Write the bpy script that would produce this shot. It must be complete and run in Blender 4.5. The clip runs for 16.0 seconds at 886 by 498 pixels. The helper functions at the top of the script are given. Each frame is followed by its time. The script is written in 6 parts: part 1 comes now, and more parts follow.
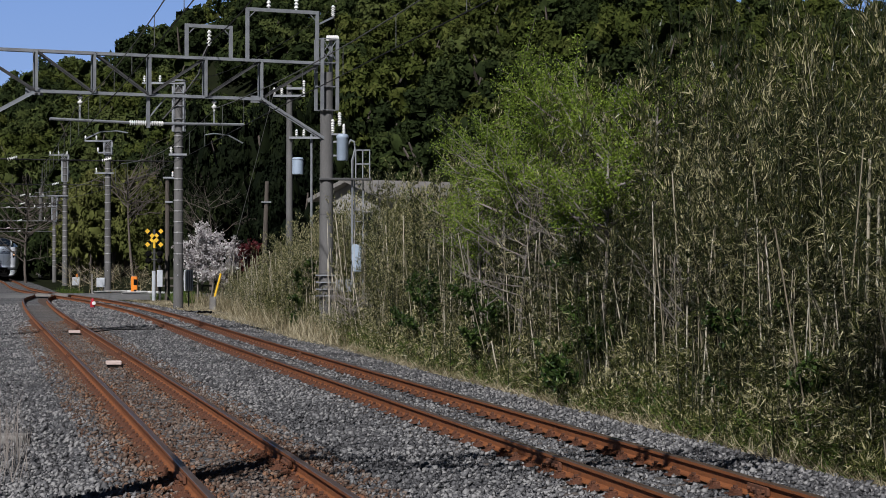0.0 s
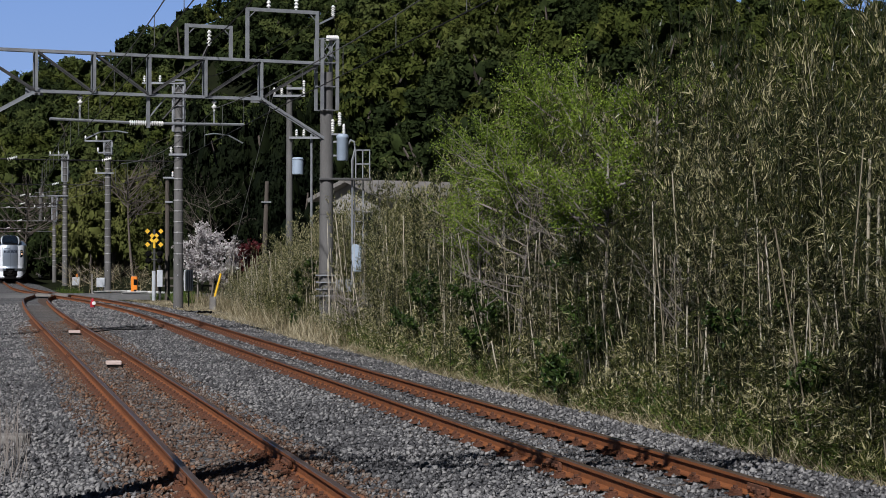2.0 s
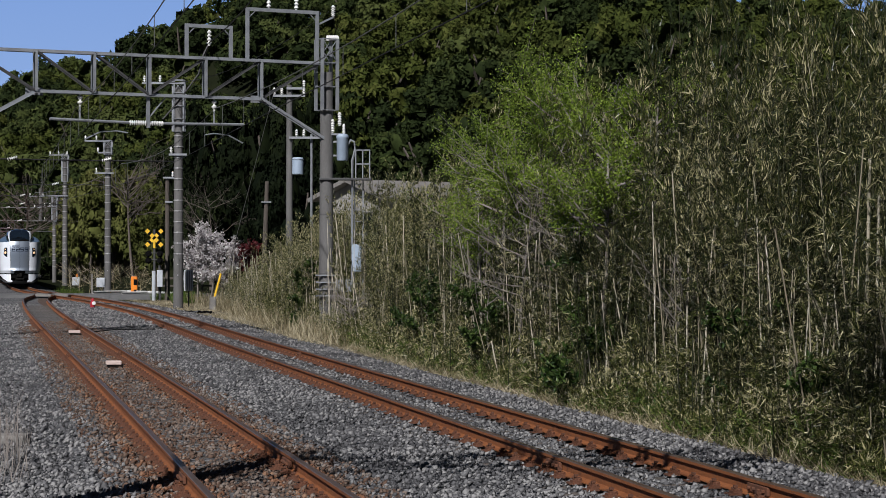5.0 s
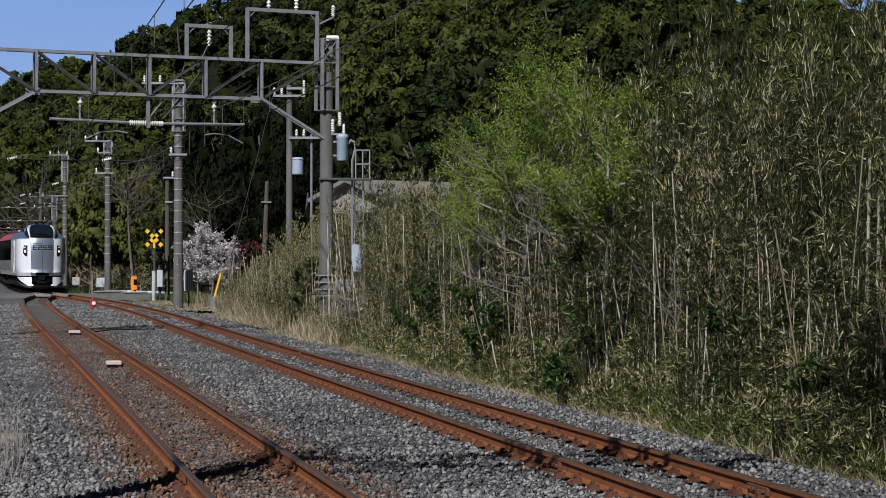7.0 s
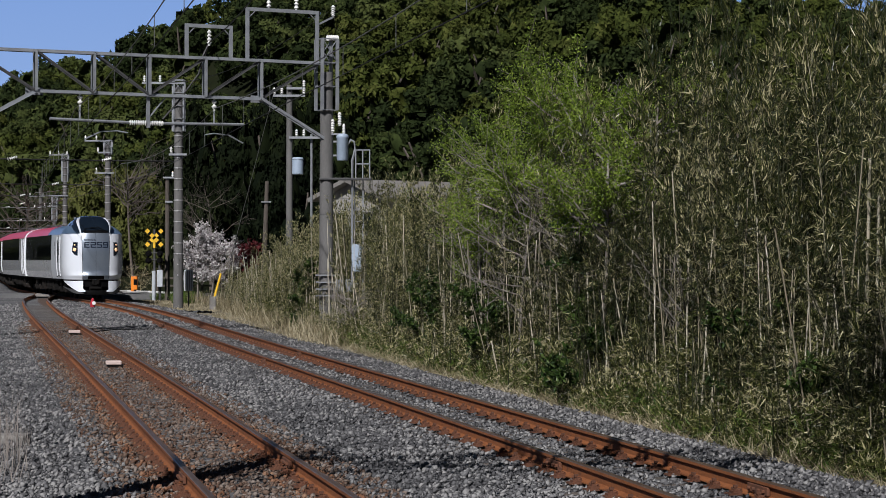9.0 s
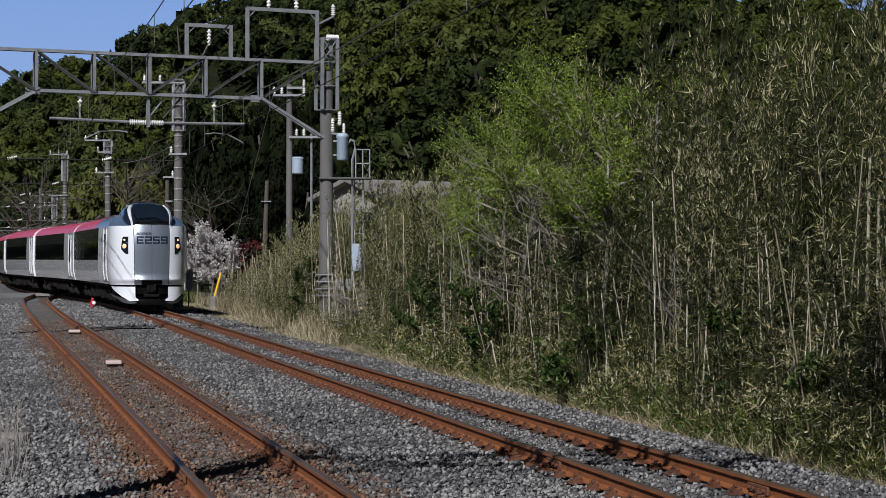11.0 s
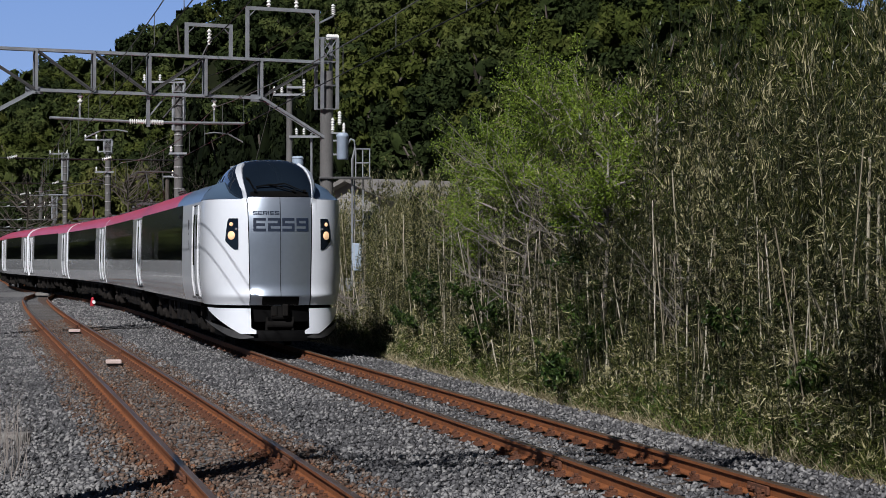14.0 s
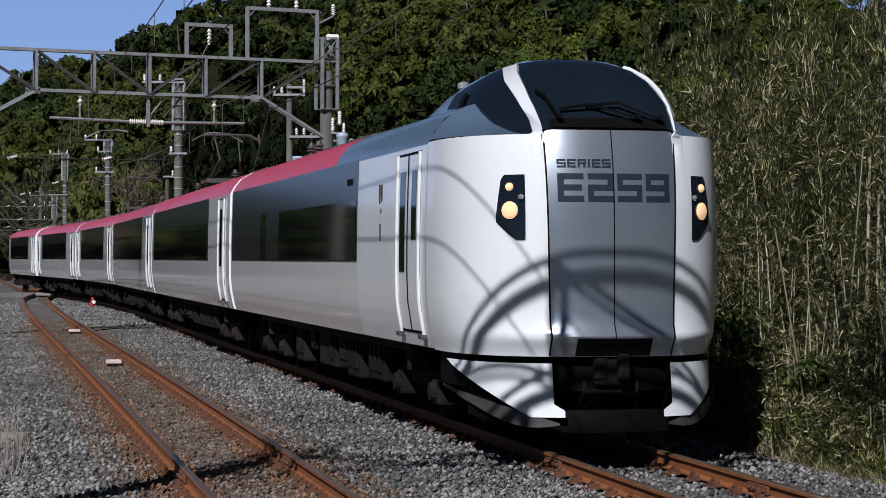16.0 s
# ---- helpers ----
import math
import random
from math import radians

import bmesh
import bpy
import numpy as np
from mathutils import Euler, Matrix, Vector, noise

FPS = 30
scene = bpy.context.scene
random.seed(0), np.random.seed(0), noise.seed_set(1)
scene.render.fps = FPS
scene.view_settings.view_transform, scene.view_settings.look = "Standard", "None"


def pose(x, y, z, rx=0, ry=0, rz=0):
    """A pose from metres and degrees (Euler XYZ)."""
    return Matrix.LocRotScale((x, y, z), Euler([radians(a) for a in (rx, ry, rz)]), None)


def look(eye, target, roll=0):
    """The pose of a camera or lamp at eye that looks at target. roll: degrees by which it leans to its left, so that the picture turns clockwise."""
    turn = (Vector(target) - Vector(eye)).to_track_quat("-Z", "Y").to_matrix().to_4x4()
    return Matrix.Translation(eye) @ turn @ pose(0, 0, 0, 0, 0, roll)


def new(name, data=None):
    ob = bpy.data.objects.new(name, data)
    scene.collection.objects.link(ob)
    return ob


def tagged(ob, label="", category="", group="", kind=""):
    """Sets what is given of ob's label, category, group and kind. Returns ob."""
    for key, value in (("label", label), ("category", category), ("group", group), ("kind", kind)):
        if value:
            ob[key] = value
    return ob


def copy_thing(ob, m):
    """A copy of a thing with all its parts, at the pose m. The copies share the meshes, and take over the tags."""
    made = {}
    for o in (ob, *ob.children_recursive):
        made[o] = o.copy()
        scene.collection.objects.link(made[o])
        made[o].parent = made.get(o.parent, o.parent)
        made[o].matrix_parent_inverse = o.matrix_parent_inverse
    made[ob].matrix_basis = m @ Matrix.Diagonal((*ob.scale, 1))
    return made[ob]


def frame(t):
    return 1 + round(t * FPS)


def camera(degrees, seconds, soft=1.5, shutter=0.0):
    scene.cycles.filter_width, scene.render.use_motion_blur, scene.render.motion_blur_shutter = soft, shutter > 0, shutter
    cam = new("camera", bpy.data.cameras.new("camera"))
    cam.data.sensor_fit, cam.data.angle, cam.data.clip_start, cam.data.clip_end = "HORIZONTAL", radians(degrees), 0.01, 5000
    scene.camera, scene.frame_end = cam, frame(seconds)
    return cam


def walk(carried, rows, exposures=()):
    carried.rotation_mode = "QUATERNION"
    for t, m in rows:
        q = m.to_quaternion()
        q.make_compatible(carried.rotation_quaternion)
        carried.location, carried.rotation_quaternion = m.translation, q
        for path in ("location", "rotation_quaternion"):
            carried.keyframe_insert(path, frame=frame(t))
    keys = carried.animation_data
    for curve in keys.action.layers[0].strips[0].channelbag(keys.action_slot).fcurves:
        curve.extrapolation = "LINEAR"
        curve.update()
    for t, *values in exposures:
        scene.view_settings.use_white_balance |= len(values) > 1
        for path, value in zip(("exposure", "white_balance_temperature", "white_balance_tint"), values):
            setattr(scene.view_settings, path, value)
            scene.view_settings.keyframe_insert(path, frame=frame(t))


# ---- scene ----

EYE = 1.893
cam = camera(22.63, 16.0, soft=0.5)


def aim(drop):
    return look((0, 0, EYE), (0, 100, EYE + 0.498 - drop), 0.063)


walk(cam, [(0.0, aim(0)), (6.0, aim(0)), (10.0, aim(0.01)), (12.5, aim(0.05)), (16.0, aim(0.05))], exposures=[(0.0, -0.28, 6250, 13), (16.0, -0.28, 6250, 13)])

# ---- light ----
SUN_AZ = radians(200)          # where the sun stands, from north (+y) through east (+x)
SUN_EL = radians(40)
world = bpy.data.worlds.new("sky")
scene.world = world
world.use_nodes = True
wn = world.node_tree.nodes
sky = wn.new("ShaderNodeTexSky")
sky.sky_type = "NISHITA"
sky.sun_disc = False
sky.sun_elevation = SUN_EL
sky.sun_rotation = SUN_AZ
sky.dust_density = 0.0
sky.air_density = 0.45
sky.ozone_density = 3.0
world.node_tree.links.new(sky.outputs[0], wn["Background"].inputs[0])
wn["Background"].inputs[1].default_value = 0.022
sun = new("sun", bpy.data.lights.new("sun", "SUN"))
sun.data.energy = 5.6
sun.data.angle = radians(0.53)
sun.data.color = (1.0, 0.975, 0.94)
to_sun = Vector((math.sin(SUN_AZ) * math.cos(SUN_EL), math.cos(SUN_AZ) * math.cos(SUN_EL), math.sin(SUN_EL)))
sun.matrix_world = look(to_sun * 50, (0, 0, 0))


# ---- materials ----
def mat(name, a, b=None, rough=0.7, metal=0.0, scale=4.0, fine=40.0, bump=0.2, coat=0.0, island=0.0, obj=0.0, stretch=(1, 1, 1), c=None, spec=0.5, shift=0.0):
    """Two-scale noise between colours a, b (and c for the strongest spots), with fine relief; island/obj: share varied piece by piece."""
    b = b or tuple(v * 0.75 for v in a)
    m = bpy.data.materials.new(name)
    m.use_nodes = True
    n, l = m.node_tree.nodes, m.node_tree.links
    p = n["Principled BSDF"]
    p.inputs["Roughness"].default_value = rough
    p.inputs["Metallic"].default_value = metal
    p.inputs["Coat Weight"].default_value = coat
    p.inputs["Coat Roughness"].default_value = 0.08
    p.inputs["Specular IOR Level"].default_value = spec
    tc = n.new("ShaderNodeTexCoord")
    mp = n.new("ShaderNodeMapping")
    mp.inputs["Scale"].default_value = stretch
    l.new(tc.outputs["Object"], mp.inputs[0])
    big, small = n.new("ShaderNodeTexNoise"), n.new("ShaderNodeTexNoise")
    big.inputs["Scale"].default_value, small.inputs["Scale"].default_value = scale, fine
    big.inputs["Detail"].default_value, small.inputs["Detail"].default_value = 5, 4
    l.new(mp.outputs[0], big.inputs["Vector"])
    l.new(mp.outputs[0], small.inputs["Vector"])
    add = n.new("ShaderNodeMath")
    add.operation = "MULTIPLY_ADD"
    l.new(small.outputs[0], add.inputs[0])
    add.inputs[1].default_value = 0.5
    l.new(big.outputs[0], add.inputs[2])
    last = add.outputs[0]
    for share, kind in ((island, 0), (obj, 1)):
        if share:
            src = n.new("ShaderNodeObjectInfo").outputs["Random"] if kind else n.new("ShaderNodeNewGeometry").outputs["Random Per Island"]
            k = n.new("ShaderNodeMath")
            k.operation = "SUBTRACT"
            l.new(src, k.inputs[0])
            k.inputs[1].default_value = 0.5
            k2 = n.new("ShaderNodeMath")
            k2.operation = "MULTIPLY_ADD"
            l.new(k.outputs[0], k2.inputs[0])
            k2.inputs[1].default_value = share
            l.new(last, k2.inputs[2])
            last = k2.outputs[0]
    ramp = n.new("ShaderNodeValToRGB")
    sh = n.new("ShaderNodeMath")
    l.new(last, sh.inputs[0])
    sh.inputs[1].default_value = shift
    last = sh.outputs[0]
    ramp.color_ramp.elements[0].position, ramp.color_ramp.elements[0].color = 0.5, (*a, 1)
    ramp.color_ramp.elements[1].position, ramp.color_ramp.elements[1].color = 0.95, (*b, 1)
    if c:
        e = ramp.color_ramp.elements.new(1.0)
        ramp.color_ramp.elements[1].position = 0.8
        e.color = (*c, 1)
    l.new(last, ramp.inputs[0])
    l.new(ramp.outputs[0], p.inputs["Base Color"])
    if bump:
        bp = n.new("ShaderNodeBump")
        bp.inputs["Strength"].default_value = bump
        bp.inputs["Distance"].default_value = 0.02
        l.new(small.outputs[0], bp.inputs["Height"])
        l.new(bp.outputs[0], p.inputs["Normal"])
    return m


def leaf_mat(name, a, b, c, rough=0.45, island=0.9, obj=0.25, through_light=0.25, scale=0.6, shift=0.0, bump=0.0, spec=0.25, fine=9):
    m = mat(name, a, b, rough, scale=scale, fine=fine, bump=bump, island=island, obj=obj, c=c, spec=spec, shift=shift)
    n, l = m.node_tree.nodes, m.node_tree.links
    tr, mix = n.new("ShaderNodeBsdfTranslucent"), n.new("ShaderNodeMixShader")
    ramp = next(x for x in n if x.type == "VALTORGB")
    l.new(ramp.outputs[0], tr.inputs[0])
    mix.inputs[0].default_value = through_light
    l.new(n["Principled BSDF"].outputs[0], mix.inputs[1])
    l.new(tr.outputs[0], mix.inputs[2])
    l.new(mix.outputs[0], n["Material Output"].inputs[0])
    return m


def glow(name, colour, strength):
    m = mat(name, colour, rough=0.2, bump=0)
    p = m.node_tree.nodes["Principled BSDF"]
    p.inputs["Emission Color"].default_value = (*colour, 1)
    p.inputs["Emission Strength"].default_value = strength
    return m


def ballast_mat():
    m = mat("ballast", (0.05, 0.05, 0.053), (0.1, 0.1, 0.103), 0.9, scale=0.5, fine=18, bump=0, c=(0.14, 0.14, 0.14))
    n, l = m.node_tree.nodes, m.node_tree.links
    v = n.new("ShaderNodeTexVoronoi")
    v.inputs["Scale"].default_value = 17
    tc = next(x for x in n if x.type == "TEX_COORD")
    l.new(tc.outputs["Object"], v.inputs["Vector"])
    ramp = next(x for x in n if x.type == "VALTORGB")
    mul = n.new("ShaderNodeMix")
    mul.data_type, mul.blend_type = "RGBA", "MULTIPLY"
    mul.inputs["Factor"].default_value = 0.75
    sc = n.new("ShaderNodeMapRange")
    sc.inputs["To Min"].default_value, sc.inputs["To Max"].default_value = 0.15, 2.2
    sepc = n.new("ShaderNodeSeparateColor")
    l.new(v.outputs["Color"], sepc.inputs[0])
    l.new(sepc.outputs[0], sc.inputs["Value"])
    l.new(ramp.outputs[0], mul.inputs["A"])
    l.new(sc.outputs[0], mul.inputs["B"])
    l.new(mul.outputs["Result"], n["Principled BSDF"].inputs["Base Color"])
    bp = n.new("ShaderNodeBump")
    bp.inputs["Strength"].default_value = 1.0
    bp.inputs["Distance"].default_value = 0.05
    bp.invert = True
    l.new(v.outputs["Distance"], bp.inputs["Height"])
    l.new(bp.outputs[0], n["Principled BSDF"].inputs["Normal"])
    return m


M_BALLAST = ballast_mat()
M_STONE = mat("ballast_stone", (0.07, 0.07, 0.073), (0.15, 0.149, 0.152), 0.9, scale=0.4, fine=25, island=0.7, bump=0.3, c=(0.27, 0.266, 0.26), spec=0.3)
M_STONE_RUST = mat("rust_stained_stone", (0.085, 0.045, 0.028), (0.13, 0.088, 0.064), 0.9, scale=0.7, fine=25, island=0.6, bump=0.3, c=(0.2, 0.165, 0.14))
M_EARTH = mat("earth", (0.085, 0.078, 0.06), (0.15, 0.135, 0.1), 0.95, scale=0.8, fine=12, bump=0.6)
# floor colour near black: the shade between the trees is put into it
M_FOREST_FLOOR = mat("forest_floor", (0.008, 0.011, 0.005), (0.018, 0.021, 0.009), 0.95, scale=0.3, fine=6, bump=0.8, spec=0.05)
M_ASPHALT = mat("asphalt", (0.1, 0.1, 0.1), (0.16, 0.16, 0.16), 0.9, scale=1, fine=60, bump=0.3)
M_RAIL = mat("rusty_rail_side", (0.14, 0.043, 0.013), (0.25, 0.085, 0.024), 0.75, metal=0.0, scale=3, fine=50, bump=0.25, c=(0.1, 0.035, 0.016))
M_RAILTOP = mat("worn_rail_head", (0.14, 0.09, 0.06), (0.2, 0.14, 0.1), 0.38, metal=0.55, scale=2, fine=60, bump=0.08)
M_CLIP = mat("rusty_clip", (0.15, 0.055, 0.025), (0.08, 0.035, 0.02), 0.8, scale=9, fine=60, bump=0.3)
M_SLEEPER = mat("weathered_sleeper", (0.13, 0.11, 0.095), (0.07, 0.06, 0.05), 0.9, scale=3, fine=30, bump=0.5, obj=0.3)
M_CONC = mat("weathered_concrete", (0.15, 0.147, 0.142), (0.09, 0.088, 0.085), 0.85, scale=2, fine=40, bump=0.3, stretch=(1, 1, 0.3))
M_CONCDARK = mat("grey_concrete_block", (0.26, 0.25, 0.23), (0.16, 0.15, 0.14), 0.9, scale=4, fine=50, bump=0.4)
M_BAND = mat("steel_band", (0.5, 0.5, 0.5), (0.4, 0.4, 0.4), 0.5, metal=0.4, bump=0.1)
M_STEEL = mat("galvanised_steel", (0.33, 0.35, 0.37), (0.22, 0.23, 0.25), 0.55, metal=0.35, scale=3, fine=40, bump=0.1)
# dark steel; on the gantry beams it stands for shaded galvanised steel
M_STEELDARK = mat("dark_steel", (0.06, 0.06, 0.062), (0.1, 0.1, 0.1), 0.6, metal=0.4, scale=5, fine=50, bump=0.1)
M_PORC = mat("white_porcelain", (0.8, 0.8, 0.78), (0.7, 0.7, 0.68), 0.2, bump=0.0)
M_WIRE = mat("wire", (0.02, 0.02, 0.022), (0.03, 0.03, 0.03), 0.6, metal=0.3, bump=0)
M_WIRELIGHT = mat("bright_wire", (0.25, 0.25, 0.25), (0.2, 0.2, 0.2), 0.5, metal=0.5, bump=0)
M_BLUEGREY = mat("blue_grey_enamel", (0.36, 0.44, 0.54), (0.3, 0.37, 0.46), 0.45, scale=5, fine=30, bump=0.05)
M_GREYBOX = mat("pale_grey_paint", (0.52, 0.55, 0.58), (0.42, 0.45, 0.48), 0.5, scale=5, bump=0.05)
M_ORANGE = mat("orange_paint", (0.85, 0.26, 0.01), (0.75, 0.2, 0.01), 0.5, bump=0.05)
M_YELLOW = mat("yellow_paint", (0.8, 0.5, 0.02), (0.65, 0.38, 0.02), 0.5, bump=0.05)
# black paint; also stands for shade in the nose gap and coupler recess
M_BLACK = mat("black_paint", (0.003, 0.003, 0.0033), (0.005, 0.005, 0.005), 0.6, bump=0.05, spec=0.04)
M_RED = mat("red_paint", (0.45, 0.02, 0.04), (0.35, 0.02, 0.03), 0.5, bump=0.05)
M_WHITEPAINT = mat("white_paint", (0.78, 0.78, 0.76), (0.62, 0.62, 0.6), 0.6, scale=6, fine=30, bump=0.1)
M_WOODPOLE = mat("dark_wooden_pole", (0.06, 0.05, 0.042), (0.1, 0.085, 0.07), 0.9, scale=4, fine=30, bump=0.4, stretch=(3, 3, 0.3))
M_ROOF = mat("grey_roof_sheet", (0.23, 0.22, 0.2), (0.17, 0.16, 0.15), 0.8, scale=1.2, fine=20, bump=0.2)
M_WALL = mat("pale_plaster", (0.36, 0.35, 0.33), (0.28, 0.27, 0.25), 0.85, scale=1, fine=20, bump=0.2)
# train
M_TWHITE = mat("white_train_paint", (0.74, 0.775, 0.82), (0.7, 0.735, 0.785), 0.25, scale=1.2, fine=8, bump=0.015, coat=0.4)
M_TSIDE = mat("silver_white_side_paint", (0.88, 0.9, 0.925), (0.83, 0.85, 0.88), 0.25, metal=0.06, scale=1.0, fine=8, bump=0.012, coat=0.9)
M_TSILVER = mat("brushed_silver_panel", (0.41, 0.465, 0.535), (0.36, 0.415, 0.485), 0.3, metal=0.8, scale=1.0, fine=10, bump=0.01)
M_TRED = mat("red_roof_paint", (0.56, 0.045, 0.085), (0.48, 0.035, 0.07), 0.35, scale=1.0, fine=10, bump=0.02, coat=0.1)
M_TBLUE = mat("slate_blue_roof_paint", (0.12, 0.185, 0.28), (0.1, 0.16, 0.245), 0.35, metal=0.2, scale=1.0, fine=10, bump=0.02, coat=0.3)
M_TGLASS = mat("tinted_glass", (0.009, 0.015, 0.024), (0.006, 0.01, 0.017), 0.04, scale=0.6, fine=3, bump=0.004, spec=0.4)
M_TWIN = mat("smoked_window_band", (0.02, 0.022, 0.025), (0.015, 0.016, 0.018), 0.16, scale=0.6, fine=3, bump=0.004, spec=0.16)
M_TPANE = mat("window_pane", (0.004, 0.005, 0.006), (0.007, 0.008, 0.009), 0.05, scale=0.6, fine=3, bump=0.004, spec=0.3)
M_TTEXT = mat("dark_blue_lettering", (0.014, 0.022, 0.042), (0.012, 0.02, 0.037), 0.6, bump=0, spec=0.2)
# dusty steel, its colour lowered to hold the shade under the body
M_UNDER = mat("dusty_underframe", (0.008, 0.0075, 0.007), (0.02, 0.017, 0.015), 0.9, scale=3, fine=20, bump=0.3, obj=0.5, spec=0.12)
M_LAMP = glow("warm_headlamp", (1.0, 0.62, 0.34), 0.6)
M_LAMPDULL = mat("lamp_reflector", (0.7, 0.7, 0.7), (0.6, 0.6, 0.6), 0.15, metal=0.8, bump=0)
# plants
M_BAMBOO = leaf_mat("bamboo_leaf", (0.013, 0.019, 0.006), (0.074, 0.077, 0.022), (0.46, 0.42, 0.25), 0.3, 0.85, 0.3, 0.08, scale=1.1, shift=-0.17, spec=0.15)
# own tone of the dwarf bamboo; on bank clumps it stands for sunlight
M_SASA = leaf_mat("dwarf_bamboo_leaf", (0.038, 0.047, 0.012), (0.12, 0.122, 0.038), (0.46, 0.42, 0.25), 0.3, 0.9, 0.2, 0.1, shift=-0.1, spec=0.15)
M_CULM = mat("bamboo_culm", (0.02, 0.024, 0.009), (0.055, 0.054, 0.027), 0.5, scale=2, fine=12, island=0.9, bump=0.1, c=(0.46, 0.42, 0.31), shift=-0.26, spec=0.25)
M_CULMPALE = mat("dry_pale_culm", (0.2, 0.175, 0.12), (0.36, 0.325, 0.24), 0.6, scale=2, fine=12, island=0.9, bump=0.1, c=(0.55, 0.5, 0.4))
M_FRESH = leaf_mat("fresh_leaf", (0.085, 0.135, 0.014), (0.16, 0.23, 0.024), (0.26, 0.35, 0.055), 0.45, 0.8, 0.2, 0.3)
M_SHRUB = leaf_mat("evergreen_shrub_leaf", (0.015, 0.035, 0.008), (0.04, 0.075, 0.014), (0.08, 0.12, 0.03), 0.4, 0.8, 0.3)
M_STRAW = leaf_mat("dry_grass", (0.17, 0.14, 0.08), (0.34, 0.29, 0.17), (0.52, 0.46, 0.32), 0.6, 0.9, 0.2)
M_GRASS = leaf_mat("green_grass", (0.04, 0.075, 0.012), (0.08, 0.13, 0.022), (0.14, 0.17, 0.04), 0.5, 0.8, 0.2)
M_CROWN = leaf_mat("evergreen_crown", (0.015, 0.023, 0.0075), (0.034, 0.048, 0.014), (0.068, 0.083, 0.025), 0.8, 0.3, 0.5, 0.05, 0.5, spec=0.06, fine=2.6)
# evergreen crown with the shade of the wood put into its colour
M_CROWNSHADE = leaf_mat("dark_evergreen_crown", (0.004, 0.007, 0.003), (0.008, 0.012, 0.004), (0.018, 0.026, 0.008), 0.8, 0.2, 0.3, 0.05, 0.5, shift=-0.1, spec=0.06, fine=2.6)
M_CROWNLIGHT = leaf_mat("yellow_green_crown", (0.026, 0.036, 0.008), (0.052, 0.066, 0.014), (0.085, 0.096, 0.024), 0.8, 0.3, 0.4, 0.08, 0.5, spec=0.06, fine=2.6)
M_CROWNBAMBOO = leaf_mat("tall_bamboo_crown", (0.052, 0.063, 0.016), (0.095, 0.105, 0.03), (0.15, 0.155, 0.05), 0.8, 0.2, 0.3, 0.1, 0.5, spec=0.06, fine=2.6)
M_BLOSSOM = leaf_mat("pale_blossom", (0.32, 0.29, 0.29), (0.52, 0.49, 0.49), (0.7, 0.68, 0.67), 0.6, 0.9, 0.1, 0.2)
M_MAROON = leaf_mat("maroon_leaf", (0.05, 0.008, 0.012), (0.1, 0.015, 0.02), (0.15, 0.03, 0.03), 0.5, 0.8, 0.2)
M_BARK = mat("bark", (0.06, 0.05, 0.04), (0.12, 0.1, 0.085), 0.9, scale=3, fine=25, bump=0.5, stretch=(1, 1, 0.3))
M_TWIG = mat("grey_twig", (0.16, 0.14, 0.125), (0.26, 0.235, 0.21), 0.85, scale=3, fine=20, bump=0.1, island=0.5)


# ---- building helpers ----
def mesh_of(name, verts, faces, material, smooth=False, sharp=None):
    me = bpy.data.meshes.new(name)
    me.from_pydata([tuple(v) for v in verts], [], [tuple(f) for f in faces])
    for m in (material if isinstance(material, (list, tuple)) else [material]):
        me.materials.append(m)
    if smooth:
        me.shade_smooth()
        if sharp:
            me.set_sharp_from_angle(angle=radians(sharp))
    me.update()
    return me


def fast_mesh(name, verts, faces, material):
    """verts (n, 3) and faces (m, k) as arrays."""
    me = bpy.data.meshes.new(name)
    k = faces.shape[1]
    me.vertices.add(len(verts))
    me.vertices.foreach_set("co", np.ascontiguousarray(verts, dtype=np.float32).ravel())
    me.loops.add(faces.size)
    me.loops.foreach_set("vertex_index", np.ascontiguousarray(faces, dtype=np.int32).ravel())
    me.polygons.add(len(faces))
    me.polygons.foreach_set("loop_start", np.arange(0, faces.size, k, dtype=np.int32))
    me.materials.append(material)
    me.update(calc_edges=True)
    return me


def part(name, bm, material, parent, label="", smooth=0):
    """Links a bmesh or a mesh as one object under a thing or a part."""
    if isinstance(bm, bmesh.types.BMesh):
        me = bpy.data.meshes.new(name)
        bm.to_mesh(me)
        bm.free()
        me.materials.append(material)
        if smooth:
            me.shade_smooth()
            me.set_sharp_from_angle(angle=radians(smooth))
    else:
        me = bm
    ob = new(name, me)
    if parent is not None:
        ob.parent = parent
    if label:
        tagged(ob, label)
    return ob


def thing(name, m, label, category, group="", kind=""):
    e = new(name)
    e.empty_display_size = 0.3
    e.matrix_world = m
    return tagged(e, label, category, group, kind)


def box(bm, cx, cy, cz, sx, sy, sz, bevel=0.0, m=None):
    r = bmesh.ops.create_cube(bm, size=1.0)
    vs = r["verts"]
    bmesh.ops.scale(bm, vec=(sx, sy, sz), verts=vs)
    if bevel:
        es = list({e for v in vs for e in v.link_edges})
        out = bmesh.ops.bevel(bm, geom=es, offset=bevel, segments=2, affect="EDGES", profile=0.5)
        vs = list({v for f in out["faces"] for v in f.verts} | {v for v in vs if v.is_valid})
    t = Matrix.Translation((cx, cy, cz))
    bmesh.ops.transform(bm, matrix=(m @ t) if m else t, verts=vs)
    return vs


def tube(bm, a, b, r0, r1=None, seg=10):
    a, b = Vector(a), Vector(b)
    r1 = r0 if r1 is None else r1
    d = b - a
    m = Matrix.Translation((a + b) / 2) @ d.to_track_quat("Z", "Y").to_matrix().to_4x4()
    bmesh.ops.create_cone(bm, cap_ends=True, segments=seg, radius1=r0, radius2=r1, depth=d.length, matrix=m)


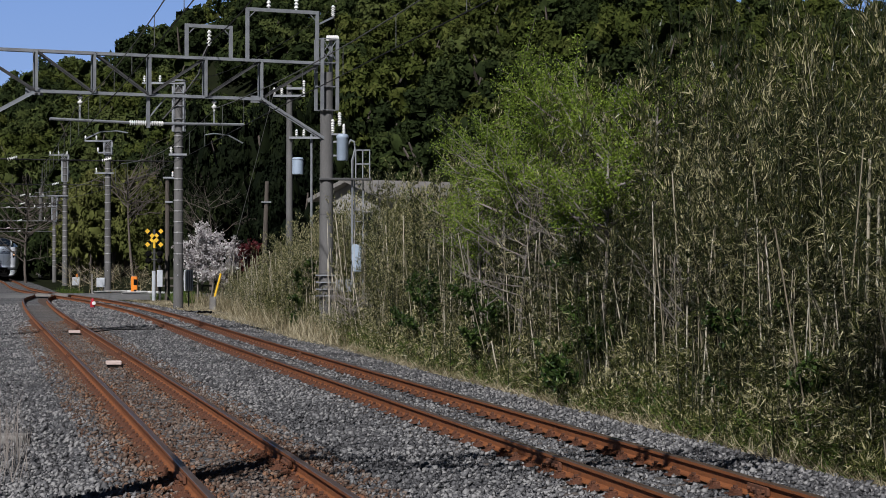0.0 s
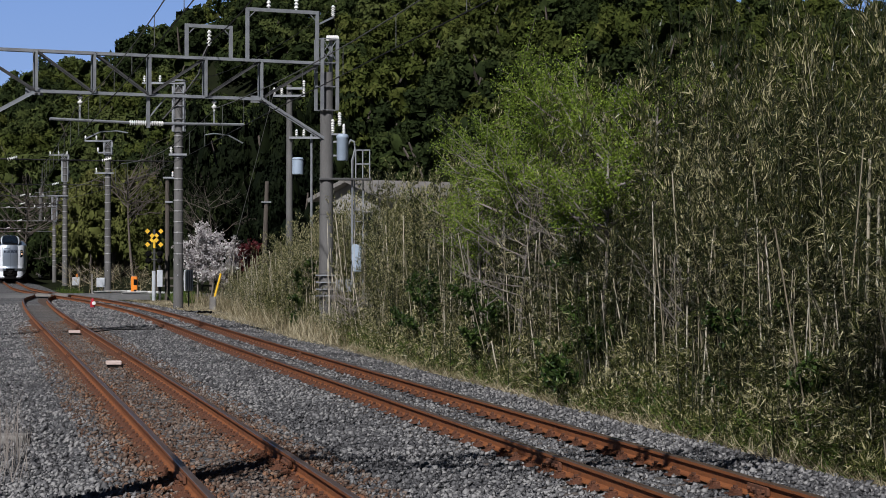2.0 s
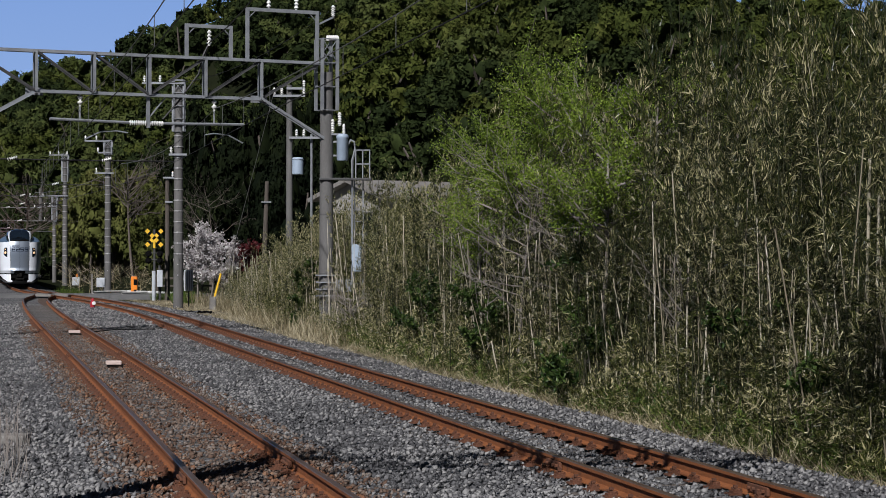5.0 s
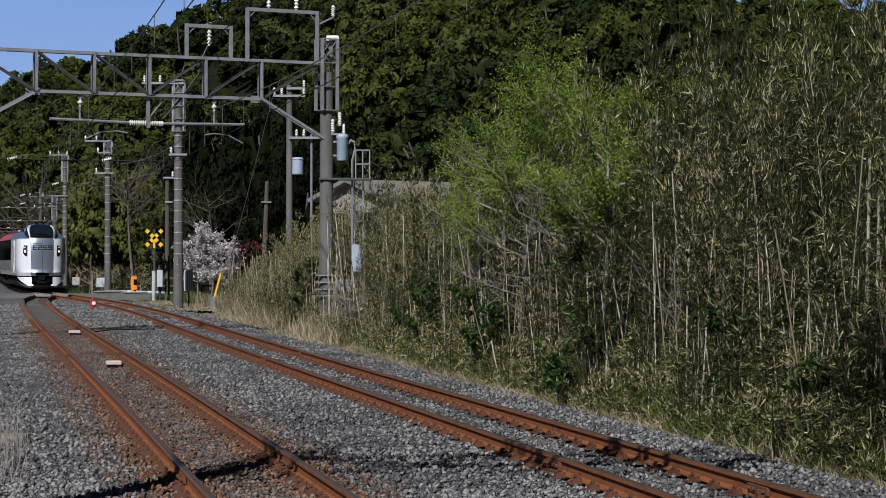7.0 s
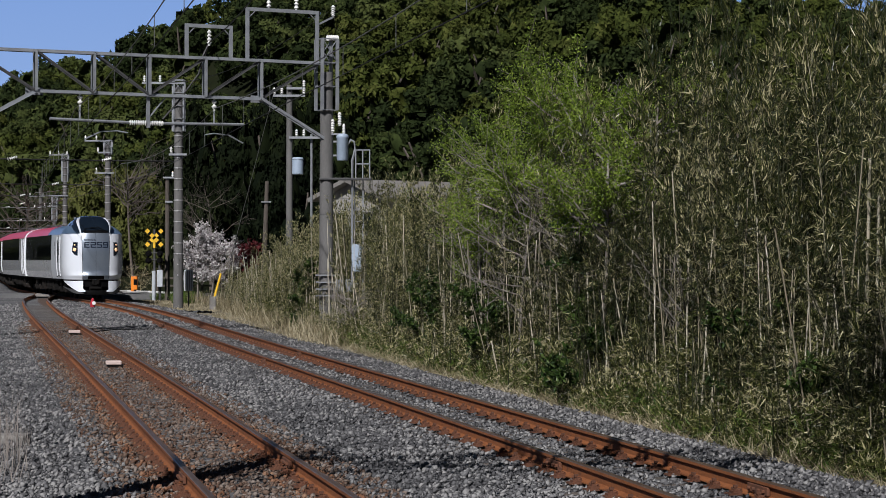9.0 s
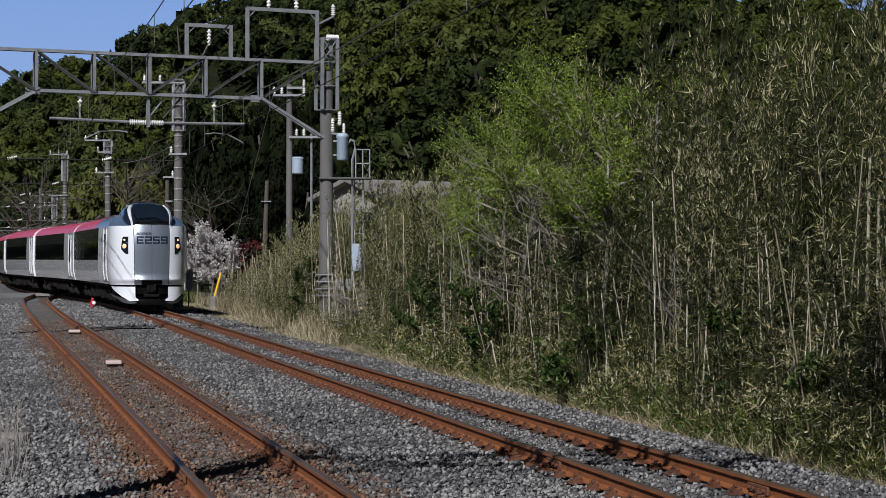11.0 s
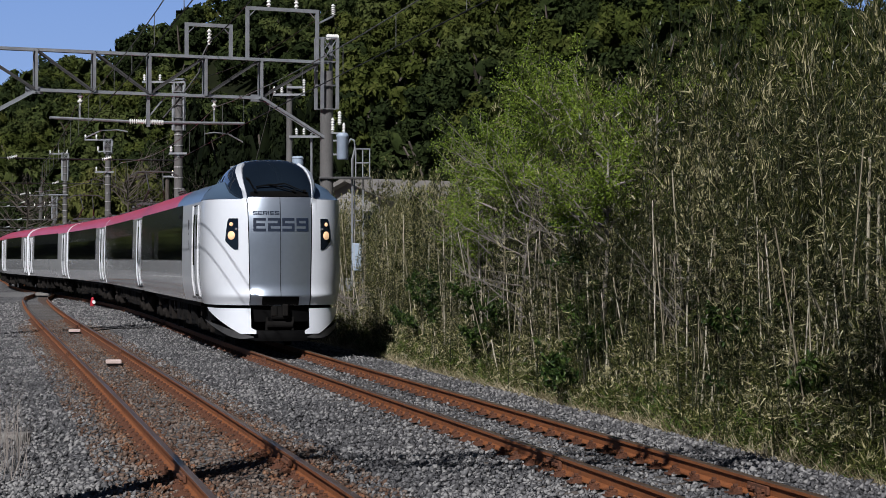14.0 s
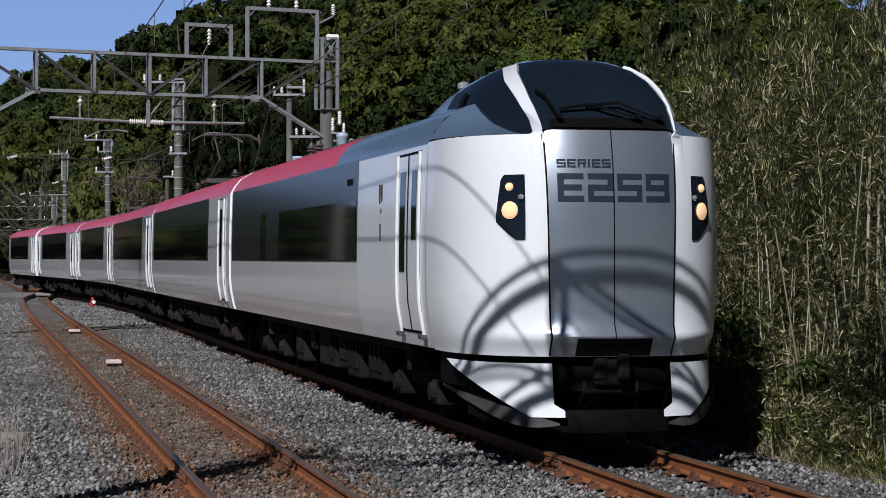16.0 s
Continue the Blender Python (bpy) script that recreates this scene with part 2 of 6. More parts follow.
def bar(bm, a, b, w, h):
    """A square steel bar from a to b."""
    a, b = Vector(a), Vector(b)
    d = b - a
    m = Matrix.Translation((a + b) / 2) @ d.to_track_quat("Z", "Y").to_matrix().to_4x4()
    r = bmesh.ops.create_cube(bm, size=1.0)
    bmesh.ops.scale(bm, vec=(w, h, d.length), verts=r["verts"])
    bmesh.ops.transform(bm, matrix=m, verts=r["verts"])


def angle_bar(bm, a, b, w, t=0.012, flip=1):
    """An L-section steel angle from a to b."""
    a, b = Vector(a), Vector(b)
    d = b - a
    m = Matrix.Translation((a + b) / 2) @ d.to_track_quat("Z", "Y").to_matrix().to_4x4()
    for sx, sy, cx, cy in ((w, t, 0, -w / 2 * flip), (t, w, -w / 2, 0)):
        r = bmesh.ops.create_cube(bm, size=1.0)
        bmesh.ops.scale(bm, vec=(sx, sy, d.length), verts=r["verts"])
        bmesh.ops.translate(bm, vec=(cx, cy, 0), verts=r["verts"])
        bmesh.ops.transform(bm, matrix=m, verts=r["verts"])


def lathe(bm, prof, seg=12, m=None):
    """Turns a profile of (radius, height) about z."""
    rings = []
    for r, z in prof:
        rings.append([bm.verts.new((r * math.cos(2 * math.pi * i / seg), r * math.sin(2 * math.pi * i / seg), z)) for i in range(seg)])
    for a, b in zip(rings, rings[1:]):
        for i in range(seg):
            bm.faces.new((a[i], a[(i + 1) % seg], b[(i + 1) % seg], b[i]))
    bm.faces.new(rings[0][::-1])
    bm.faces.new(rings[-1])
    if m:
        bmesh.ops.transform(bm, matrix=m, verts=[v for r in rings for v in r])


def sweep(bm, pts, r, seg=5):
    """A round cable through points."""
    rings = []
    pts = [Vector(p) for p in pts]
    for i, p in enumerate(pts):
        d = (pts[min(i + 1, len(pts) - 1)] - pts[max(i - 1, 0)]).normalized()
        q = d.to_track_quat("Z", "Y").to_matrix()
        rings.append([bm.verts.new(p + q @ Vector((r * math.cos(6.2832 * k / seg), r * math.sin(6.2832 * k / seg), 0))) for k in range(seg)])
    for a, b in zip(rings, rings[1:]):
        for k in range(seg):
            bm.faces.new((a[k], a[(k + 1) % seg], b[(k + 1) % seg], b[k]))


def sag(a, b, drop, n=14):
    a, b = Vector(a), Vector(b)
    return [a.lerp(b, i / n) - Vector((0, 0, 4 * drop * (i / n) * (1 - i / n))) for i in range(n + 1)]


# ---- the lie of the tracks ----
KNOTS = [0, 25, 50, 75, 100, 130, 170, 230, 400]
BENDS = [-0.124, 0.003, 0.045, -0.168, -0.219, 0.278, -0.04, 0.0, -0.06]
STEP = 0.25
ARC = np.arange(0, 400, STEP)
HEAD = -0.192 + np.concatenate([[0], np.cumsum(np.interp(ARC, KNOTS, BENDS)[:-1] * STEP)]) / 100
PX = 4.196 + np.concatenate([[0], np.cumsum(np.sin(HEAD[:-1]) * STEP)])
PY = 9.0 + np.concatenate([[0], np.cumsum(np.cos(HEAD[:-1]) * STEP)])
# carried on straight towards and past the eye
near = np.arange(-14, 0, STEP)
PX = np.concatenate([4.196 + near * math.sin(-0.192), PX])
PY = np.concatenate([9.0 + near * math.cos(-0.192), PY])
ARC = np.concatenate([near, ARC])
HEAD = np.concatenate([np.full(len(near), -0.192), HEAD])


def main_at(s):
    return float(np.interp(s, ARC, PX)), float(np.interp(s, ARC, PY)), float(np.interp(s, ARC, HEAD))


def main_x(y):
    return np.interp(y, PY, PX)


def siding_x(y):
    y = np.asarray(y, dtype=float)
    u = y / 100
    x = 2.261 - 19.358 * u - 3.642 * u ** 2 + 2.382 * u ** 3
    k = np.clip((y - 106) / 34, 0, 1)
    k = k * k * (3 - 2 * k)
    return x * (1 - k) + main_x(y) * k


# ---- far sky behind the hills ----
def build_sky():
    m = bpy.data.materials.new("clear_sky")
    m.use_nodes = True
    n, l = m.node_tree.nodes, m.node_tree.links
    n.remove(n["Principled BSDF"])
    e = n.new("ShaderNodeEmission")
    tc, sep, ramp = n.new("ShaderNodeTexCoord"), n.new("ShaderNodeSeparateXYZ"), n.new("ShaderNodeValToRGB")
    l.new(tc.outputs["Generated"], sep.inputs[0])
    l.new(sep.outputs["Z"], ramp.inputs[0])
    ramp.color_ramp.elements[0].color = (0.42, 0.58, 0.84, 1)
    ramp.color_ramp.elements[1].color = (0.24, 0.4, 0.76, 1)
    ramp.color_ramp.elements[1].position = 0.75
    l.new(ramp.outputs[0], e.inputs[0])
    e.inputs[1].default_value = 1.08
    l.new(e.outputs[0], n["Material Output"].inputs[0])
    rows = []
    for z in (-60, 150, 400):
        rows.append([(2300 * math.sin(radians(a)), 2300 * math.cos(radians(a)), z) for a in range(-28, 29, 4)])
    k = len(rows[0])
    f = [(j * k + i, j * k + i + 1, (j + 1) * k + i + 1, (j + 1) * k + i) for j in range(2) for i in range(k - 1)]
    tagged(new("backdrop", mesh_of("backdrop", [p for r in rows for p in r], f, m)), "clear blue sky far beyond the hills", "sky", kind="structure")


build_sky()


# ---- ground, one sheet up to the hills ----
RIDGE_NEAR = ([200, 240, 275, 340, 380, 450, 600, 800, 1100, 1450, 1500, 1560, 1800], [190, 140, 62, 34, -10, -50, -60, -70, -60, -28, 6, -20, -40])
RIDGE_FAR = ([-300, 0, 60, 130, 230, 330], [250, 168, 122, 106, 114, 130])


def smooth(a, b, v):
    k = np.clip((v - a) / (b - a), 0, 1)
    return k * k * (3 - 2 * k)


def ground_z(x, y):
    """Height of the land: flat by the line, a bank behind the thicket, two wooded hills beyond."""
    x, y = np.asarray(x, dtype=float), np.asarray(y, dtype=float)
    yy = np.maximum(y, 5.0)
    az = 784 + x / yy * 3917
    z = np.full(x.shape, -0.3)
    z = z + 0.9 * smooth(3.5, 12, x - main_x(np.clip(y, 0, 380))) * (1 - smooth(88, 106, y))
    zn = EYE - (np.interp(az, *RIDGE_NEAR) - 460.5) / 3917 * 285 - 6.0
    foot = np.interp(az, [300, 600, 720], [185, 158, 120])
    zn = zn * np.clip((yy - foot) / (285 - foot), 0, 1) ** 0.85 * smooth(205, 300, az)
    zf = EYE - (np.interp(az, *RIDGE_FAR) - 460.5) / 3917 * 420 - 8.0
    zf = zf * smooth(225, 425, yy) * (1 - smooth(420, 700, az))
    return np.maximum(z, z + np.maximum(zn, zf))


def build_ground():
    xs = np.unique(np.concatenate([np.linspace(-1500, -120, 14), np.linspace(-120, 90, 106), np.linspace(90, 1500, 14)]))
    ys = np.unique(np.concatenate([np.linspace(-600, 0, 8), np.linspace(0, 120, 61), np.linspace(120, 440, 81), np.linspace(440, 2500, 12)]))
    gx, gy = np.meshgrid(xs, ys)
    gz = ground_z(gx, gy)
    gz[gy > 445] = np.minimum(gz[gy > 445], 20)
    v = np.stack([gx.ravel(), gy.ravel(), gz.ravel()], 1)
    nx = len(xs)
    i = (np.arange(len(ys) - 1)[:, None] * nx + np.arange(nx - 1)[None, :]).ravel()
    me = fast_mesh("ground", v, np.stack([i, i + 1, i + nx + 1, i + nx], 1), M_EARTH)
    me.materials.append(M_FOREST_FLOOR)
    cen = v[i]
    # beyond 112 m the sheet takes the shade-dark floor colour
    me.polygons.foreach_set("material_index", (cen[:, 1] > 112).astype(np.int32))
    me.shade_smooth()
    tagged(new("ground", me), "bare brown earth rising to wooded hills", "ground", kind="structure")


build_ground()


def build_ballast():
    ys = np.concatenate([np.arange(-4, 60, 1.0), np.arange(60, 300, 3.0)])
    rows = []
    for y in ys:
        l, r = float(siding_x(y)), float(main_x(y))
        rows.append([(l - 14, y, -0.32), (l - 7.5, y, -0.3), (l - 3, y, -0.22), (l - 1.6, y, -0.19), ((l + r) / 2, y, -0.2), (r + 1.6, y, -0.19), (r + 2.3, y, -0.27), (r + 3.1, y, -0.42)])
    v = [p for row in rows for p in row]
    n = len(rows[0])
    f = [(j * n + i, j * n + i + 1, (j + 1) * n + i + 1, (j + 1) * n + i) for j in range(len(rows) - 1) for i in range(n - 1)]
    bed = new("ballast_bed", mesh_of("ballast_bed", v, f, M_BALLAST, True))
    tagged(bed, "bed of grey crushed stone under the tracks", "ballast", kind="structure")
    # rust-brown strip inside and beside the siding
    v, f = [], []
    yy = np.arange(2, 120, 1.0)
    for j, y in enumerate(yy):
        x = float(siding_x(y))
        for o in (-1.25, 1.25):
            v.append((x + o, y, -0.196))
        if j:
            f.append((2 * j - 2, 2 * j - 1, 2 * j + 1, 2 * j))
    rust = mat("rusty_dust", (0.06, 0.034, 0.022), (0.09, 0.06, 0.045), 0.95, scale=0.9, fine=20, bump=0.9)
    tagged(new("rusty_strip", mesh_of("rusty_strip", v, f, rust)), "rust-stained dust between the siding's rails", "ballast", kind="structure")


build_ballast()


def stones(name, label, count, y0, y1, inside, material, seed, smin=0.02, smax=0.048, fall=1.3, span=None):
    """Loose crushed stone as one sheet of real pieces."""
    rng = np.random.default_rng(seed)
    y = y0 * (y1 / y0) ** (rng.random(count * 3) ** fall)
    x = rng.random(count * 3) * 26 - 20 if span is None else siding_x(y) + rng.uniform(-span, span, count * 3)
    az = np.abs(x) / y
    sx, mx = siding_x(y), main_x(y)
    ok = (az < 0.215) & inside(x, y, sx, mx)
    for c in (sx, mx):
        for o in (-0.566, 0.566):
            ok &= np.abs(x - c - o) > 0.085
    x, y = x[ok][:count * 3 // 7], y[ok][:count * 3 // 7]
    sx, mx = siding_x(y), main_x(y)
    n = len(x)
    d = x - mx
    z = -0.18 + rng.normal(0, 0.012, n) - 0.16 * smooth(1.7, 2.9, d) + 0.0 * d
    z = z - 0.012 * smooth(0.5, 0.3, np.minimum(np.abs(x - sx), np.abs(d)))
    base = np.array([(1, 0, 0), (-1, 0.1, 0), (0.1, 1, 0), (0, -1, 0.1), (0.1, 0.1, 0.8), (0, 0, -0.8), ])
    tri = np.array([(0, 2, 4), (2, 1, 4), (1, 3, 4), (3, 0, 4), (2, 0, 5), (1, 2, 5), (3, 1, 5), (0, 3, 5)])
    v = base[None] * (1 + rng.normal(0, 0.28, (n, 6, 3))) + rng.normal(0, 0.16, (n, 6, 3))
    v *= (smin + (smax - smin) * rng.random(n) ** 1.6)[:, None, None] * np.array([1, 0.8, 0.65])
    ang = rng.random((n, 3)) * 6.283
    for a, (i, j) in enumerate(((0, 1), (1, 2), (0, 2))):
        c, s = np.cos(ang[:, a])[:, None], np.sin(ang[:, a])[:, None]
        if a:
            c, s = np.cos(ang[:, a] * 0.15)[:, None], np.sin(ang[:, a] * 0.15)[:, None]
        vi, vj = v[:, :, i].copy(), v[:, :, j].copy()
        v[:, :, i], v[:, :, j] = vi * c - vj * s, vi * s + vj * c
    v += np.stack([x, y, z], 1)[:, None]
    f = (tri[None] + 6 * np.arange(n)[:, None, None]).reshape(-1, 3)
    tagged(new(name, fast_mesh(name, v.reshape(-1, 3), f, material)), label, "ballast", kind="stuff")


stones("crushed_stone", "loose grey crushed ballast stones", 115000, 15, 75, lambda x, y, s, m: (np.abs(x - s) > 1.0) & (x - m < 3.0), M_STONE, 3)
stones("far_crushed_stone", "loose grey ballast stones towards the crossing", 34000, 68, 122, lambda x, y, s, m: (np.abs(x - s) > 0.8) & (x - m < 2.9) & (x - s > -6), M_STONE, 8, 0.04, 0.085, 1.0)
stones("rusty_crushed_stone", "rust-stained ballast stones between the siding's rails", 42000, 15, 75, lambda x, y, s, m: np.abs(x - s) < 1.3, M_STONE_RUST, 4, 0.02, 0.046, span=1.3)

stones("rail_side_stone", "orange-brown rusted stones along the siding's rails", 18000, 15, 75, lambda x, y, s, m: np.abs(np.abs(x - s) - 0.6) < 0.3, mat("orange_rusted_stone", (0.13, 0.055, 0.026), (0.19, 0.088, 0.045), 0.9, scale=0.7, fine=25, island=0.6, bump=0.3, c=(0.24, 0.14, 0.085)), 6, 0.02, 0.042, span=1.0)


# ---- tracks ----
def rail_mesh(name, fx, o, y0, y1):
    """A flat-bottomed rail, its head in worn metal, swept along the line."""
    half = [(0.0635, -0.153), (0.0635, -0.142), (0.02, -0.128), (0.0085, -0.118), (0.0085, -0.045), (0.0325, -0.034), (0.0325, -0.008), (0.026, -0.001)]
    prof = half + [(-x, z) for x, z in half[::-1]]
    ys = np.concatenate([np.arange(y0, 60, 0.8), np.arange(60, y1, 2.5)])
    xs = fx(ys)
    t = np.gradient(xs, ys)
    n = np.sqrt(1 + t * t)
    verts, faces, mi = [], [], []
    for x, y, nx, ny in zip(xs, ys, 1 / n, -t / n):
        verts += [(x + (o + a) * nx, y + (o + a) * ny, z) for a, z in prof]
    k = len(prof)
    for j in range(len(ys) - 1):
        for i in range(k):
            i2 = (i + 1) % k
            faces.append((j * k + i, j * k + i2, (j + 1) * k + i2, (j + 1) * k + i))
            mi.append(1 if i in (6, 7, 8) else 0)
    me = mesh_of(name, verts, faces, [M_RAIL, M_RAILTOP])
    me.polygons.foreach_set("material_index", np.array(mi, dtype=np.int32))
    return me


def clip_mesh():
    """Rail seat: sole plate edge, a sprung clip and a square-headed bolt at each side of the foot."""
    bm = bmesh.new()
    box(bm, 0, 0, -0.159, 0.36, 0.15, 0.016)
    for s in (-1, 1):
        box(bm, s * 0.1, 0, -0.142, 0.09, 0.11, 0.022)
        box(bm, s * 0.085, 0, -0.122, 0.07, 0.055, 0.02)
        tube(bm, (s * 0.1, 0, -0.12), (s * 0.1, 0, -0.085), 0.014, seg=6)
        box(bm, s * 0.1, 0, -0.092, 0.036, 0.036, 0.022)
        tube(bm, (s * 0.07, -0.05, -0.125), (s * 0.12, 0.05, -0.112), 0.012, seg=6)
    me = bpy.data.meshes.new("fastening")
    bm.to_mesh(me)
    bm.free()
    me.materials.append(M_CLIP)
    return me


def sleeper_mesh():
    bm = bmesh.new()
    box(bm, 0, 0, -0.262, 2.0, 0.2, 0.14, 0.015)
    me = bpy.data.meshes.new("sleeper")
    bm.to_mesh(me)
    bm.free()
    me.materials.append(M_SLEEPER)
    return me


def fishplate_mesh():
    bm = bmesh.new()
    for s in (-1, 1):
        box(bm, s * 0.028, 0, -0.082, 0.03, 0.5, 0.075, 0.006)
        for y in (-0.18, -0.06, 0.06, 0.18):
            tube(bm, (s * 0.03, y, -0.085), (s * 0.068, y, -0.085), 0.016, seg=6)
    me = bpy.data.meshes.new("fishplate")
    bm.to_mesh(me)
    bm.free()
    me.materials.append(M_CLIP)
    return me


CLIP, SLEEPER, FISH = clip_mesh(), sleeper_mesh(), fishplate_mesh()


def build_track(name, label, fx, y0, y1, joints):
    tr = thing(name, Matrix(), label, "railway track", "railway tracks")
    for o in (-0.566, 0.566):
        part("rail", rail_mesh("rail", fx, o, y0, y1), None, tr, "rust-brown steel rail with a worn head")
    y, k = 13.0, 0
    while y < 100:
        x, x2 = float(fx(y)), float(fx(y + 0.1))
        h = math.degrees(math.atan2(x2 - x, 0.1))
        m = pose(x, y, 0, 0, 0, -h)
        sl = part("sleeper", SLEEPER, None, tr)
        sl.matrix_world = m
        if y < 75:
            for o in (-0.566, 0.566):
                c = part("fastening", CLIP, None, tr)
                c.matrix_world = m @ pose(o, 0, 0)
        y += 0.58
    for y, o in joints:
        x, x2 = float(fx(y)), float(fx(y + 0.1))
        c = part("fishplate", FISH, None, tr, "bolted rust-brown joint plate")
        c.matrix_world = pose(x, y, 0, 0, 0, -math.degrees(math.atan2(x2 - x, 0.1))) @ pose(o, 0, 0)


build_track("main_track", "rusty railway track on grey ballast, curving away", main_x, -5, 330, [(19.0, 0.566), (21.6, -0.566), (43.5, -0.566), (46.5, 0.566), (68, -0.566)])
build_track("siding_track", "rusty siding track joining the main track", siding_x, -5, 140, [(20.2, -0.566), (21.5, 0.566), (46.0, -0.566), (47.0, 0.566), (66, 0.566)])


# ---- the train ----
SIDE = [(1.37, 0.95), (1.405, 1.08), (1.45, 1.3), (1.472, 1.55), (1.472, 2.0), (1.465, 2.5), (1.445, 3.1)]
TOP = [(1.43, 3.14), (1.38, 3.24), (1.26, 3.38), (1.05, 3.5), (0.75, 3.59), (0.4, 3.64), (0.0, 3.65)]
NOSE, POW = 2.0, 2.7


def half_width(z):
    return float(np.interp(z, [p[1] for p in SIDE], [p[0] for p in SIDE]))


def rake(z):
    """How far the nose falls back with height, and the lip of the bumper."""
    lip = -0.07 * math.exp(-((z - 1.14) / 0.08) ** 2)
    return 0.16 * max(0.0, (z - 2.2) / 1.0) ** 2 + 0.04 * max(0.0, (1.05 - z) / 0.1) + lip


def nose_y(x, z):
    """Setback of the nose's skin at half-breadth x and height z."""
    w = half_width(z)
    k = min(abs(x) / w, 0.999)
    y = NOSE - NOSE * (1 - k ** POW) ** (1 / POW)
    return y + rake(z) * max(0.0, 1 - y / NOSE)


def plan(z, n=16):
    """The nose's outline at a height, from one side round to the other."""
    w = half_width(z)
    out = []
    for i in range(-n, n + 1):
        a = i / n * math.pi / 2
        x = w * math.copysign(abs(math.sin(a)) ** (2 / POW), a)
        y = NOSE - NOSE * abs(math.cos(a)) ** (2 / POW)
        out.append((x, y + rake(z) * max(0.0, 1 - y / NOSE)))
    return out


def grid_mesh(name, rows, material, smooth_angle=40, flip=False):
    n = len(rows[0])
    v = [p for r in rows for p in r]
    f = []
    for j in range(len(rows) - 1):
        for i in range(n - 1):
            q = (j * n + i, j * n + i + 1, (j + 1) * n + i + 1, (j + 1) * n + i)
            f.append(q[::-1] if flip else q)
    me = mesh_of(name, v, f, material, True, smooth_angle)
    return me


LEVELS = [0.94, 0.97, 1.02, 1.06, 1.1, 1.14, 1.18, 1.26, 1.4, 1.6, 1.85, 2.1, 2.25, 2.4, 2.55, 2.7, 2.8, 2.9, 2.98, 3.05, 3.12]


def skin_patch(name, x0, x1, z0, z1, proud, material, nx=8, nz=10, edge=None):
    """A panel that follows the nose. edge(z) gives the half-breadths at a height."""
    rows = []
    for z in sorted({z0, z1, *[v for v in LEVELS if z0 + 0.004 < v < z1 - 0.004]} | ({z0 + (z1 - z0) * j / nz for j in range(nz)} if z1 - z0 < 1 else set())):
        a, b = edge(z) if edge else (x0, x1)
        rows.append([(a + (b - a) * i / nx, nose_y(a + (b - a) * i / nx, z) - proud, z) for i in range(nx + 1)])
    return grid_mesh(name, rows, material)


def side_band(name, side, y0, y1, z0, z1, proud, material, nz=6):
    rows = []
    for j in range(nz + 1):
        z = z0 + (z1 - z0) * j / nz
        x = side * (half_width(z) + proud)
        rows.append([(x, y0 + (y1 - y0) * i / 4, z) for i in range(5)])
    return grid_mesh(name, rows, material, flip=side > 0)


def canopy_pt(d, a):
    """The cab's glazed dome: setback d, angle a from one flank (0) over the top (pi)."""
    top = float(np.interp(d, [0.1, 0.2, 0.4, 0.7, 1.0, 1.4, 2.0, 3.0, 5.0, 7.5, 9.5], [3.18, 3.32, 3.53, 3.74, 3.87, 3.97, 4.02, 4.0, 3.9, 3.75, 3.63]))
    w = float(np.interp(d, [0.1, 0.5, 1.2, 2.2, 4.0, 6.0, 9.5], [0.68, 0.78, 0.93, 1.02, 0.98, 0.74, 0.35]))
    base = 3.04
    ez = float(np.interp(d, [0.1, 0.5, 1.3], [0.1, 0.36, 0.66]))
    c, s = math.cos(a), math.sin(a)
    return (-w * math.copysign(abs(c) ** 0.72, c), d + 0.1, base + (top - base) * abs(s) ** ez)


# square-cut capitals and figures: bars (x0, z0, x1, z1) in a cell one wide and one high
GLYPHS = {
    "S": ((0, 0.8, 1, 1), (0, 0.4, 0.2, 0.8), (0.2, 0.4, 1, 0.6), (0.8, 0.2, 1, 0.4), (0, 0, 1, 0.2)),
    "E": ((0, 0, 0.24, 1), (0.24, 0.8, 1, 1), (0.24, 0.4, 0.92, 0.6), (0.24, 0, 1, 0.2)),
    "R": ((0, 0, 0.22, 1), (0.22, 0.8, 1, 1), (0.8, 0.4, 1, 0.8), (0.22, 0.4, 0.8, 0.6), (0.62, 0, 0.86, 0.4)),
    "I": ((0, 0, 0.24, 1),),
    "2": ((0, 0.8, 1, 1), (0.78, 0.4, 1, 0.8), (0, 0.4, 0.78, 0.6), (0, 0.2, 0.22, 0.4), (0, 0, 1, 0.2)),
    "5": ((0, 0.8, 1, 1), (0, 0.4, 0.22, 0.8), (0.22, 0.4, 1, 0.6), (0.78, 0.2, 1, 0.4), (0, 0, 1, 0.2)),
    "9": ((0, 0.8, 1, 1), (0, 0.4, 0.22, 0.8), (0.78, 0.2, 1, 0.8), (0.22, 0.4, 0.78, 0.6), (0, 0, 1, 0.2)),
}


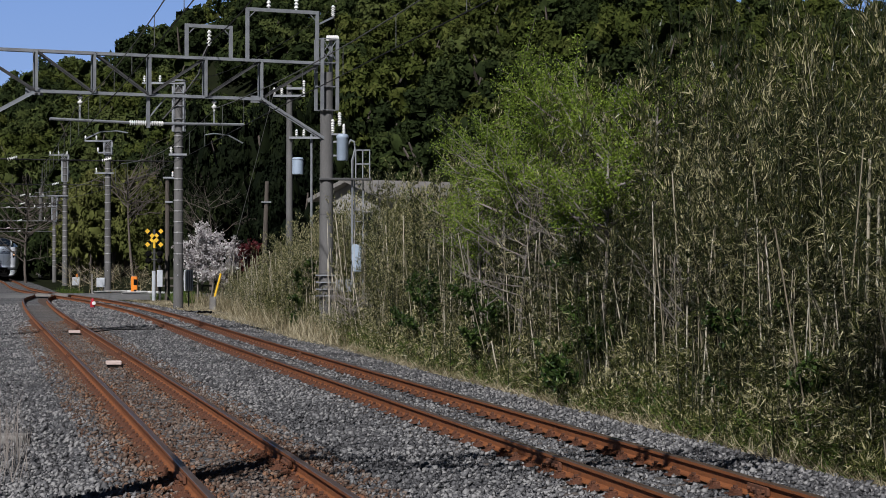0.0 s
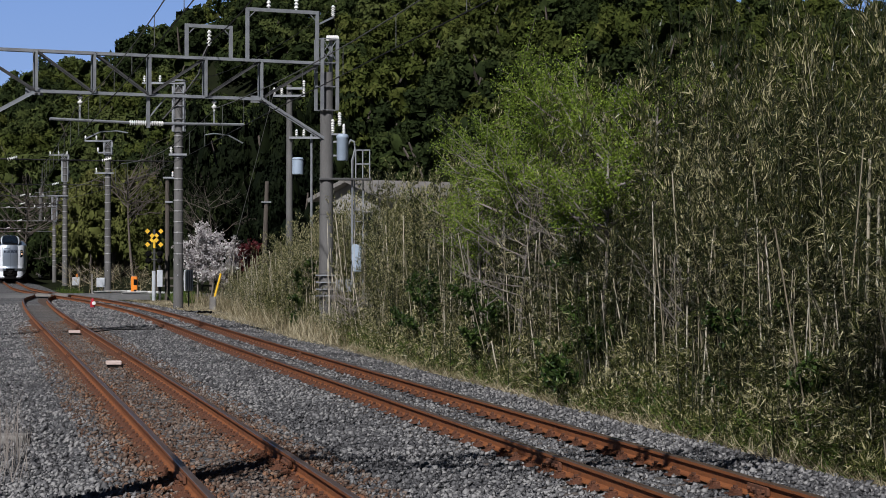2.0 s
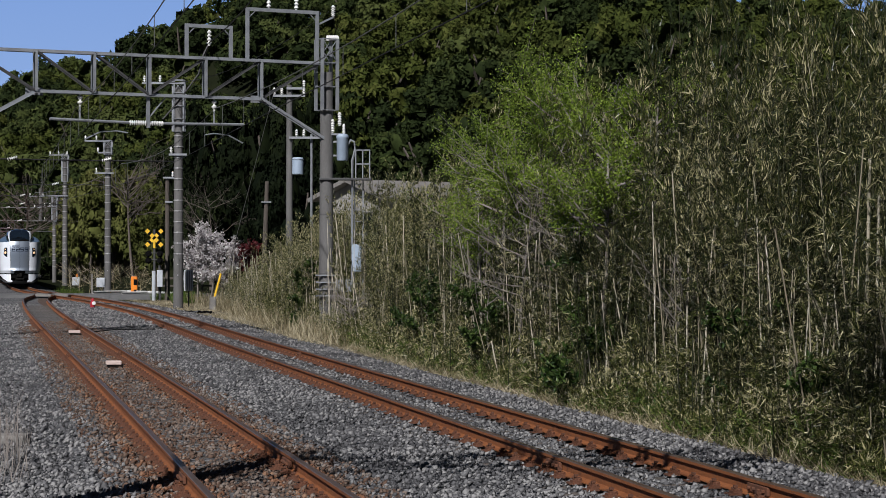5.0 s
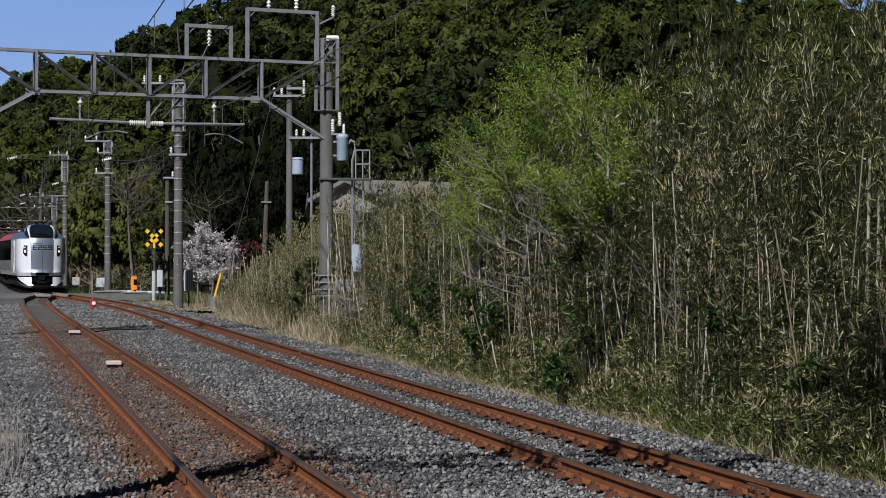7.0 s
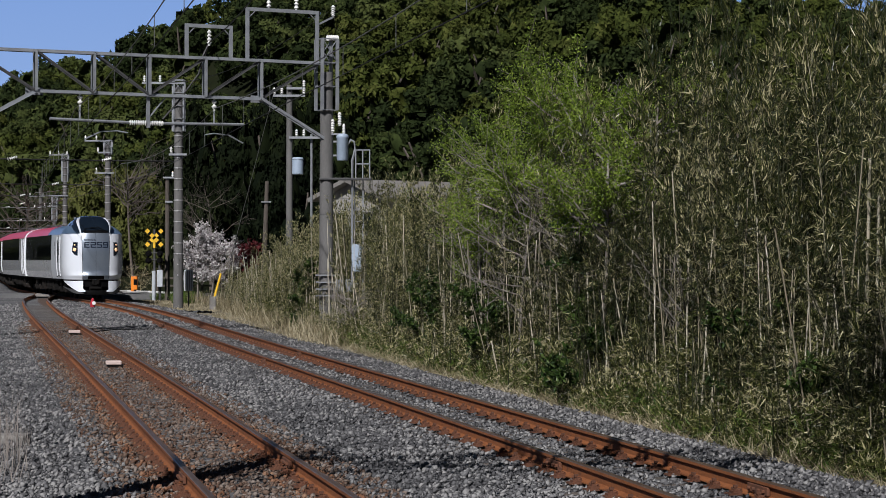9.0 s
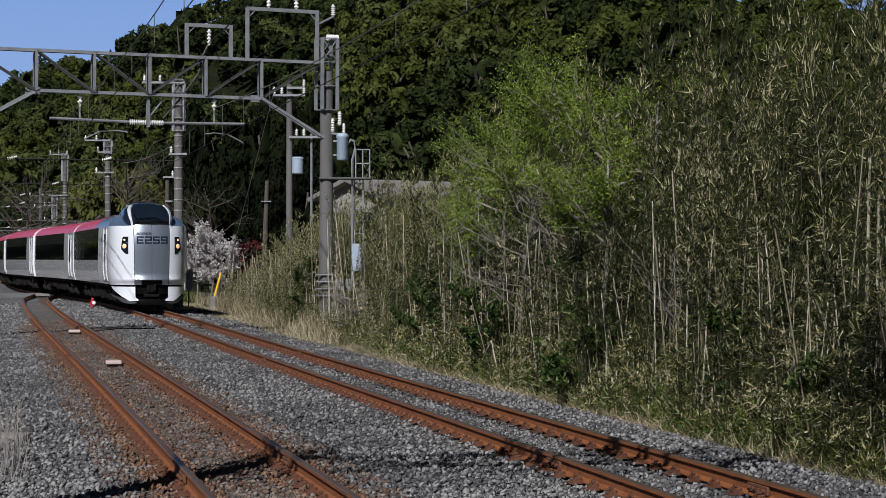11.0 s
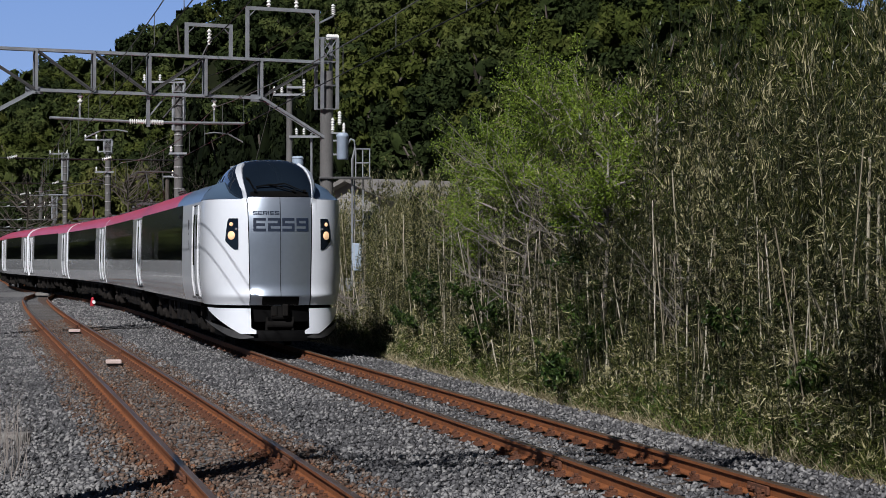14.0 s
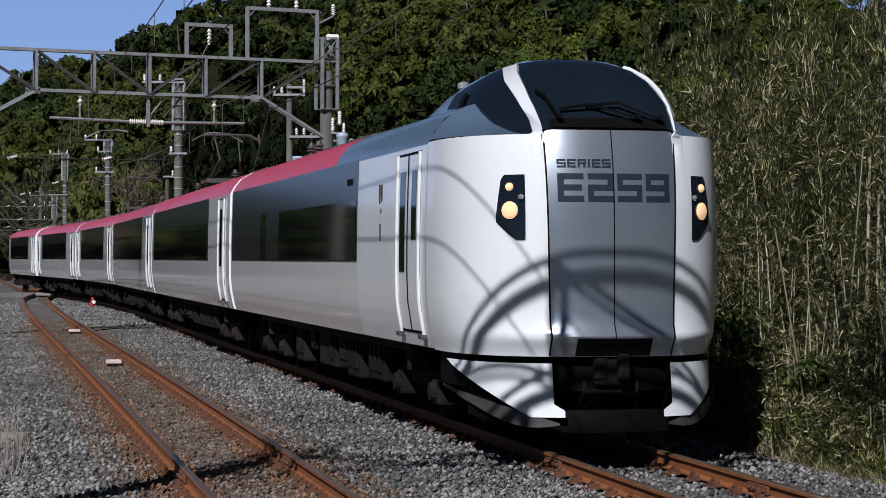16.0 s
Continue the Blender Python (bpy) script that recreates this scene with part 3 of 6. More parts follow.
def lettering(text, x0, x1, z0, z1, parent):
    """Flat painted characters that follow the nose."""
    widths = [0.4 if ch == "I" else 1.0 for ch in text]
    pitch = (x1 - x0) / sum(widths)
    bm = bmesh.new()
    for n_th, ch in enumerate(text):
        i = sum(widths[:n_th])
        for a, b, c, d in GLYPHS[ch]:
            n = 4 if c - a > 0.4 else 1
            xs = [x0 + pitch * (i + 0.86 * (a + (c - a) * k / n)) for k in range(n + 1)]
            zs = [z0 + (z1 - z0) * (b + (d - b) * k / 2) for k in range(3)]
            vs = [[bm.verts.new((x, nose_y(x, z) - 0.0125, z)) for x in xs] for z in zs]
            for j in range(2):
                for k in range(n):
                    bm.faces.new((vs[j][k], vs[j][k + 1], vs[j + 1][k + 1], vs[j + 1][k]))
    part("lettering", bm, M_TTEXT, parent, "dark blue painted square lettering")


def door_parts(car, side, y0, y1, window, ribs=True):
    """A sliding door with a tall window, between two raised jambs that follow the body's curve."""
    d = part("door", side_band("door", side, y0, y1, 1.12, 3.02, 0.012, M_TWHITE), None, car, "white sliding door with a narrow window")
    part("door_gap", side_band("door_gap", side, y0 - 0.055, y1 + 0.055, 1.09, 3.05, 0.008, M_BLACK), None, d)
    a, b = window
    part("door_window", side_band("door_window", side, a, b, 1.75, 2.85, 0.018, M_TPANE), None, d)
    if ribs and y1 - y0 > 1.1:
        part("door_seam", side_band("door_seam", side, (y0 + y1) / 2 - 0.03, (y0 + y1) / 2 + 0.03, 1.12, 3.02, 0.016, M_BLACK), None, d)
        part("door_window", side_band("door_window", side, y0 + 0.14, y0 + 0.4, 2.1, 2.85, 0.018, M_TPANE), None, d)
    for y in ((y0, y1) if ribs else (y0,)):
        rows = []
        for z in (1.05, 1.2, 1.35, 1.5, 1.7, 2.2, 2.7, 3.04):
            w = half_width(z)
            rows.append([(side * (w + 0.004), y - 0.05, z), (side * (w + 0.028), y - 0.03, z), (side * (w + 0.034), y, z), (side * (w + 0.028), y + 0.03, z), (side * (w + 0.004), y + 0.05, z)])
        part("door_jamb", grid_mesh("door_jamb", rows, M_TSIDE, 50, flip=side > 0), None, d)
        bm = bmesh.new()
        box(bm, side * 1.425, y, 1.06, 0.09, 0.2, 0.05, 0.006)
        part("step_plate", bm, M_STEELDARK, d)


def wheel_mesh():
    bm = bmesh.new()
    turn = pose(0, 0, 0, 0, 90, 0)
    lathe(bm, [(0.05, -0.06), (0.2, -0.055), (0.36, -0.03), (0.41, -0.055), (0.43, -0.05), (0.43, 0.05), (0.455, 0.065), (0.4, 0.075), (0.36, 0.04), (0.12, 0.06), (0.05, 0.06)], 20, turn)
    me = bpy.data.meshes.new("wheel")
    bm.to_mesh(me)
    bm.free()
    me.materials.append(M_UNDER)
    return me


WHEEL = wheel_mesh()


def bogie(car, y):
    bm = bmesh.new()
    for s in (-1, 1):
        box(bm, s * 0.98, 0, 0.55, 0.16, 2.5, 0.2, 0.03)
        for w in (-1.05, 1.05):
            box(bm, s * 1.02, w, 0.43, 0.24, 0.34, 0.3, 0.04)
            tube(bm, (s * 1.14, w, 0.43), (s * 1.2, w, 0.43), 0.12, 0.1, 12)
            tube(bm, (s * 1.0, w - 0.28, 0.5), (s * 1.0, w - 0.28, 0.75), 0.09, seg=10)
        tube(bm, (s * 1.0, 0, 0.62), (s * 1.0, 0, 0.95), 0.24, 0.24, 14)
        bar(bm, (s * 1.1, -0.6, 0.7), (s * 1.1, 0.7, 0.82), 0.06, 0.06)
    box(bm, 0, 0, 0.6, 1.9, 0.5, 0.2, 0.03)
    b = part("bogie", bm, M_UNDER, car, "dusty steel bogie, darkened for the shade under the body")
    b.location = (0, y, 0)
    out = []
    for w in (-1.05, 1.05):
        for s in (-1, 1):
            wh = part("wheel", WHEEL, None, b)
            wh.matrix_basis = pose(s * 0.566, w, 0.43, 0, 0, 180 if s > 0 else 0)
            out.append((wh, s * 0.566, w, 180 if s > 0 else 0))
    return out


def underframe(car, y0, y1, seed):
    rng = random.Random(seed)
    y = y0
    while y < y1 - 0.6:
        for s in (-1, 1):
            w = rng.uniform(0.6, 1.7)
            h = rng.uniform(0.38, 0.62)
            bm = bmesh.new()
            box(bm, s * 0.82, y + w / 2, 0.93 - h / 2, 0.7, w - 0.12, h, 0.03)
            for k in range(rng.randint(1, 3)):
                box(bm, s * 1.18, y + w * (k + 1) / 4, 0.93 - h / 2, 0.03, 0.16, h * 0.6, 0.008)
            part("equipment_box", bm, M_UNDER, car, "dusty underfloor equipment box, darkened for the shade under the body")
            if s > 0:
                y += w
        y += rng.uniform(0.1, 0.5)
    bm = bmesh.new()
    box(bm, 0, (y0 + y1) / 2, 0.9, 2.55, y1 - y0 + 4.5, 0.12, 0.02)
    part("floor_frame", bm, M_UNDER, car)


def roof_gear(car, y0, y1, seed, pantograph=None):
    rng = random.Random(seed)
    for y in (y0 + 1.2, (y0 + y1) / 2, y1 - 2.2):
        bm = bmesh.new()
        box(bm, 0, y, 3.66, 1.0, 1.9, 0.1, 0.03)
        box(bm, 0, y, 3.72, 0.7, 1.3, 0.04, 0.015)
        part("roof_unit", bm, M_STEELDARK, car, "low dark roof unit")
    for y in (y0 + 3.0, y1 - 4.0):
        for x in (-0.8, 0.8):
            bm = bmesh.new()
            lathe(bm, [(0.05, 3.56), (0.05, 3.62), (0.09, 3.63), (0.05, 3.66), (0.09, 3.68), (0.05, 3.71), (0.04, 3.76)], 8, pose(x, float(y) + rng.uniform(-0.4, 0.4), 0))
            part("insulator", bm, M_STEELDARK, car)
    if pantograph is not None:
        p = pantograph
        bm = bmesh.new()
        for s in (-1, 1):
            bar(bm, (s * 0.55, p - 0.9, 3.82), (s * 0.55, p + 0.9, 3.82), 0.07, 0.07)
            tube(bm, (s * 0.4, p + 0.6, 3.86), (s * 0.25, p - 0.6, 4.35), 0.03, seg=6)
            tube(bm, (s * 0.25, p - 0.6, 4.35), (s * 0.3, p + 0.3, 4.98), 0.022, seg=6)
        bar(bm, (-0.6, p - 0.7, 3.85), (0.6, p - 0.7, 3.85), 0.06, 0.06)
        bar(bm, (-0.6, p + 0.7, 3.85), (0.6, p + 0.7, 3.85), 0.06, 0.06)
        for dy in (0.15, 0.45):
            sweep(bm, [(-0.85, p + dy, 4.86), (-0.6, p + dy, 5.0), (0, p + dy, 5.02), (0.6, p + dy, 5.0), (0.85, p + dy, 4.86)], 0.025)
        part("pantograph", bm, M_STEELDARK, car, "raised dark steel pantograph")


def car_shell(car, y0, y1, blue_to=None):
    """Painted sides and the arched roof of a plain stretch of body, closed at its far end."""
    for s in (-1, 1):
        rows = [[(s * x, y0 + (y1 - y0) * i / 8, z) for i in range(9)] for x, z in SIDE]
        part("side_panel", grid_mesh("side_panel", rows, M_TSIDE, 40, flip=s > 0), None, car, "silver-white curved body side")
    def roof(name, a, b, m, lab):
        prof = [(-x, z) for x, z in [SIDE[-1]] + TOP] + [(x, z) for x, z in ([SIDE[-1]] + TOP)[::-1][1:]]
        rows = [[(x, a + (b - a) * i / 6, z) for i in range(7)] for x, z in prof]
        part(name, grid_mesh(name, rows, m, 40), None, car, lab)
    if blue_to:
        roof("front_roof", y0, blue_to, M_TBLUE, "slate-blue roof behind the cab")
        roof("roof", blue_to, y1, M_TRED, "glossy red arched roof")
    else:
        roof("roof", y0, y1, M_TRED, "glossy red arched roof")
    prof = [(-x, z) for x, z in SIDE + TOP] + [(x, z) for x, z in (SIDE + TOP)[::-1][1:]]
    for y, name in ((y0, "end_wall"), (y1, "end_wall")):
        if blue_to and y == y0:
            continue
        me = mesh_of(name, [(x, y, z) for x, z in prof], [tuple(range(len(prof)))], M_TSIDE)
        part(name, me, None, car)
    bm = bmesh.new()
    box(bm, 0, y1 + 0.12, 2.0, 1.2, 0.3, 2.1, 0.05)
    part("gangway_bellows", bm, M_BLACK, car, "black rubber gangway bellows")


def cab(car, flip=False):
    """The rounded high-cab nose, 0 m (front) to 2 m (where the straight side begins)."""
    zs = LEVELS
    rows = [[(x, y, z) for x, y in plan(z)] for z in zs]
    part("nose_shell", grid_mesh("nose_shell", rows, M_TWHITE, 60), None, car, "glossy white rounded nose")
    # shoulder: the painted slope from the shell's rim up to the cab dome
    rim = plan(3.12)
    rows = []
    for k in (1.0, 0.97, 0.92, 0.84, 0.72, 0.56, 0.36, 0.12):
        zt = float(np.interp(k * 1.445, [p[0] for p in TOP[::-1]], [p[1] for p in TOP[::-1]])) - 3.12
        rows.append([(x * k, NOSE + (y - NOSE) * k, 3.12 + zt * min(1.0, (NOSE + (y - NOSE) * k) / NOSE) ** 1.8 - 0.1 * (1 - y / NOSE) * (1 - k) ) for x, y in rim])
    part("shoulder", grid_mesh("shoulder", rows, M_TBLUE, 60), None, car, "slate-blue sloping shoulder")
    part("nose_panel", skin_patch("nose_panel", 0, 0, 0.945, 3.16, 0.006, M_TSILVER, 12, 18, lambda z: (-0.62 - 0.02 * (z - 1), 0.62 + 0.02 * (z - 1))), None, car, "brushed silver front door panel")
    part("panel_seam", skin_patch("panel_seam", -0.006, 0.006, 1.1, 3.16, 0.009, M_BLACK, 1, 12), None, car)
    for s in (-1, 1):
        part("panel_edge", skin_patch("panel_edge", 0, 0, 0.945, 3.16, 0.009, M_BLACK, 1, 14, lambda z, s=s: (s * (0.62 + 0.02 * (z - 1)) - 0.008, s * (0.62 + 0.02 * (z - 1)) + 0.008)), None, car)
    # dome
    ds = [0.1, 0.15, 0.25, 0.4, 0.6, 0.85, 1.15, 1.5, 2.0, 2.6, 3.4, 4.4, 5.6, 7.0, 8.3, 9.5]
    rows = [[canopy_pt(d, math.pi * i / 24) for i in range(25)] for d in ds]
    dome = part("cab_dome", grid_mesh("cab_dome", rows[:11], M_TGLASS, 60), None, car, "dark tinted cab windscreen and side glass")
    part("dome_fairing", grid_mesh("dome_fairing", rows[10:], M_TBLUE, 60), None, car, "slate-blue roof fairing behind the cab")

    for s in (-1, 1):
        path = []
        for i in range(15):
            u = i / 14
            a = 0.03 + 0.98 * u ** 0.8
            path.append((0.14 + 1.5 * u ** 1.15, a if s < 0 else math.pi - a))
        rows = [[(s * x, nose_y(x, z) - pr * min(1.0, (z - 2.78) * 4) , z) for x, pr in ((0.64, -0.01), (0.65, 0.01), (0.76, 0.01), (0.8, -0.01))] for z in (2.76, 2.85, 2.95, 3.05, 3.11)]
        for d, a in path:
            t = 1 - 0.3 * d / 2
            row = []
            for k, pr in ((-1, -0.01), (-0.9, 0.03), (0.9, 0.03), (1, -0.01)):
                p = Vector(canopy_pt(max(0.1, d + k * 0.15 * t), min(math.pi - 0.004, max(0.004, a + (k if s > 0 else -k) * 0.07))))
                n = (p - Vector((0, 1.8, 2.9))).normalized()
                row.append(tuple(p + n * pr))
            rows.append(row)
        part("windscreen_arch", grid_mesh("windscreen_arch", rows, M_TWHITE, 60), None, dome, "white arched frame beside the windscreen")
            # pillar dividing the cab's side glass
        rows = [[tuple(Vector(canopy_pt(d, (0.05 + 0.5 * v) if s < 0 else math.pi - 0.05 - 0.5 * v)) * 1.0 + Vector((s * 0.012, 0, 0.012))) for d in (2.35, 2.6)] for v in (0, 0.25, 0.5, 0.75, 1)]
        part("glass_pillar", grid_mesh("glass_pillar", rows, M_BLACK), None, dome)
    # windscreen foot, wipers
    def dome_at(x, d, off):
        w = abs(canopy_pt(d, 0)[0])
        a = math.acos(min(1.0, abs(x) / w) ** (1 / 0.72))
        p = canopy_pt(d, a)
        return Vector((x, p[1] - off, p[2] + off * 0.7))
    rows = [[tuple(dome_at(-0.6 + 1.2 * i / 10, d, 0.012)) for i in range(11)] for d in (0.1, 0.13, 0.17)]
    part("wiper_tray", grid_mesh("wiper_tray", rows, M_BLACK, 60), None, dome, "black strip below the windscreen")
    for x0, d0, x1, d1 in ((0.3, 0.15, -0.15, 0.26), (0.52, 0.15, 0.12, 0.28), (-0.5, 0.15, -0.6, 0.4)):
        a, b = dome_at(x0, d0, 0.05), dome_at(x1, d1, 0.06)
        bm = bmesh.new()
        bar(bm, a, b, 0.022, 0.022)
        tip = dome_at(max(x1 - 0.32, -0.62), d1 - 0.02, 0.03) if x1 > -0.5 else dome_at(-0.64, 0.55, 0.03)
        bar(bm, b, tip, 0.018, 0.03)
        tube(bm, a + Vector((0, 0.04, 0)), a + Vector((0, -0.02, 0.02)), 0.03, seg=8)
        part("wiper", bm, M_BLACK, dome, "black wiper arm")
    # headlights
    for s in (-1, 1):
        def edge(z, s=s):
            outer = float(np.interp(z, [2.08, 2.14, 2.26, 2.5, 2.68, 2.72], [0.93, 1.0, 1.1, 1.075, 1.05, 1.02]))
            a, b = 0.85, outer
            return (-b, -a) if s < 0 else (a, b)
        hl = part("headlight", skin_patch("headlight", 0, 0, 2.08, 2.72, 0.01, M_TGLASS, 6, 12, edge), None, car, "black headlight cluster with warm lamps")
        for z, r, m in ((2.37, 0.088, M_LAMP), (2.6, 0.042, M_LAMP), (2.5, 0.03, M_LAMPDULL)):
            x = s * (0.975 if r > 0.04 else 0.88)
            bm = bmesh.new()
            lathe(bm, [(r, 0.0), (r, 0.015), (r * 0.75, 0.03), (r * 0.3, 0.038)], 14)
            y = nose_y(x, z)
            slope = (nose_y(abs(x) + 0.02, z) - nose_y(abs(x) - 0.02, z)) / 0.04
            lamp = part("lamp", bm, m, hl)
            n = Vector((s * slope, -1, 0)).normalized()
            lamp.matrix_basis = Matrix.Translation(Vector((x, y, z)) + n * 0.005) @ n.to_track_quat("Z", "Y").to_matrix().to_4x4()
            if r > 0.06:
                lamp.scale = (1, 1, 1)
    lettering("SERIES", -0.555, -0.01, 2.79, 2.87, car)
    lettering("E259", -0.555, 0.625, 2.455, 2.73, car)
    # black sheet for the shade in the gap, and skirts
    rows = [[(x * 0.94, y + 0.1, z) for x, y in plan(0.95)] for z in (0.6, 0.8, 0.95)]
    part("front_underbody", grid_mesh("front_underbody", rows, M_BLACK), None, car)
    for s in (-1, 1):
        rows = []
        for j in range(9):
            u = j / 8
            z = 0.875 - 0.52 * u
            xo = 1.36 - 0.55 * u ** 1.6
            xi = 0.6 - (0.1 if z < 0.45 else 0)
            rows.append([(s * x, nose_y(x, 0.96) - 0.02 - 0.1 * u, z) for x in np.linspace(xi, xo, 8)])
        part("front_skirt", grid_mesh("front_skirt", rows, M_TWHITE, 60, flip=s < 0), None, car, "white skirt panel beside the coupler")
        rows = []
        for j in range(5):
            u = j / 4
            row = []
            for i in range(10):
                v = i / 9
                x = 1.4 - 0.85 * v
                z = 0.62 - 0.32 * v ** 0.8 - (0.02 + 0.13 * math.sin(math.pi * v)) * u
                row.append((s * x, nose_y(min(x, 1.36), 0.96) - 0.06 - 0.06 * v, z))
            rows.append(row)
        part("obstacle_deflector", grid_mesh("obstacle_deflector", rows, M_STEELDARK, 60, flip=s < 0), None, car, "worn dark grey deflector blade")
    rows = []
    for dy, z in ((0.16, 0.42), (0.0, 0.42), (-0.06, 0.3), (-0.04, 0.2), (0.1, 0.2)):
        rows.append([(x, nose_y(x, 0.96) + 0.02 + dy + 0.1 * (abs(x) / 1.25) ** 2, z + 0.14 * (abs(x) / 1.25) ** 4) for x in np.linspace(-1.25, 1.25, 21)])
    part("snow_plough", grid_mesh("snow_plough", rows, M_BLACK, 40), None, car, "black plough plate under the nose")
    # recess walls: dark paint, with the cavity's shade put into the colour
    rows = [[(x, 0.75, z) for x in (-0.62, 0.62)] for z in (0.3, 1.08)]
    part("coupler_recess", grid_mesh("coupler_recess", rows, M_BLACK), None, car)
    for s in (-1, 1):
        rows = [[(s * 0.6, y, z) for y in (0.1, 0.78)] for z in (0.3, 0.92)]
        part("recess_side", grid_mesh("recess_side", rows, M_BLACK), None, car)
    # no hole here: a black patch stands for the shaded opening
    part("coupler_hood", skin_patch("coupler_hood", -0.38, 0.38, 0.945, 1.12, 0.012, M_BLACK, 8, 4), None, car, "black patch on the nose, for the shaded coupler opening")
    bm = bmesh.new()
    o = 0.26
    tube(bm, (0, 0.75, 0.8), (0, 0.1, 0.8), 0.1)
    box(bm, 0.0, -0.06 + o, 0.82, 0.36, 0.28, 0.34, 0.05)
    box(bm, 0.1, -0.22 + o, 0.84, 0.12, 0.16, 0.26, 0.03)
    box(bm, -0.12, -0.18 + o, 0.82, 0.14, 0.08, 0.22, 0.03)
    tube(bm, (-0.26, -0.1 + o, 0.54), (0.27, -0.1 + o, 0.54), 0.08, seg=12)
    box(bm, 0, -0.04 + o, 0.66, 0.12, 0.1, 0.3, 0.01)
    for x in (-0.26, 0.27):
        box(bm, x, -0.06 + o, 0.56, 0.05, 0.14, 0.28, 0.01)
    bar(bm, (-0.56, 0.04 + o, 0.72), (0.56, 0.04 + o, 0.72), 0.09, 0.07)
    part("coupler", bm, M_UNDER, car, "dusty black automatic coupler")


TRAIN_WHEELS = []
TURNS = []
CARS = []


def lead_car():
    """Local y runs back from the nose."""
    car = thing("train_car", Matrix(), "white and silver leading train car with red roof, tinted cab", "train", "cars of the train")
    cab(car)
    car_shell(car, NOSE, 20.3, 8.2)
    # the white forebody reaches back past the doors
    for s in (-1, 1):
        part("forebody_panel", side_band("forebody_panel", s, NOSE, 6.3, 0.955, 3.1, 0.004, M_TWHITE, 14), None, car, "white body side round the doors")
        band = part("window_band", side_band("window_band", s, 6.3, 20.1, 1.86, 3.12, 0.008, M_TWIN), None, car, "smoked dark window band")
        part("window_pane", side_band("window_pane", s, 6.4, 13.6, 1.88, 2.62, 0.012, M_TPANE), None, band)
        part("window_pane", side_band("window_pane", s, 15.2, 15.9, 1.88, 2.62, 0.012, M_TPANE), None, band)
        door_parts(car, s, 2.35, 3.6, (3.12, 3.42))
        for y, z, a, b in ((4.75, 2.65, 0.1, 0.22), (4.62, 2.66, 0.08, 0.2), (4.65, 2.45, 0.06, 0.05), (4.68, 2.2, 0.07, 0.2)):
            bm = bmesh.new()
            box(bm, s * (half_width(z) + 0.008), y, z, 0.006, a, b)
            part("side_marking", bm, M_STEELDARK, car)
        bm = bmesh.new()
        box(bm, s * 1.468, 6.9, 2.86, 0.03, 0.25, 0.08, 0.01)
        part("side_camera", bm, M_BLACK, car)
    wheels = bogie(car, 4.2) + bogie(car, 16.6)
    underframe(car, 6.0, 15.0, 5)
    roof_gear(car, 10.5, 19.0, 2)
    for x in (-0.45, 0.0):
        bm = bmesh.new()
        lathe(bm, [(0.05, 3.6), (0.05, 3.9), (0.075, 3.91), (0.075, 3.97), (0.03, 3.99)], 10, pose(x, 6.6 + x * 4, 0))
        part("aerial", bm, M_STEEL, car, "short pale roof aerial")
    return car, wheels


def mid_car(seed, tail=False, rear_door=False, panto=None):
    car = thing("train_car", Matrix(), "silver-white train car with a red roof and dark window band", "train", "cars of the train")
    car_shell(car, 0.0, 19.5 if not tail else 17.5)
    end = 16.2 if rear_door or tail else 18.9
    for s in (-1, 1):
        band = part("window_band", side_band("window_band", s, 4.0, end, 1.86, 3.12, 0.008, M_TWIN), None, car, "smoked dark window band")
        part("window_pane", side_band("window_pane", s, 4.3, end - 0.3, 1.88, 2.62, 0.012, M_TPANE), None, band)
        door_parts(car, s, 0.9, 1.9, (1.2, 1.6))
        if rear_door:
            door_parts(car, s, 17.6, 18.6, (17.9, 18.3))
    wheels = bogie(car, 3.0) + bogie(car, 16.4)
    underframe(car, 5.0, 14.6, seed)
    roof_gear(car, 2, 17.0, seed, panto)
    return car, wheels


def build_train():
    for i in range(6):
        if i == 0:
            car, w = lead_car()
        else:
            car, w = mid_car(10 + i, i == 5, i in (3, 4), {1: 14.0, 3: 4.5}.get(i))
        CARS.append(car)
        if i < 2:
            TRAIN_WHEELS.extend(w)


build_train()


def nose_s(t):
    """Where the nose stands along the line."""
    r = 16 - t
    return 12.85 + 12.092 * r + 0.0236 * r * r


def car_pose(i, t):
    front = nose_s(t) + (0 if i == 0 else 20.6 + 20.0 * (i - 1))
    a, b = (4.2, 16.6) if i == 0 else (3.0, 16.4)
    ax, ay, _ = main_at(front + a)
    bx, by, _ = main_at(front + b)
    h = math.atan2(bx - ax, by - ay)
    return pose(ax - a * math.sin(h), ay - a * math.cos(h), 0, 0, 0, -math.degrees(h))


def motions():
    times = [k * 0.5 for k in range(33)]
    for i, car in enumerate(CARS):
        walk(car, [(t, car_pose(i, t)) for t in times])
    # the wheels of the two front cars roll with the train
    for k in range(481):
        TURNS.append((k / 30, math.degrees((nose_s(0) - nose_s(k / 30)) / 0.43)))
    for wh, x, y, rz in TRAIN_WHEELS:
        walk(wh, [(t, pose(x, y, 0.43, a if rz == 0 else -a, 0, rz)) for t, a in TURNS])


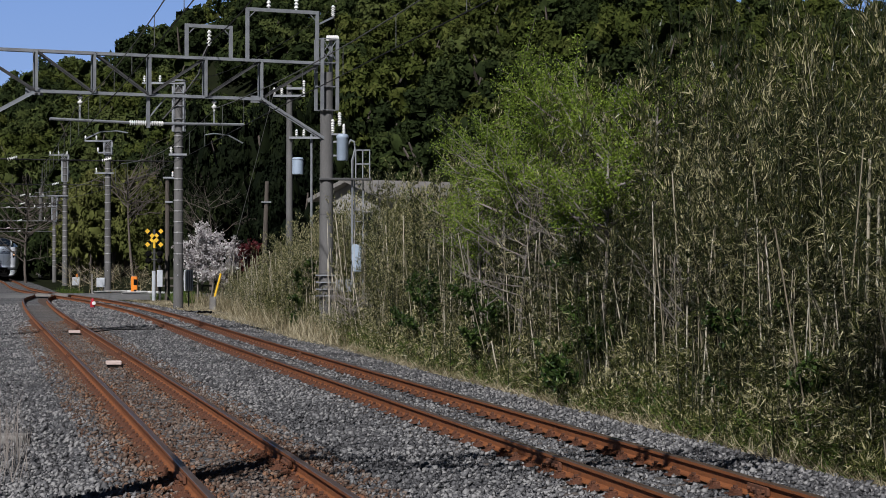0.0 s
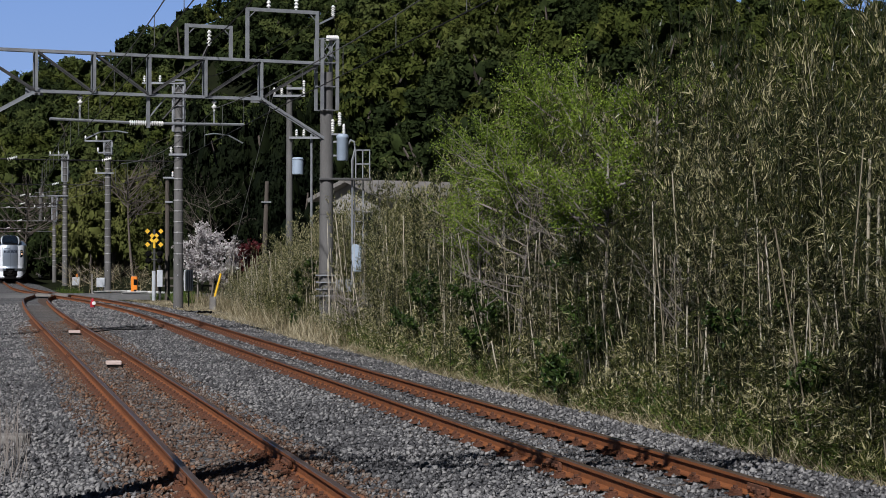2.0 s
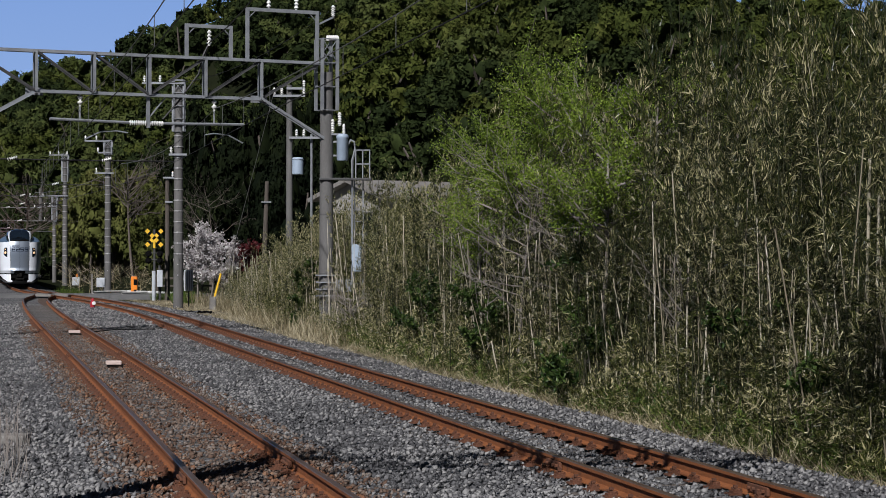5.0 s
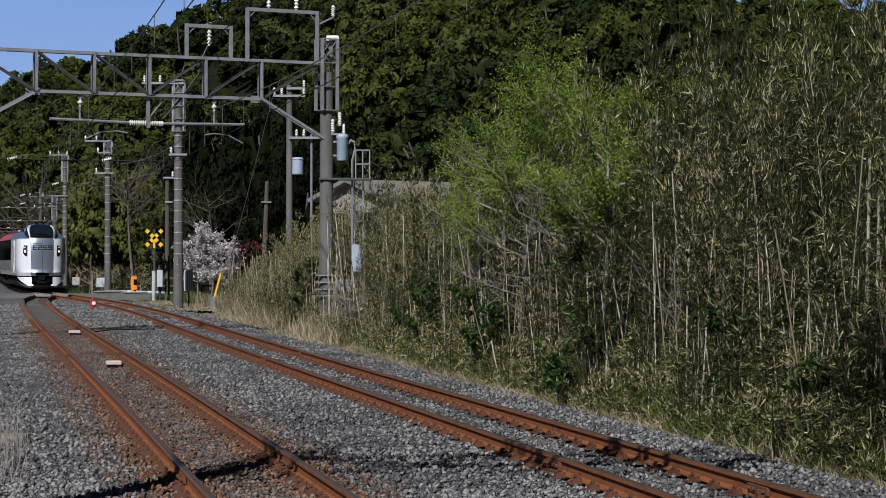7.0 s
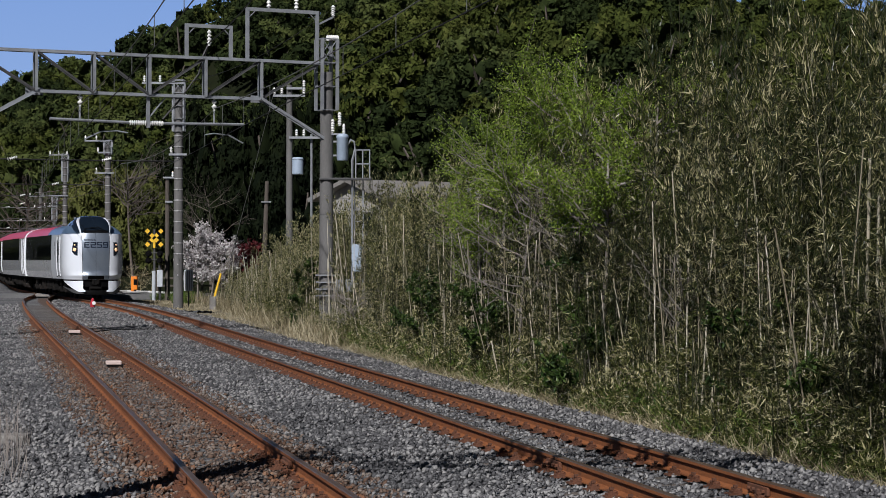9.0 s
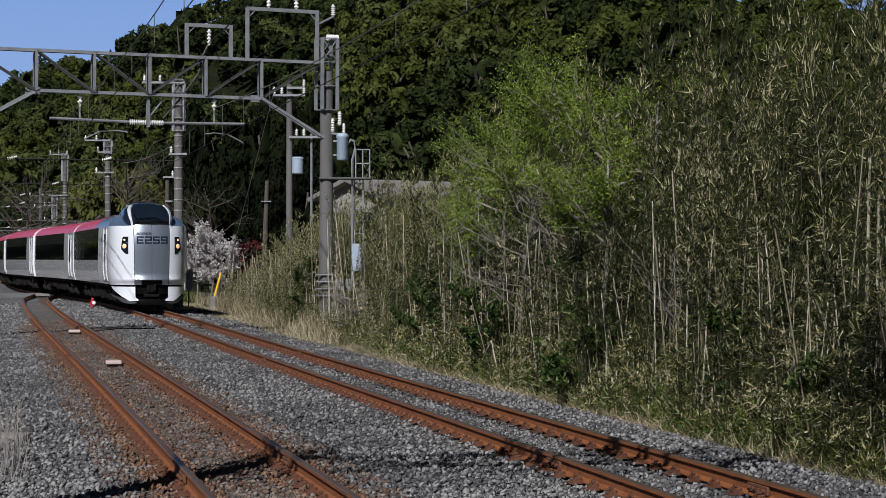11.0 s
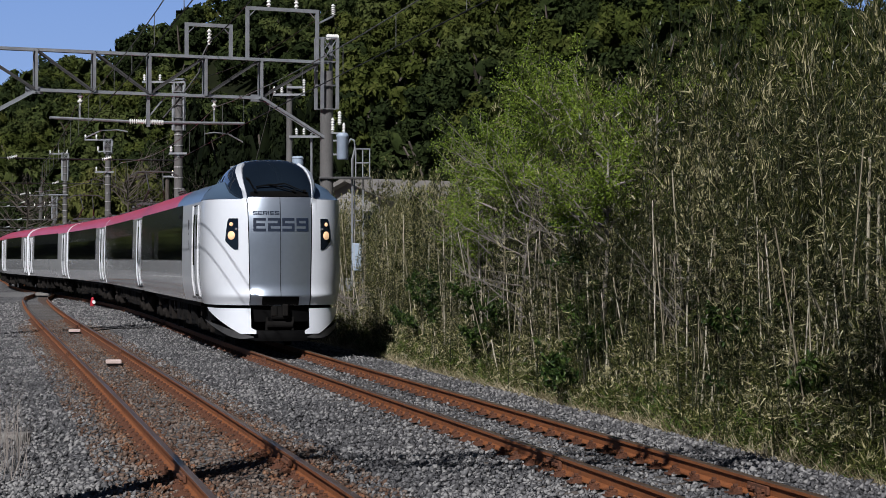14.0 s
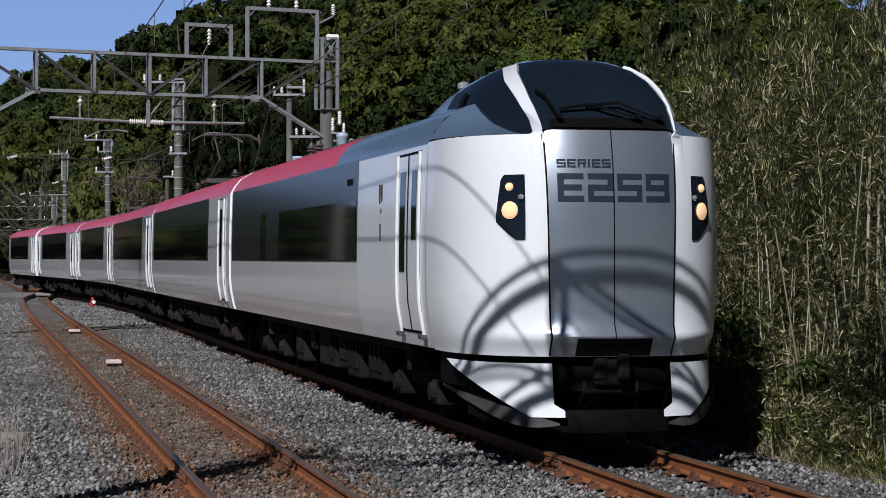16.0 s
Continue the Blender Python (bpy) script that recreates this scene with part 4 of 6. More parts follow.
# ---- plants ----
def leaf_cloud(pos, dirs, length, width, rng, fold=0.25, blade=False):
    """Leaves as folded kites, or as plain tapered blades: arrays of base points and directions."""
    n = len(pos)
    d = dirs / np.linalg.norm(dirs, axis=1)[:, None]
    r = rng.normal(size=(n, 3))
    s = np.cross(d, r)
    s /= np.linalg.norm(s, axis=1)[:, None] + 1e-9
    nn = np.cross(s, d)
    L, W = np.broadcast_to(length, n)[:, None], np.broadcast_to(width, n)[:, None]
    if blade:
        v = np.stack([pos - s * W * 0.5, pos + s * W * 0.5, pos + d * L], 1).reshape(-1, 3)
        return v, np.arange(3 * n).reshape(-1, 3)
    a = pos
    b = pos + d * L * 0.42 + s * W * 0.5 + nn * W * fold
    c = pos + d * L
    e = pos + d * L * 0.42 - s * W * 0.5 + nn * W * fold
    v = np.stack([a, b, c, e], 1).reshape(-1, 3)
    i = 4 * np.arange(n)[:, None]
    f = np.concatenate([i + np.array([[0, 1, 2]]), i + np.array([[0, 2, 3]])])
    return v, f


def polytubes(paths, radii, seg=4):
    """Many thin stems as one mesh: each path (k, 3), radius at foot and tip."""
    V, F, o = [], [], 0
    ang = 2 * np.pi * np.arange(seg) / seg
    for p, (r0, r1) in zip(paths, radii):
        p = np.asarray(p)
        k = len(p)
        t = np.gradient(p, axis=0)
        t /= np.linalg.norm(t, axis=1)[:, None] + 1e-9
        u = np.cross(t, np.array([0.37, 0.81, 0.45]))
        u /= np.linalg.norm(u, axis=1)[:, None] + 1e-9
        w = np.cross(t, u)
        r = np.linspace(r0, r1, k)[:, None, None]
        ring = p[:, None] + r * (np.cos(ang)[None, :, None] * u[:, None] + np.sin(ang)[None, :, None] * w[:, None])
        V.append(ring.reshape(-1, 3))
        j = (np.arange(k - 1)[:, None] * seg + np.arange(seg)[None]).ravel()
        j2 = (np.arange(k - 1)[:, None] * seg + (np.arange(seg)[None] + 1) % seg).ravel()
        F.append(np.stack([j, j2, j2 + seg, j + seg], 1) + o)
        o += k * seg
    return np.concatenate(V), np.concatenate(F)


def bamboo_meshes(seed, leaf):
    """A clump some 5 m tall: slender culms, each with a leafy plume of fans, and low leafy shoots."""
    rng = np.random.default_rng(seed)
    paths, radii, P, D, LN = [], [], [], [], []
    up = np.array([0, 0, 1.0])
    for c in range(11):
        low = c >= 7
        bx, by = rng.uniform(-0.7, 0.7), rng.uniform(-0.7, 0.7)
        h = rng.uniform(0.7, 1.7) if low else 5.0 * rng.uniform(0.68, 1.0) * (0.6 if rng.random() < 0.2 else 1)
        lean = rng.normal(0, 0.05, 2) if rng.random() < 0.85 else rng.normal(0, 0.14, 2)
        u = np.linspace(0, 1, 7)
        bend = rng.normal(0, 0.2, 2)
        p = np.stack([bx + lean[0] * h * u + bend[0] * u ** 3, by + lean[1] * h * u + bend[1] * u ** 3, h * u * (1 - 0.02 * u)], 1)
        paths.append(p)
        radii.append((0.006 if low else rng.uniform(0.006, 0.015), 0.0025))
        sprays = 14 if low else int(rng.uniform(52, 68))
        a = 0.16 + 0.84 * rng.random(sprays) ** (0.9 if low else 0.8)
        th = rng.random(sprays) * 6.283
        reach = rng.uniform(0.02, 0.25, sprays) * (1.2 - a) ** 0.55
        lift = np.where(a > 0.86, rng.uniform(1.2, 3.0, sprays), rng.normal(0.25, 0.8, sprays))
        per = 9
        a, th, reach, lift = (np.repeat(w, per) for w in (a, th, reach, lift))
        n = len(a)
        out = np.stack([np.cos(th), np.sin(th), np.zeros(n)], 1)
        q = np.stack([np.interp(a, u, p[:, k]) for k in range(3)], 1)
        q = q + out * reach[:, None] + up * (reach * 0.6)[:, None] + rng.normal(0, 0.012, (n, 3))
        P.append(q)
        D.append(out * 0.9 + up * lift[:, None] + rng.normal(0, 0.42, (n, 3)))
        LN.append(rng.uniform(0.055, 0.15, n))
    for c in range(4):                                  # cut and broken stubs
        bx, by, h = rng.uniform(-0.6, 0.6), rng.uniform(-0.6, 0.4), rng.uniform(0.4, 1.5)
        paths.append(np.array([(bx, by, 0), (bx + rng.normal(0, 0.05), by, h * 0.5), (bx + rng.normal(0, 0.12), by + rng.normal(0, 0.1), h)]))
        radii.append((rng.uniform(0.008, 0.016), 0.008))
    P, D, LN = np.concatenate(P), np.concatenate(D), np.concatenate(LN)
    v, f = leaf_cloud(P, D, LN, LN * rng.uniform(0.085, 0.125, len(LN)), rng, blade=True)
    leaves = fast_mesh("bamboo_leaves", v, f, leaf)
    v, f = polytubes(paths, radii)
    return leaves, fast_mesh("bamboo_culms", v, f, M_CULM)


def edge_x(y):
    """The thicket's foot, beside the main track."""
    return main_x(y) + np.interp(y, [10, 21.6, 34, 42, 59, 83, 106], [2.6, 2.62, 2.75, 2.85, 3.3, 3.9, 5.6])


def build_bamboo():
    rng = np.random.default_rng(11)
    kinds = []
    for k in range(10):
        # kinds 7 to 9: bank bamboo, sunlight put into a paler leaf colour
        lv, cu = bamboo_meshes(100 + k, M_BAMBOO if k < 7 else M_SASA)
        t = thing("bamboo_clump", Matrix(), "clump of slender bamboo, olive leaves and pale dry culms" if k < 7 else "clump of straw-green bamboo on the bank, sunlight put into its paler leaf", "bamboo", "bamboo thicket")
        tagged(part("foliage", lv, None, t), kind="stuff")
        tagged(part("culm_stand", cu, None, t, "olive and pale dry culms"), kind="stuff")
        kinds.append(t)
    used = set()
    spots = []
    for row, (off, low) in enumerate(((0.5, 0.55), (1.15, 0.86), (2.0, 1.0), (3.2, 1.02), (4.4, 1.05))):
        y = 21.8 + 0.3 * row
        while y < (106 if row < 4 else 50):
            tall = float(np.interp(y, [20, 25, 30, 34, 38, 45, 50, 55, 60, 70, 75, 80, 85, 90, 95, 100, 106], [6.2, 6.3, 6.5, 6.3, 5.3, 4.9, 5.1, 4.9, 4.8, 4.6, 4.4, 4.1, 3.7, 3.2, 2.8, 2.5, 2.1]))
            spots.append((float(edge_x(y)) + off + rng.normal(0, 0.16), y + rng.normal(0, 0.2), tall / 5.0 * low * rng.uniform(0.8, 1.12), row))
            if row in (1, 2) and rng.random() < 0.16:
                spots.pop()
            y += rng.uniform(0.5, 1.0) * (1 if y < 50 else 1.3) * (0.82, 1, 1.2, 1.25, 1.25)[row]
    for k in range(34):
        y = rng.uniform(56, 96)
        spots.append((float(edge_x(y)) + rng.uniform(4.0, 7.5), y, rng.uniform(0.72, 0.9), 5))
    deep = {}
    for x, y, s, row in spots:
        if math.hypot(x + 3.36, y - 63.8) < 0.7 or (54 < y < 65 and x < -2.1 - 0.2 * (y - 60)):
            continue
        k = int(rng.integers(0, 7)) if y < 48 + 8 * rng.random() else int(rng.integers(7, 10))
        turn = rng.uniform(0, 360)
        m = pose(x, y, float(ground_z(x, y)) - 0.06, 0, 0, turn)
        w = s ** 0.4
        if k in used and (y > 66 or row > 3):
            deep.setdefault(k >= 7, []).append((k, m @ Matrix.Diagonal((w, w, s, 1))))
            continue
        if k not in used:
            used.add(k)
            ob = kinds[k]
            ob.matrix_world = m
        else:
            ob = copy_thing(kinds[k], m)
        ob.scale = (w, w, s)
    # the far bank and the depth of the thicket, joined
    for pale, items in deep.items():
        for c, (name, look_of) in enumerate((("thicket_foliage", "olive bamboo leaves deep in the thicket"), ("thicket_culms", "slender culms deep in the thicket"))):
            V, F, o = [], [], 0
            for k, m in items:
                me = next(q for q in kinds[k].children if q.name.startswith(("foliage", "culm_stand")[c])).data
                n = len(me.vertices)
                v = np.empty(n * 3, dtype=np.float32)
                me.vertices.foreach_get("co", v)
                size = 3 if c == 0 else 4
                f = np.empty(len(me.polygons) * size, dtype=np.int32)
                me.loops.foreach_get("vertex_index", f)
                r = np.array(m)
                V.append(v.reshape(-1, 3) @ r[:3, :3].T + r[:3, 3])
                F.append(f.reshape(-1, size) + o)
                o += n
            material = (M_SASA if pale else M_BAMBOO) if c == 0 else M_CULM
            tagged(new(name, fast_mesh(name, np.concatenate(V), np.concatenate(F), material)), look_of if not pale else look_of.replace("deep in the thicket", "on the bank coloured as sunlit"), "bamboo", kind="stuff")


build_bamboo()


def build_stubs():
    """Cut and broken culms standing along the thicket's edge."""
    rng = np.random.default_rng(77)
    paths, radii = [], []
    for k in range(1000):
        y = 20.5 * (5.0 ** rng.random())
        x = float(edge_x(y)) + abs(rng.normal(0, 0.5)) + 0.05
        h = rng.uniform(0.2, 0.9) if rng.random() < 0.7 else rng.uniform(0.9, 2.8)
        ln = rng.normal(0, 0.1, 2)
        z = max(float(ground_z(x, y)), -0.36)
        paths.append(np.array([(x, y, z), (x + ln[0] * h * 0.5, y + ln[1] * h * 0.5, z + h * 0.5), (x + ln[0] * h, y + ln[1] * h, z + h)]))
        r = rng.uniform(0.006, 0.013)
        radii.append((r, r * 0.8))
    for k in range(50):
        y = 24 * (2.8 ** rng.random())
        x = float(edge_x(y)) + rng.uniform(0.1, 0.75)
        h, r = rng.uniform(1.2, 3.6), rng.uniform(0.008, 0.016)
        ln = rng.normal(0, 0.05, 2)
        z = float(ground_z(x, y)) - 0.05
        paths.append(np.array([(x, y, z), (x + ln[0] * h * 0.5, y + ln[1] * h * 0.5, z + h * 0.5), (x + ln[0] * h, y + ln[1] * h, z + h)]))
        radii.append((r, r * 0.7))
    v, f = polytubes(paths, radii, 5)
    tagged(new("dead_culms", fast_mesh("dead_culms", v, f, M_CULMPALE)), "pale dead and cut bamboo culms along the thicket", "bamboo", kind="stuff")


build_stubs()
for a, b, r in (((4.36, 26.6, 1.62), (4.72, 26.9, 0.95), 0.024), ((5.05, 26.2, 3.1), (5.0, 26.3, -0.3), 0.022), ((5.16, 26.2, 2.7), (5.12, 26.3, -0.3), 0.018)):
    bm = bmesh.new()
    tube(bm, a, b, r * 0.85, r, 8)
    for k in range(1, 9):
        q = Vector(a).lerp(Vector(b), k / 9)
        d = (Vector(b) - Vector(a)).normalized() * 0.006
        tube(bm, q - d, q + d, r * 1.15, r * 1.15, 8)
    tagged(part("dead_culm", bm, M_CULMPALE, None), "thick pale dead bamboo culm with ringed joints", "bamboo")


def tuft_mesh(name, seed, n, spread, h0, h1, width, material, lean=0.5):
    rng = np.random.default_rng(seed)
    r = spread * np.sqrt(rng.random(n))
    th = rng.random(n) * 6.283
    p = np.stack([r * np.cos(th), r * np.sin(th), np.zeros(n)], 1)
    d = np.stack([rng.normal(0, lean, n), rng.normal(0, lean, n), np.ones(n)], 1)
    L = rng.uniform(h0, h1, n)
    v, f = leaf_cloud(p, d, L, width * rng.uniform(0.6, 1.4, n), rng)
    return fast_mesh(name, v, f, material)


def strip_grass(name, label, seed, n, y0, y1, o0, o1, h0, h1, width, material, lean=0.6, fx=edge_x, bunch=0.12):
    """Grass along the thicket's foot, as one sheet of blades."""
    rng = np.random.default_rng(seed)
    c = n // 14
    cy = y0 * (y1 / y0) ** rng.random(c)
    cx = fx(cy) + rng.uniform(o0, o1, c)
    i = rng.integers(0, c, n)
    x, y = cx[i] + rng.normal(0, bunch, n), cy[i] + rng.normal(0, bunch * 1.3, n)
    z = np.maximum(ground_z(x, y), -0.36) - 0.02
    size = rng.uniform(0.5, 1.0, c)[i]
    d = np.stack([rng.normal(0, lean, n), rng.normal(0, lean, n), np.ones(n)], 1)
    v, f = leaf_cloud(np.stack([x, y, z], 1), d, rng.uniform(h0, h1, n) * size, width * rng.uniform(0.5, 1.3, n), rng)
    tagged(new(name, fast_mesh(name, v, f, material)), label, "grass", kind="stuff")


strip_grass("dry_grass", "dry straw-coloured grass at the foot of the bamboo", 21, 46000, 18, 106, -0.32, 0.4, 0.08, 0.42, 0.012, M_STRAW, 1.5)
strip_grass("green_grass", "green grass tufts at the foot of the bamboo", 22, 16000, 18, 108, -0.15, 0.9, 0.1, 0.5, 0.012, M_GRASS, 0.8)
strip_grass("verge_grass", "short dry grass and moss on the verge by the track", 24, 30000, 58, 118, -2.4, 0.2, 0.05, 0.24, 0.02, M_STRAW, 1.3, bunch=0.3)
strip_grass("tall_dry_grass", "tall dry grass bank beside the track", 23, 22000, 56, 112, -0.3, 2.6, 0.35, 1.0, 0.02, M_STRAW, 0.4, bunch=0.25)


def undergrowth(name, label, seed, n, y0, y1, o0, o1, top, length, material):
    """Low leafy shoots along the thicket's foot: fans of leaves at all heights up to top."""
    rng = np.random.default_rng(seed)
    c = n // 9
    cy = y0 * (y1 / y0) ** rng.random(c)
    cx = edge_x(cy) + rng.uniform(o0, o1, c)
    cz = np.maximum(ground_z(cx, cy), -0.36) + top * rng.random(c) ** 1.2 * (0.45 + 0.55 * np.clip((cx - edge_x(cy)) / 0.7, 0, 1)) * (0.6 + 0.4 * np.sin(cy * 1.7) * np.sin(cy * 0.6 + 1))
    i = rng.integers(0, c, n)
    pos = np.stack([cx[i], cy[i], cz[i]], 1) + rng.normal(0, 0.03, (n, 3))
    d = rng.normal(0, 1, (n, 3)) + np.array([-0.2, -0.3, 0.35])
    L = length * rng.uniform(0.6, 1.4, n)
    v, f = leaf_cloud(pos, d, L, L * 0.15, rng, blade=True)
    tagged(new(name, fast_mesh(name, v, f, material)), label, "undergrowth", kind="stuff")


undergrowth("dwarf_bamboo", "low olive-green dwarf bamboo at the thicket's foot", 25, 110000, 18, 84, -0.2, 0.55, 2.7, 0.1, M_SASA)
undergrowth("fresh_undergrowth", "fresh yellow-green leafy shoots at the thicket's foot", 26, 26000, 18, 70, -0.2, 0.5, 1.5, 0.1, M_GRASS)


def shoot_tree(name, label, m, seed, height, spread, leaves, leaf_len, material, category="tree", trunk_r=0.06, limbs=16, start=0.25, bark=None, flat=0.6):
    """A small tree: trunk, curved limbs and twigs, and leaves set along the twigs."""
    rng = np.random.default_rng(seed)
    t = thing(name, m, label, category)
    paths, radii, tips = [], [], []
    u = np.linspace(0, 1, 6)
    tr = np.stack([0.15 * spread * np.sin(u * 2 + seed), 0.1 * spread * np.cos(u * 3 + seed), height * 0.8 * u], 1)
    main = [(tr, trunk_r)]
    for i in range(limbs):
        a = start + (0.98 - start) * rng.random()
        p0 = np.array([np.interp(a, u, tr[:, k]) for k in range(3)])
        th = rng.random() * 6.283
        ln = spread * rng.uniform(0.6, 1.1)
        k = np.linspace(0, 1, 6)[:, None]
        d = np.array([np.cos(th), np.sin(th), rng.uniform(0.1, 0.9)])
        limb = p0 + d * ln * k + np.array([0, 0, 0.25 * spread]) * k ** 2 * rng.uniform(-0.4, 1) + rng.normal(0, 0.03 * spread, (6, 3)) * k
        main.append((limb, trunk_r * 0.45))
        for j in range(9):
            b = rng.uniform(0.25, 1)
            q0 = np.array([np.interp(b, np.linspace(0, 1, 6), limb[:, c]) for c in range(3)])
            dd = d * 0.6 + rng.normal(0, 0.7, 3)
            dd[2] += 0.25
            kk = np.linspace(0, 1, 4)[:, None]
            tw = q0 + dd * spread * 0.3 * kk + rng.normal(0, 0.02 * spread, (4, 3)) * kk
            paths.append(tw)
            radii.append((trunk_r * 0.12, trunk_r * 0.04))
            tips.append(tw)
    for p, r in main:
        paths.append(p)
        radii.append((r, r * 0.25))
    v, f = polytubes(paths, radii, 5)
    part("branch_work", fast_mesh("branch_work", v, f, bark or M_TWIG), None, t, "thin grey branches")
    if leaves:
        tips = np.array(tips)
        i = rng.integers(0, len(tips), leaves)
        b = rng.random(leaves) * 2.999
        j = b.astype(int)
        w = (b - j)[:, None]
        pos = tips[i, j] * (1 - w) + tips[i, j + 1] * w + rng.normal(0, 0.05 * spread * flat, (leaves, 3))
        d = rng.normal(0, 1, (leaves, 3)) + np.array([0, 0, 0.3])
        v, f = leaf_cloud(pos, d, leaf_len * rng.uniform(0.6, 1.3, leaves), leaf_len * 0.5, rng)
        part("crown", fast_mesh("crown", v, f, material), None, t)
    return t


FRESH = "young tree with fresh bright green leaves among the bamboo"
for k, (x, y, z, h, s, n) in enumerate(((2.9, 37.3, 0, 5.5, 1.5, 22000), (1.95, 39.4, 0, 5.0, 1.5, 20000), (1.25, 42.3, 0, 4.3, 1.2, 11000), (3.4, 36.4, 0, 5.5, 1.0, 9000), (2.3, 32.9, 0.0, 3.9, 0.95, 9000), (0.6, 43.4, 0, 3.5, 0.9, 5000))):
    shoot_tree("young_tree", FRESH, pose(x, y, z), 40 + k, h, s, n, 0.05, M_FRESH, start=0.5 if k != 4 else 0.66, flat=1.0)
for k, (x, y, h, s, n) in enumerate(((0.9, 39.8, 1.9, 0.7, 4500), (2.2, 33.0, 1.6, 0.6, 4000), (-0.3, 46.0, 2.1, 0.7, 4500), (2.0, 33.9, 2.9, 0.6, 3500), (3.6, 27.0, 1.6, 0.5, 2500), (-4.15, 67.5, 2.2, 0.6, 4000), (4.2, 23.6, 1.1, 0.4, 2000))):
    shoot_tree("evergreen_shrub", "dark green evergreen shrub growing in the bamboo", pose(x, y, -0.2), 60 + k, h, s, n, 0.09, M_SHRUB, "shrub", 0.03, 10, 0.05)
for k, (x, y, h, s) in enumerate(((1.5, 38.4, 3.9, 1.2), (2.1, 36.0, 4.3, 1.1), (3.1, 29.2, 1.9, 0.9), (-2.4, 57.5, 1.4, 0.8))):
    shoot_tree("bare_shrub", "leafless grey-brown shrub tangled in the bamboo", pose(x, y, -0.2), 80 + k, h, s, 0, 0, None, "shrub", 0.035, 22, 0.3)
shoot_tree("bare_tree", "leafless grey tree in front of the dark wood", pose(-11.6, 112, -0.2), 90, 6.4, 2.3, 0, 0, None, "tree", 0.06, 22, 0.3, M_BARK)
shoot_tree("bare_tree", "leafless grey tree in front of the dark wood", pose(-26.0, 186, -0.2), 91, 11.5, 3.4, 0, 0, None, "tree", 0.16, 24, 0.5, M_BARK)
shoot_tree("bare_tree", "leafless grey tree behind the overhead wires", pose(-36.5, 196, -0.2), 92, 9.0, 3.6, 0, 0, None, "tree", 0.16, 24, 0.25, M_BARK)
shoot_tree("bare_tree", "leafless grey tree behind the overhead wires", pose(-43.5, 240, -0.2), 93, 9.5, 3.6, 0, 0, None, "tree", 0.16, 24, 0.25, M_BARK)
shoot_tree("blossom_bush", "bush covered in pale pinkish-white blossom", pose(-11.2, 107, -0.2), 94, 3.3, 1.35, 9000, 0.13, M_BLOSSOM, "bush", 0.06, 22, 0.35)
shoot_tree("blossom_bush", "bush covered in pale pinkish-white blossom", pose(-12.2, 109, -0.2), 95, 3.2, 0.9, 4000, 0.13, M_BLOSSOM, "bush", 0.06, 16, 0.35)
shoot_tree("maroon_bush", "dark maroon-leaved bush in the undergrowth", pose(-9.9, 110, 0.4), 96, 2.7, 0.85, 4000, 0.12, M_MAROON, "bush", 0.05, 14, 0.3)
for k in range(9):
    shoot_tree("dry_brush", "straw-coloured dry brushwood beside the level crossing", pose(-24.5 + 0.75 * k, 146 - 0.6 * k, -0.25), 110 + k, 1.9 - 0.06 * k, 0.9, 0, 0.3, M_STRAW, "brush", 0.03, 18, 0.05, M_STRAW, 1.0)
for k, (x, y) in enumerate(((-15.4, 121.5), (-14.3, 120.5), (-13.6, 117.5), (-22.2, 131.5), (-12.6, 110.0))):
    rng_h = 0.35 + 0.06 * k
    t = new("grass_tuft", tuft_mesh("grass_tuft", 130 + k, 700, 0.8, 0.2, rng_h + 0.2, 0.03, M_GRASS))
    t.location = (x, y, -0.32)
    tagged(t, "tuft of green grass beside the level crossing", "grass")
for k, (x, y) in enumerate(((-4.75, 24.2), (-4.5, 22.4), (-4.1, 20.6), (-4.6, 23.2), (-4.3, 21.5))):
    t = new("dry_weed", tuft_mesh("dry_weed", 140 + k, 26, 0.3, 0.35, 1.0, 0.008, M_TWIG, 0.18))
    t.location = (x, y, -0.3)
    tagged(t, "thin dry weed stalks in the gravel", "weed", kind="stuff")


